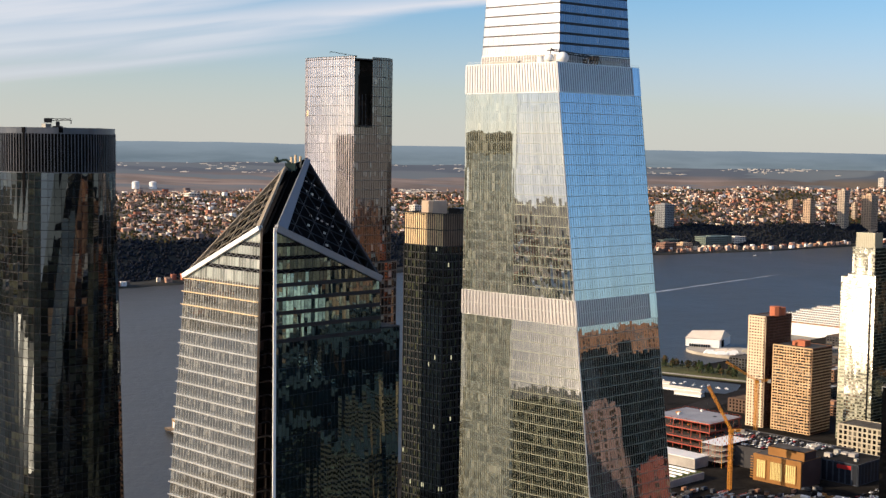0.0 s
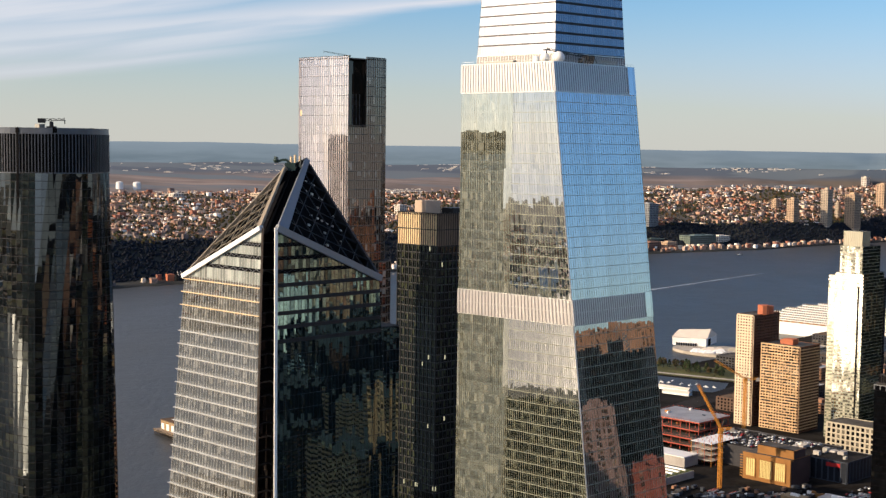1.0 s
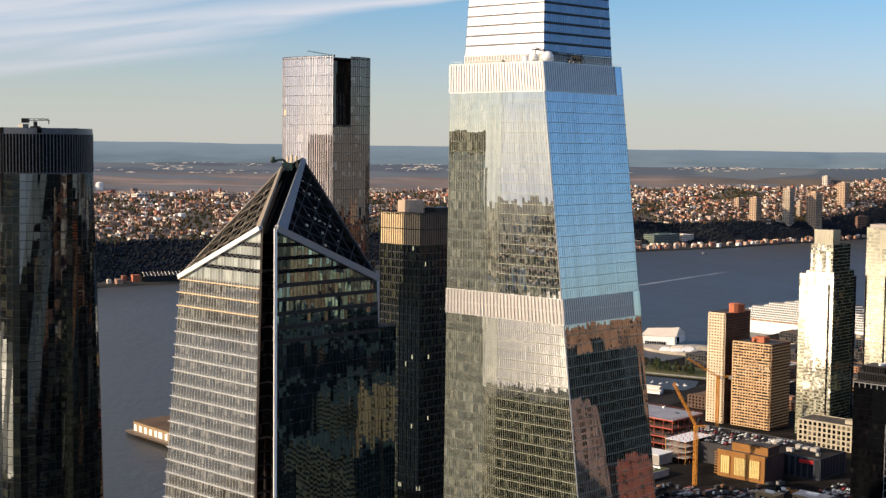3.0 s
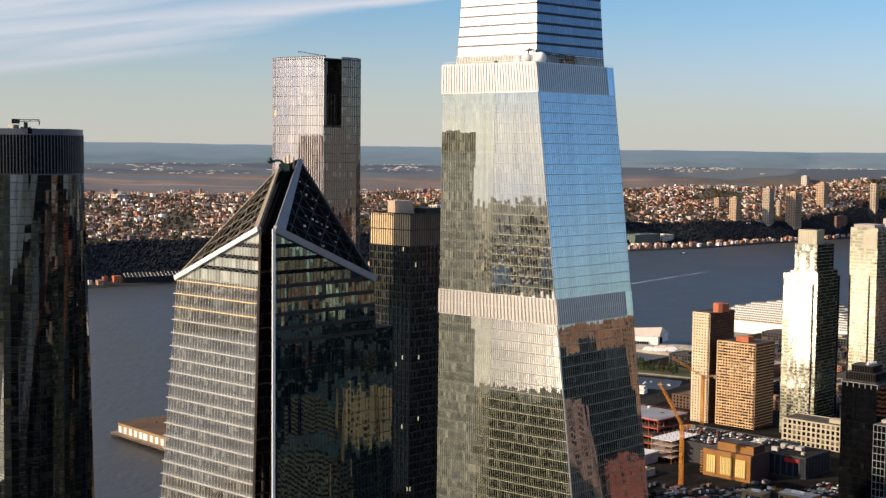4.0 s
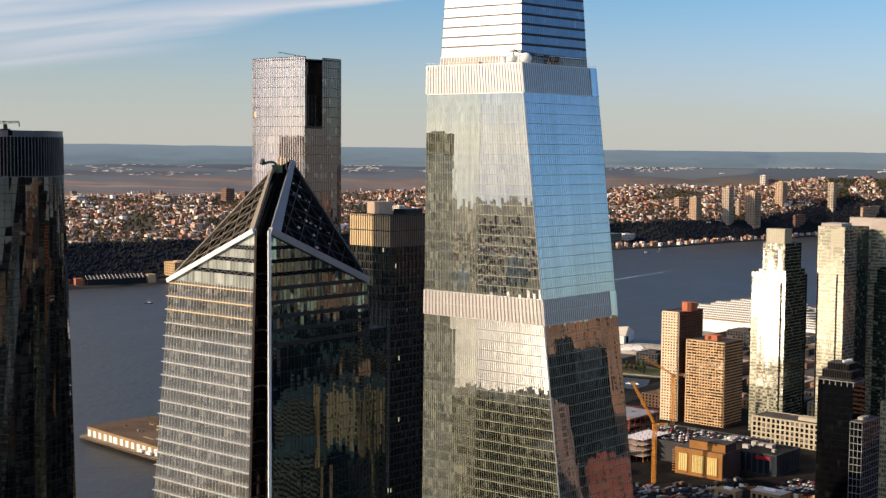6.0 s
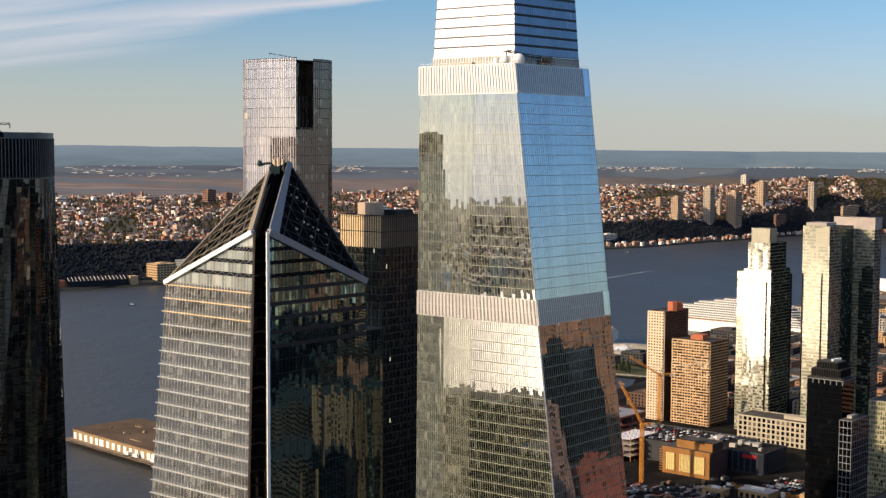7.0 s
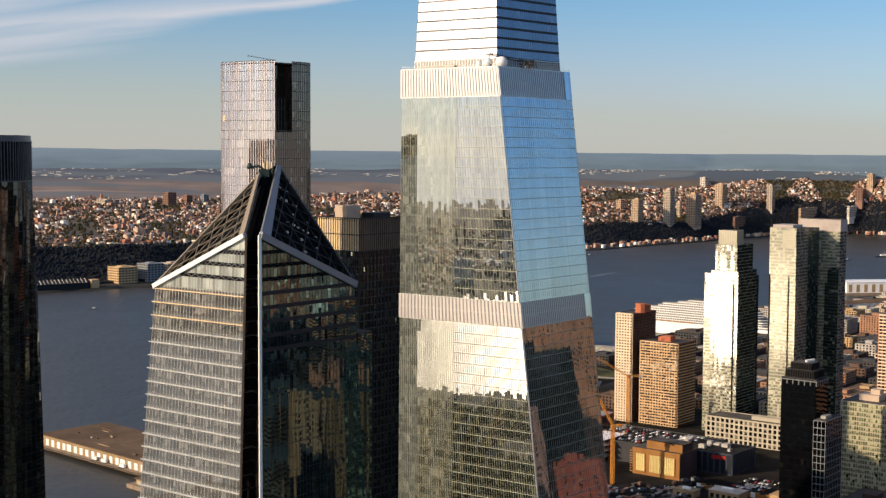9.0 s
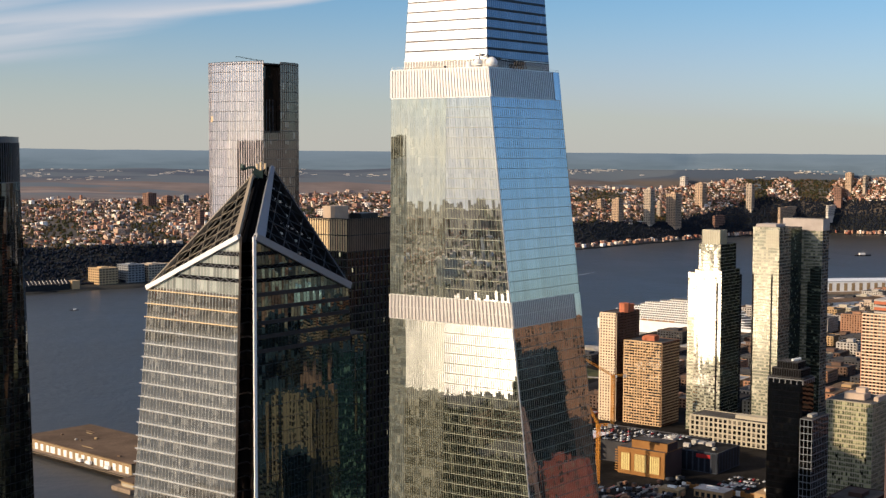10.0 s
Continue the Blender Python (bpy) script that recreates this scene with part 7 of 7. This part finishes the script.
                    acc.beam(V(a.x, a.y, 3.4 * k), V(b.x, b.y, 3.4 * k), 1.7, 0.5, UP.cross((b - a).normalized()) * -1)
            part("storey_band_rest", acc, m, ob, kind="stuff")
            acc = Acc()
            acc.prism(ring, h - 0.3, h + 0.6)
            part("roof", acc, M_ROOF, ob)
            n += 1


city_fill()


def eastern_city():
    """Street blocks towards the east: they show in the shaded glass."""
    rnd = random.Random(64)
    acc = Acc()
    for k in range(1500):
        x, y = rnd.uniform(620, 3600), rnd.uniform(-1300, 1500)
        if math.degrees(math.atan2(x, y)) < 38:
            continue
        h = rnd.uniform(14, 48) + (rnd.random() < 0.16) * rnd.uniform(20, 90)
        acc.box(V(x, y), E1 * rnd.uniform(16, 40), E2 * rnd.uniform(16, 40), h)
    solid("eastern_blocks", acc, M_TOWN, "dense brick and stone city blocks towards the east", "city", "stuff")


eastern_city()


def yard_clutter():
    """Trucks, cabins, stacks and mounds on the building yards."""
    rnd = random.Random(55)
    def van(p, a, m, label):
        ob = thing("truck", p, label, "truck", "site trucks")
        d = Vector((math.cos(a), math.sin(a), 0))
        s = Vector((-d.y, d.x, 0))
        acc = Acc()
        acc.box(p - d * 3.5 - s * 1.2 + UP * 0.8, d * 5.0, s * 2.4, 2.4)
        part("load_bed", acc, m, ob)
        acc = Acc()
        acc.box(p + d * 1.7 - s * 1.15 + UP * 0.6, d * 2.0, s * 2.3, 2.0)
        part("cab", acc, rnd.choice((M_WHITE, M_GARAGE, M_BLUEGREY, M_STEEL_DARK)), ob)
        for f in (-2.4, 2.6):
            acc = Acc()
            acc.beam(p + d * f - s * 1.2 + UP * 0.5, p + d * f + s * 1.2 + UP * 0.5, 0.95, 0.95)
            part("wheel_pair", acc, M_BLACK, ob)
    spots = ((300, 1052, 60, 34), (250, 1045, 60, 30), (200, 1060, 50, 24), (265, 1040, 40, 20))
    mats = (M_CONCRETE, M_BRICK, M_BLUEGREY, M_BRICK, M_BLUEGREY, M_STEEL_DARK, M_GARAGE, M_BLACK, M_ROOF, M_GARAGE)
    for k in range(120):
        x, y, a, b = rnd.choice(spots)
        p = V(x, y) + E1 * rnd.uniform(-a, a) * 0.6 + E2 * rnd.uniform(-b, b)
        q = p - V(293, 1092.6)
        u, v = q.dot(E1), q.dot(E2)
        if -3 < u < 33 and -3 < v < 48:
            continue
        q = p - V(343, 1105)
        if -3 < q.dot(E1) < 47 and -3 < q.dot(E2) < 77:
            continue
        q = p - V(311, 1120)
        if -3 < q.dot(E1) < 69 and -3 < q.dot(E2) < 115:
            continue
        q = p - V(186, 1090)
        if -3 < q.dot(E1) < 51 and -3 < q.dot(E2) < 49:
            continue
        if (p - V(234.5, 1088.8)).length < 7:
            continue
        kind = rnd.random()
        if kind < 0.45:
            van(p, GRID + rnd.choice((0, 1.57)) + rnd.uniform(-0.2, 0.2), rnd.choice(mats), "site truck parked in the yard")
        elif kind < 0.75:
            ob = thing("site_cabin", p, "stacked rectangular site cabin in the yard", "cabin", "site cabins")
            acc = Acc()
            w, d, h = rnd.uniform(2.5, 6), rnd.uniform(2.2, 3), rnd.uniform(2.2, 3)
            acc.box(p, E1 * w, E2 * d, h)
            part("shell", acc, rnd.choice(mats), ob)
            acc = Acc()
            acc.box(p + UP * h - E1 * 0.2 - E2 * 0.2, E1 * (w + 0.4), E2 * (d + 0.4), 0.25)
            part("roof", acc, rnd.choice((M_GARAGE, M_CONCRETE, M_ROOF)), ob)
        else:
            ob = thing("girder_stack", p, "stack of long steel girders on the ground", "girders", "girder stacks")
            for i in range(rnd.randint(3, 6)):
                acc = Acc()
                acc.beam(p + E2 * i * 0.9 + UP * 0.4, p + E2 * i * 0.9 + E1 * rnd.uniform(7, 15) + UP * 0.4, 0.5, 0.8)
                part("girder", acc, rnd.choice((M_STEEL_RED, M_CONCRETE, M_ALU)), ob)
    # open trench with sunlit retaining boards
    ob = thing("trench_wall", (330, 1050, 0), "orange timber retaining wall along a building pit", "retaining wall")
    for k in range(16):
        acc = Acc()
        p = V(300, 1068) + E2 * -4.0 * k
        acc.box(V(p.x, p.y, 0), E1 * 1.0, E2 * -3.7, 4.0 + 0.8 * math.sin(k * 2.1))
        part("timber_panel", acc, M_GOLD if k % 4 else M_WHITE, ob)


yard_clutter()


def yard_sheds():
    """Low sheds along the street below the yard, added for its sunlit strip: pale roofs, brick fronts with small bays.
    """
    for c, wl_, wr_, h, roof_mat, lab in (((318, 1019), 26, 16, 6.0, M_STONE, "low brick shed with a pale sunlit roof"), ((286, 1034), 18, 12, 5.0, M_PIER_WALL, "low ochre shed beside the yard"),
                                          ((352, 1006), 14, 22, 6.0, M_BRICK_LIGHT, "low buff brick shed beside the street")):
        ob = thing("yard_shed", (*c, 0), lab, "shed", "sheds along the yard")
        acc = Acc()
        acc.prism(corner_box(c, wl_, wr_), 0, h)
        part("wall", acc, M_BRICK_LIGHT, ob)
        acc = Acc()
        acc.prism(corner_box(V(*c) - E1 * 0.4 - E2 * 0.4, wl_ + 0.8, wr_ + 0.8), h, h + 0.6)
        part("roof", acc, roof_mat, ob)
        for k in range(int(wl_ / 5)):
            acc = Acc()
            p = V(*(V(*c) + E2 * (1.5 + 5 * k) - E1 * 0.15).xy, 0.4)
            acc.box(p, E1 * 0.3, E2 * 3.0, h * 0.6)
            part("bay_door", acc, M_WINDOW_DARK, ob)
        acc = Acc()
        p = V(*(V(*c) + E1 * wr_ * 0.4 + E2 * wl_ * 0.3).xy, h + 0.6)
        acc.box(p, E1 * 3.0, E2 * wl_ * 0.4, 1.6)
        part("roof_light", acc, M_WHITE, ob)


yard_sheds()


def yard_cars():
    """Rows of cars and vans parked on the open yard between hall and depot."""
    rnd = random.Random(90)
    for row in range(5):
        for k in range(9):
            if rnd.random() < 0.25:
                continue
            q = V(338, 1050) + E1 * (10.5 * row + rnd.uniform(-0.4, 0.4)) + E2 * (3.3 * k + rnd.uniform(-0.3, 0.3) - 8)
            m = Matrix.Translation((q.x, q.y, 0.02)) @ Matrix.Rotation(GRID + rnd.uniform(-0.06, 0.06), 4, "Z")
            copy_thing(CARS[rnd.choices(range(4), (5, 3, 1, 3))[0]], m)


yard_cars()

wake = Acc()
w0, w1 = V(340, 2560, -2.96), V(760, 3075, -2.96)
for k in range(30):
    a, b = lerp(w0, w1, k / 30), lerp(w0, w1, (k + 1) / 30)
    s0, s1 = V(-0.55, 0.4) * (10 - 0.22 * k + 2 * math.sin(k)), V(-0.55, 0.4) * (10 - 0.22 * (k + 1) + 2 * math.sin(k + 1))
    wake.poly([a - s0, a + s0, b + s1, b - s1][::-1])
solid("boat_wake", wake, M_WAKE, "pale foaming boat wake across the river", "wake", "structure")


# ---------------------------------------------------------------- the far bank
def far_building(name, az, r, w, d, h, mat, label, floors=None, turn=None, z=None):
    if az > 14:
        # where the bank swings away, blocks move out and grow to fit the camera's view
        s0 = lookup(az, ((13.4, 3908), (18.2, 4400), (22.6, 4640), (30, 4680)))
        out = shore(az) + (FAR_R - shore(az)) * (r - s0) / (FAR_R - s0)
        w, d, h, r = w * out / r, d * out / r, h * out / r, out
    x, y = polar(az, r)
    z = rise(az, r) - 1.5 if z is None else z
    d = min(d, 9.0) if az > 18 and w > 40 else d
    skirt = 24.0 if az > 14 else 0.0
    ob = thing(name, (x, y, z), label, "building", "buildings on the far bank")
    a = GRID if turn is None else turn
    u, v = Vector((math.cos(a), math.sin(a), 0)), Vector((-math.sin(a), math.cos(a), 0))
    o = V(x, y, z) - u * w / 2 - v * d / 2
    acc = Acc()
    acc.box(o - UP * skirt, u * w, v * d, h + skirt)
    part("wall", acc, mat, ob)
    n = floors or max(2, int(h / 5))
    win = Acc()
    for k in range(n):
        zz = h * (k + 0.45) / n
        for p, q, out in ((o, o + u * w, -v), (o + v * d, o, -u), (o + u * w, o + u * w + v * d, u)):
            m = max(2, int((q - p).length / 7))
            for i in range(m):
                s, e = lerp(p, q, (i + 0.2) / m), lerp(p, q, (i + 0.8) / m)
                win.beam(s + UP * zz, e + UP * zz, h / n * 0.5, 0.3, out)
    part("window_rest", win, M_WINDOW_DARK, ob, kind="stuff")
    acc = Acc()
    acc.box(o + u * w * 0.3 + v * d * 0.3 + UP * h, u * w * 0.4, v * d * 0.4, max(2.0, h * 0.05))
    part("roof_house", acc, mat, ob)
    return ob


M_FAR_GOLD = plain("far_golden_brick", (0.55, 0.38, 0.20), 0.85, 0, 0.12, 0.03)
M_FAR_GREEN = plain("far_green_glass", (0.16, 0.20, 0.17), 0.4, 0, 0.2, 0.03)
M_FAR_BUFF = plain("far_buff_brick", (0.50, 0.36, 0.24), 0.85, 0, 0.12, 0.03)
M_FAR_TAN = plain("far_tan_concrete", (0.46, 0.38, 0.29), 0.85, 0, 0.12, 0.03)
M_FAR_BROWN = plain("far_brown_brick", (0.24, 0.14, 0.10), 0.85, 0, 0.15, 0.03)
M_FAR_GREY = plain("far_grey_concrete", (0.24, 0.25, 0.26), 0.8, 0, 0.15, 0.03)
M_FAR_WHITE = plain("far_white_render", (0.66, 0.60, 0.52), 0.8, 0, 0.1, 0.03)

TALL = "tall apartment tower on the wooded cliff"
for az, r, w, h, m, label in (
        (14.99, 4310, 30, 73, M_FAR_BUFF, "buff brick apartment tower above the wooded bank"), (16.31, 4384, 30, 112, M_FAR_TAN, "tall tan apartment tower above the wooded bank"),
        (16.75, 4481, 15, 52, M_FAR_TAN, "narrow tan tower above the wooded bank"), (17.33, 4451, 42, 105, M_FAR_BUFF, "broad buff apartment tower above the wooded bank"),
        (18.46, 4660, 34, 75, M_FAR_BUFF, "buff apartment tower on the far plateau"), (20.48, 4680, 24, 82, M_FAR_TAN, "slim tan tower on the far plateau"),
        (17.79, 4799, 24, 30, M_FAR_WHITE, "pale block on the far plateau"), (24.01, 4785, 30, 44, M_FAR_BROWN, "brown tower on the far plateau"),
        (24.4, 4848, 26, 50, M_FAR_BUFF, "buff tower on the far plateau"), (25.05, 4850, 44, 38, M_FAR_TAN, "broad tan tower on the far plateau"),
        (-4.53, 3942, 30, 38, M_FAR_BROWN, "brown tower at the edge of the marshes"), (-3.78, 4046, 22, 24, M_FAR_BROWN, "brown block at the edge of the marshes"),
        (-3.10, 4053, 20, 26, M_FAR_GREY, "grey block at the edge of the marshes"), (-2.57, 3542, 14, 41, M_FAR_BROWN, "brown brick tower in the far town"),
        (-14.13, 3036, 14, 43, M_FAR_BROWN, "red-brown brick tower in the far town"), (8.03, 3952, 30, 79, M_FAR_BROWN, "dark brown apartment tower by the cliff"),
        (9.18, 3927, 44, 65, M_FAR_GREY, "grey-blue apartment slab by the cliff"), (14.3, 4420, 20, 30, M_FAR_BUFF, "low buff tower by the cliff"),
        (-10.5, 3900, 34, 14, M_FAR_WHITE, "pale long block at the marsh edge"), (-7.0, 3960, 50, 13, M_FAR_TAN, "tan long block at the marsh edge"), (-15.5, 3500, 40, 20, M_FAR_TAN, "tan block in the far town"),
        (-1.2, 3700, 26, 26, M_FAR_WHITE, "pale block in the far town"), (2.6, 3860, 30, 24, M_FAR_WHITE, "pale block in the far town")):
    far_building("far_tower", az, r, w, w * 0.8, h, m, label)

for az, r, w, d, h, m, label in (
        (-6.72, 2874, 45, 40, 36, M_FAR_GOLD, "golden waterfront apartment block"), (-5.6, 2902, 40, 40, 40, M_FAR_GREY, "grey waterfront apartment block"),
        (-4.7, 2930, 50, 40, 38, M_FAR_TAN, "tan waterfront apartment block"), (-3.6, 2990, 50, 40, 34, M_FAR_GOLD, "golden waterfront apartment block"),
        (-2.74, 3060, 30, 26, 34, M_FAR_WHITE, "pale flat-roofed waterfront block"),
        (8.4, 3668, 46, 30, 24, M_FAR_BROWN, "brown brick waterfront block"), (9.3, 3740, 48, 30, 24, M_FAR_BROWN, "brown brick waterfront block"), (10.0, 3790, 40, 30, 22, M_FAR_BUFF, "buff waterfront apartment block"),
        (9.4, 3850, 80, 30, 26, M_FAR_GREEN, "green-grey glazed waterfront block"), (11.2, 3921, 110, 40, 34, M_FAR_GREEN, "green-grey glazed waterfront block"), (12.1, 3990, 50, 34, 30, M_FAR_WHITE, "pale flat-roofed waterfront block"),
        (22.1, 4700, 150, 40, 40, M_FAR_BUFF, "long buff waterfront apartment block"), (23.77, 4735, 80, 40, 34, M_FAR_WHITE, "pale long waterfront block"), (19.2, 4560, 60, 40, 34, M_FAR_BROWN, "brown waterfront apartment block")):
    far_building("waterfront_block", az, r, w, d, h, m, label, turn=radians(38), z=0.0 if r < 4200 else None)


def ferry_terminal():
    x, y = polar(-9.23, 2772)
    ob = thing("ferry_terminal", (x, y, 0), "long arched-roof ferry terminal with dark glass by the water", "terminal")
    u = Vector((math.cos(radians(28)), math.sin(radians(28)), 0))
    v = Vector((-u.y, u.x, 0))
    o = V(x, y) - u * 60
    acc = Acc()
    acc.box(o, u * 120, v * 26, 12)
    part("wall", acc, M_WINDOW_DARK, ob)
    for k in range(16):
        acc = Acc()
        p = o + u * (7.6 * k)
        acc.poly([p + UP * 12, p + u * 7.2 + UP * 12, p + u * 7.2 + v * 13 + UP * 19, p + v * 13 + UP * 19])
        acc.poly([p + v * 13 + UP * 19, p + u * 7.2 + v * 13 + UP * 19, p + u * 7.2 + v * 26 + UP * 12, p + v * 26 + UP * 12])
        part("roof_bay", acc, M_STEEL_DARK, ob)
        acc = Acc()
        acc.beam(p + UP * 12.4, p + v * 13 + UP * 19.6, 0.7, 0.8)
        part("roof_rib", acc, M_FAR_WHITE, ob)
    acc = Acc()
    acc.box(o + u * 124, u * 16, v * 20, 17)
    part("end_house", acc, M_FAR_GOLD, ob)
    acc = Acc()
    acc.box(o - u * 22 + v * 4, u * 14, v * 14, 15)
    part("end_house", acc, M_BRICK_RED, ob)


def tank(az, r):
    x, y = polar(az, r)
    z = rise(az, r) - 1
    ob = thing("storage_tank", (x, y, z), "large white round storage tank on the marshes", "tank", "white tanks")
    acc = Acc()
    acc.tube(V(x, y, z), 11, 11, 20, 20)
    part("shell", acc, M_WHITE, ob, smooth=False)
    acc = Acc()
    acc.tube(V(x, y, z + 20), 11.2, 2.0, 3, 20)
    part("tank_roof", acc, M_WHITE, ob)


ferry_terminal()
tank(-12.75, 4112)
tank(-12.06, 4120)


def town():
    """The far town: small blocks on streets, with trees between them."""
    rnd = random.Random(31)
    homes, trees, sheds, wood = Acc(), Acc(), Acc(), Acc()
    def block(acc, az, r, w, d, h, turn):
        x, y = polar(az, r)
        z = rise(az, r) - 1.5
        a = turn
        u, v = Vector((math.cos(a), math.sin(a), 0)), Vector((-math.sin(a), math.cos(a), 0))
        acc.box(V(x, y, z) - u * w / 2 - v * d / 2, u * w, v * d, h + 1.5)
    def span(az):
        s = shore(az)
        w, e, strip, top, twn, marsh, flat = bank_bands(az, s)
        return s, FAR_R - s, top, twn, marsh, flat, strip
    for k in range(13000):
        az = rnd.uniform(-19.5, 26.5) if k < 10500 else rnd.uniform(15.0, 26.5)
        s, run, top, twn, marsh, flat, strip = span(az)
        q = top + 0.01 + (twn - top) * rnd.random() ** 0.95
        r = s + run * q
        green = noise.noise(Vector((az * 0.55, r * 0.006, 5)))
        if green > 0.25:
            continue
        sz = rnd.choice((6, 7, 7, 8, 9, 10, 12, 16, 26)) * rnd.uniform(0.8, 1.25) * lerp(0.75, 0.85, min(1.0, (s - 2600) / 1000)) * max(1.0, r / 4800) * lerp(0.88, 0.6, min(1.0, max(0.0, (az - 12) / 5)))
        block(homes, az, r, sz, sz * rnd.uniform(0.5, 1.0), (rnd.uniform(3.0, 6.0) + (rnd.random() < 0.1) * rnd.uniform(3, 9)) * lerp(0.9, 0.65, min(1.0, max(0.0, (az - 12) / 5))), GRID + rnd.choice((0, math.pi / 2)) + rnd.uniform(-0.05, 0.05) - 0.2)
    for k in range(1500):
        az = rnd.uniform(-115, -19.5)
        s, run, top, twn, marsh, flat, strip = span(az)
        r = s + run * rnd.uniform(0.03, 0.5)
        sz = rnd.choice((12, 18, 26, 40)) * rnd.uniform(0.8, 1.25)
        block(homes, az, r, sz, sz * rnd.uniform(0.6, 1.1), rnd.uniform(6, 16) + (rnd.random() < 0.08) * rnd.uniform(20, 60), rnd.uniform(0, 1.5))
    for k in range(2600):
        az = rnd.uniform(-19.5, 26.5)
        s, run, top, twn, marsh, flat, strip = span(az)
        q = rnd.choice((rnd.uniform(marsh + 0.01, flat + 0.03), rnd.uniform(twn - 0.03, twn + 0.02)))
        if noise.noise(Vector((az * 0.5, q * 26, 2))) < 0.12:
            continue
        sz = rnd.uniform(1.8, 4.5)
        block(sheds, az, s + run * q, sz * rnd.uniform(1.5, 5.5), sz * 0.6, rnd.uniform(0.6, 2.4), rnd.uniform(-0.2, 0.3))
    for k in range(12000):
        az = rnd.uniform(-19.5, 26.5)
        s, run, top, twn, marsh, flat, strip = span(az)
        q = rnd.uniform(top, twn - 0.02)
        x, y = polar(az, s + run * q)
        green = noise.noise(Vector((az * 0.55, (s + run * q) * 0.006, 5)))
        if green < 0.1 and rnd.random() < 0.4:
            continue
        rr = rnd.uniform(2.2, 4.6)
        trees.ball((x, y, rise(az, s + run * q) + rr * 0.6), rr, 5, 3, 0.9, 0.3, rnd)
    for k in range(16000):
        az = rnd.uniform(-19.5, 26.5) if k < 12000 else rnd.uniform(16.5, 26.5)
        s, run, top, twn, marsh, flat, strip = span(az)
        q = rnd.uniform(strip * 0.75, top * 1.12)
        x, y = polar(az, s + run * q)
        rr = rnd.uniform(1.8, 3.8)
        wood.ball((x, y, rise(az, s + run * q) + rr * 0.5), rr, 6, 4, 0.95, 0.3, rnd)
    for k in range(500):
        # small houses on the low strip by the water
        az = rnd.uniform(-19.5, 26.5)
        s, run, top, twn, marsh, flat, strip = span(az)
        if -7.5 < az < -2 or (az < -8 and az > -11):
            continue
        if az < 7 and rnd.random() < 0.6:
            continue
        r = s + run * strip * rnd.uniform(0.1, 0.8)
        sz = rnd.uniform(7, 15)
        block(homes, az, r, sz, sz * 0.7, rnd.uniform(6, 11), radians(38) + rnd.uniform(-0.1, 0.1))
    solid("far_town", homes, M_TOWN, "crowded far town of brick and pale houses", "town", "stuff")
    solid("far_sheds", sheds, M_FAR_WHITE, "scattered pale sheds on the far marshes", "sheds", "stuff")
    solid("town_trees", trees, M_TREES, "brown and dark green autumn trees among houses", "trees", "stuff")
    solid("cliff_wood", wood, M_WOOD, "autumn wood on the river cliff, shade and haze in its colour", "woods", "stuff", smooth=True)


# cliff shade and blue haze are put into the wood's base colour
M_WOOD = far_houses("shade_toned_cliff_wood", [(0.0125, 0.0175, 0.028), (0.0145, 0.0180, 0.0255), (0.012, 0.0165, 0.028), (0.0165, 0.0170, 0.022)], 0.25)
town()
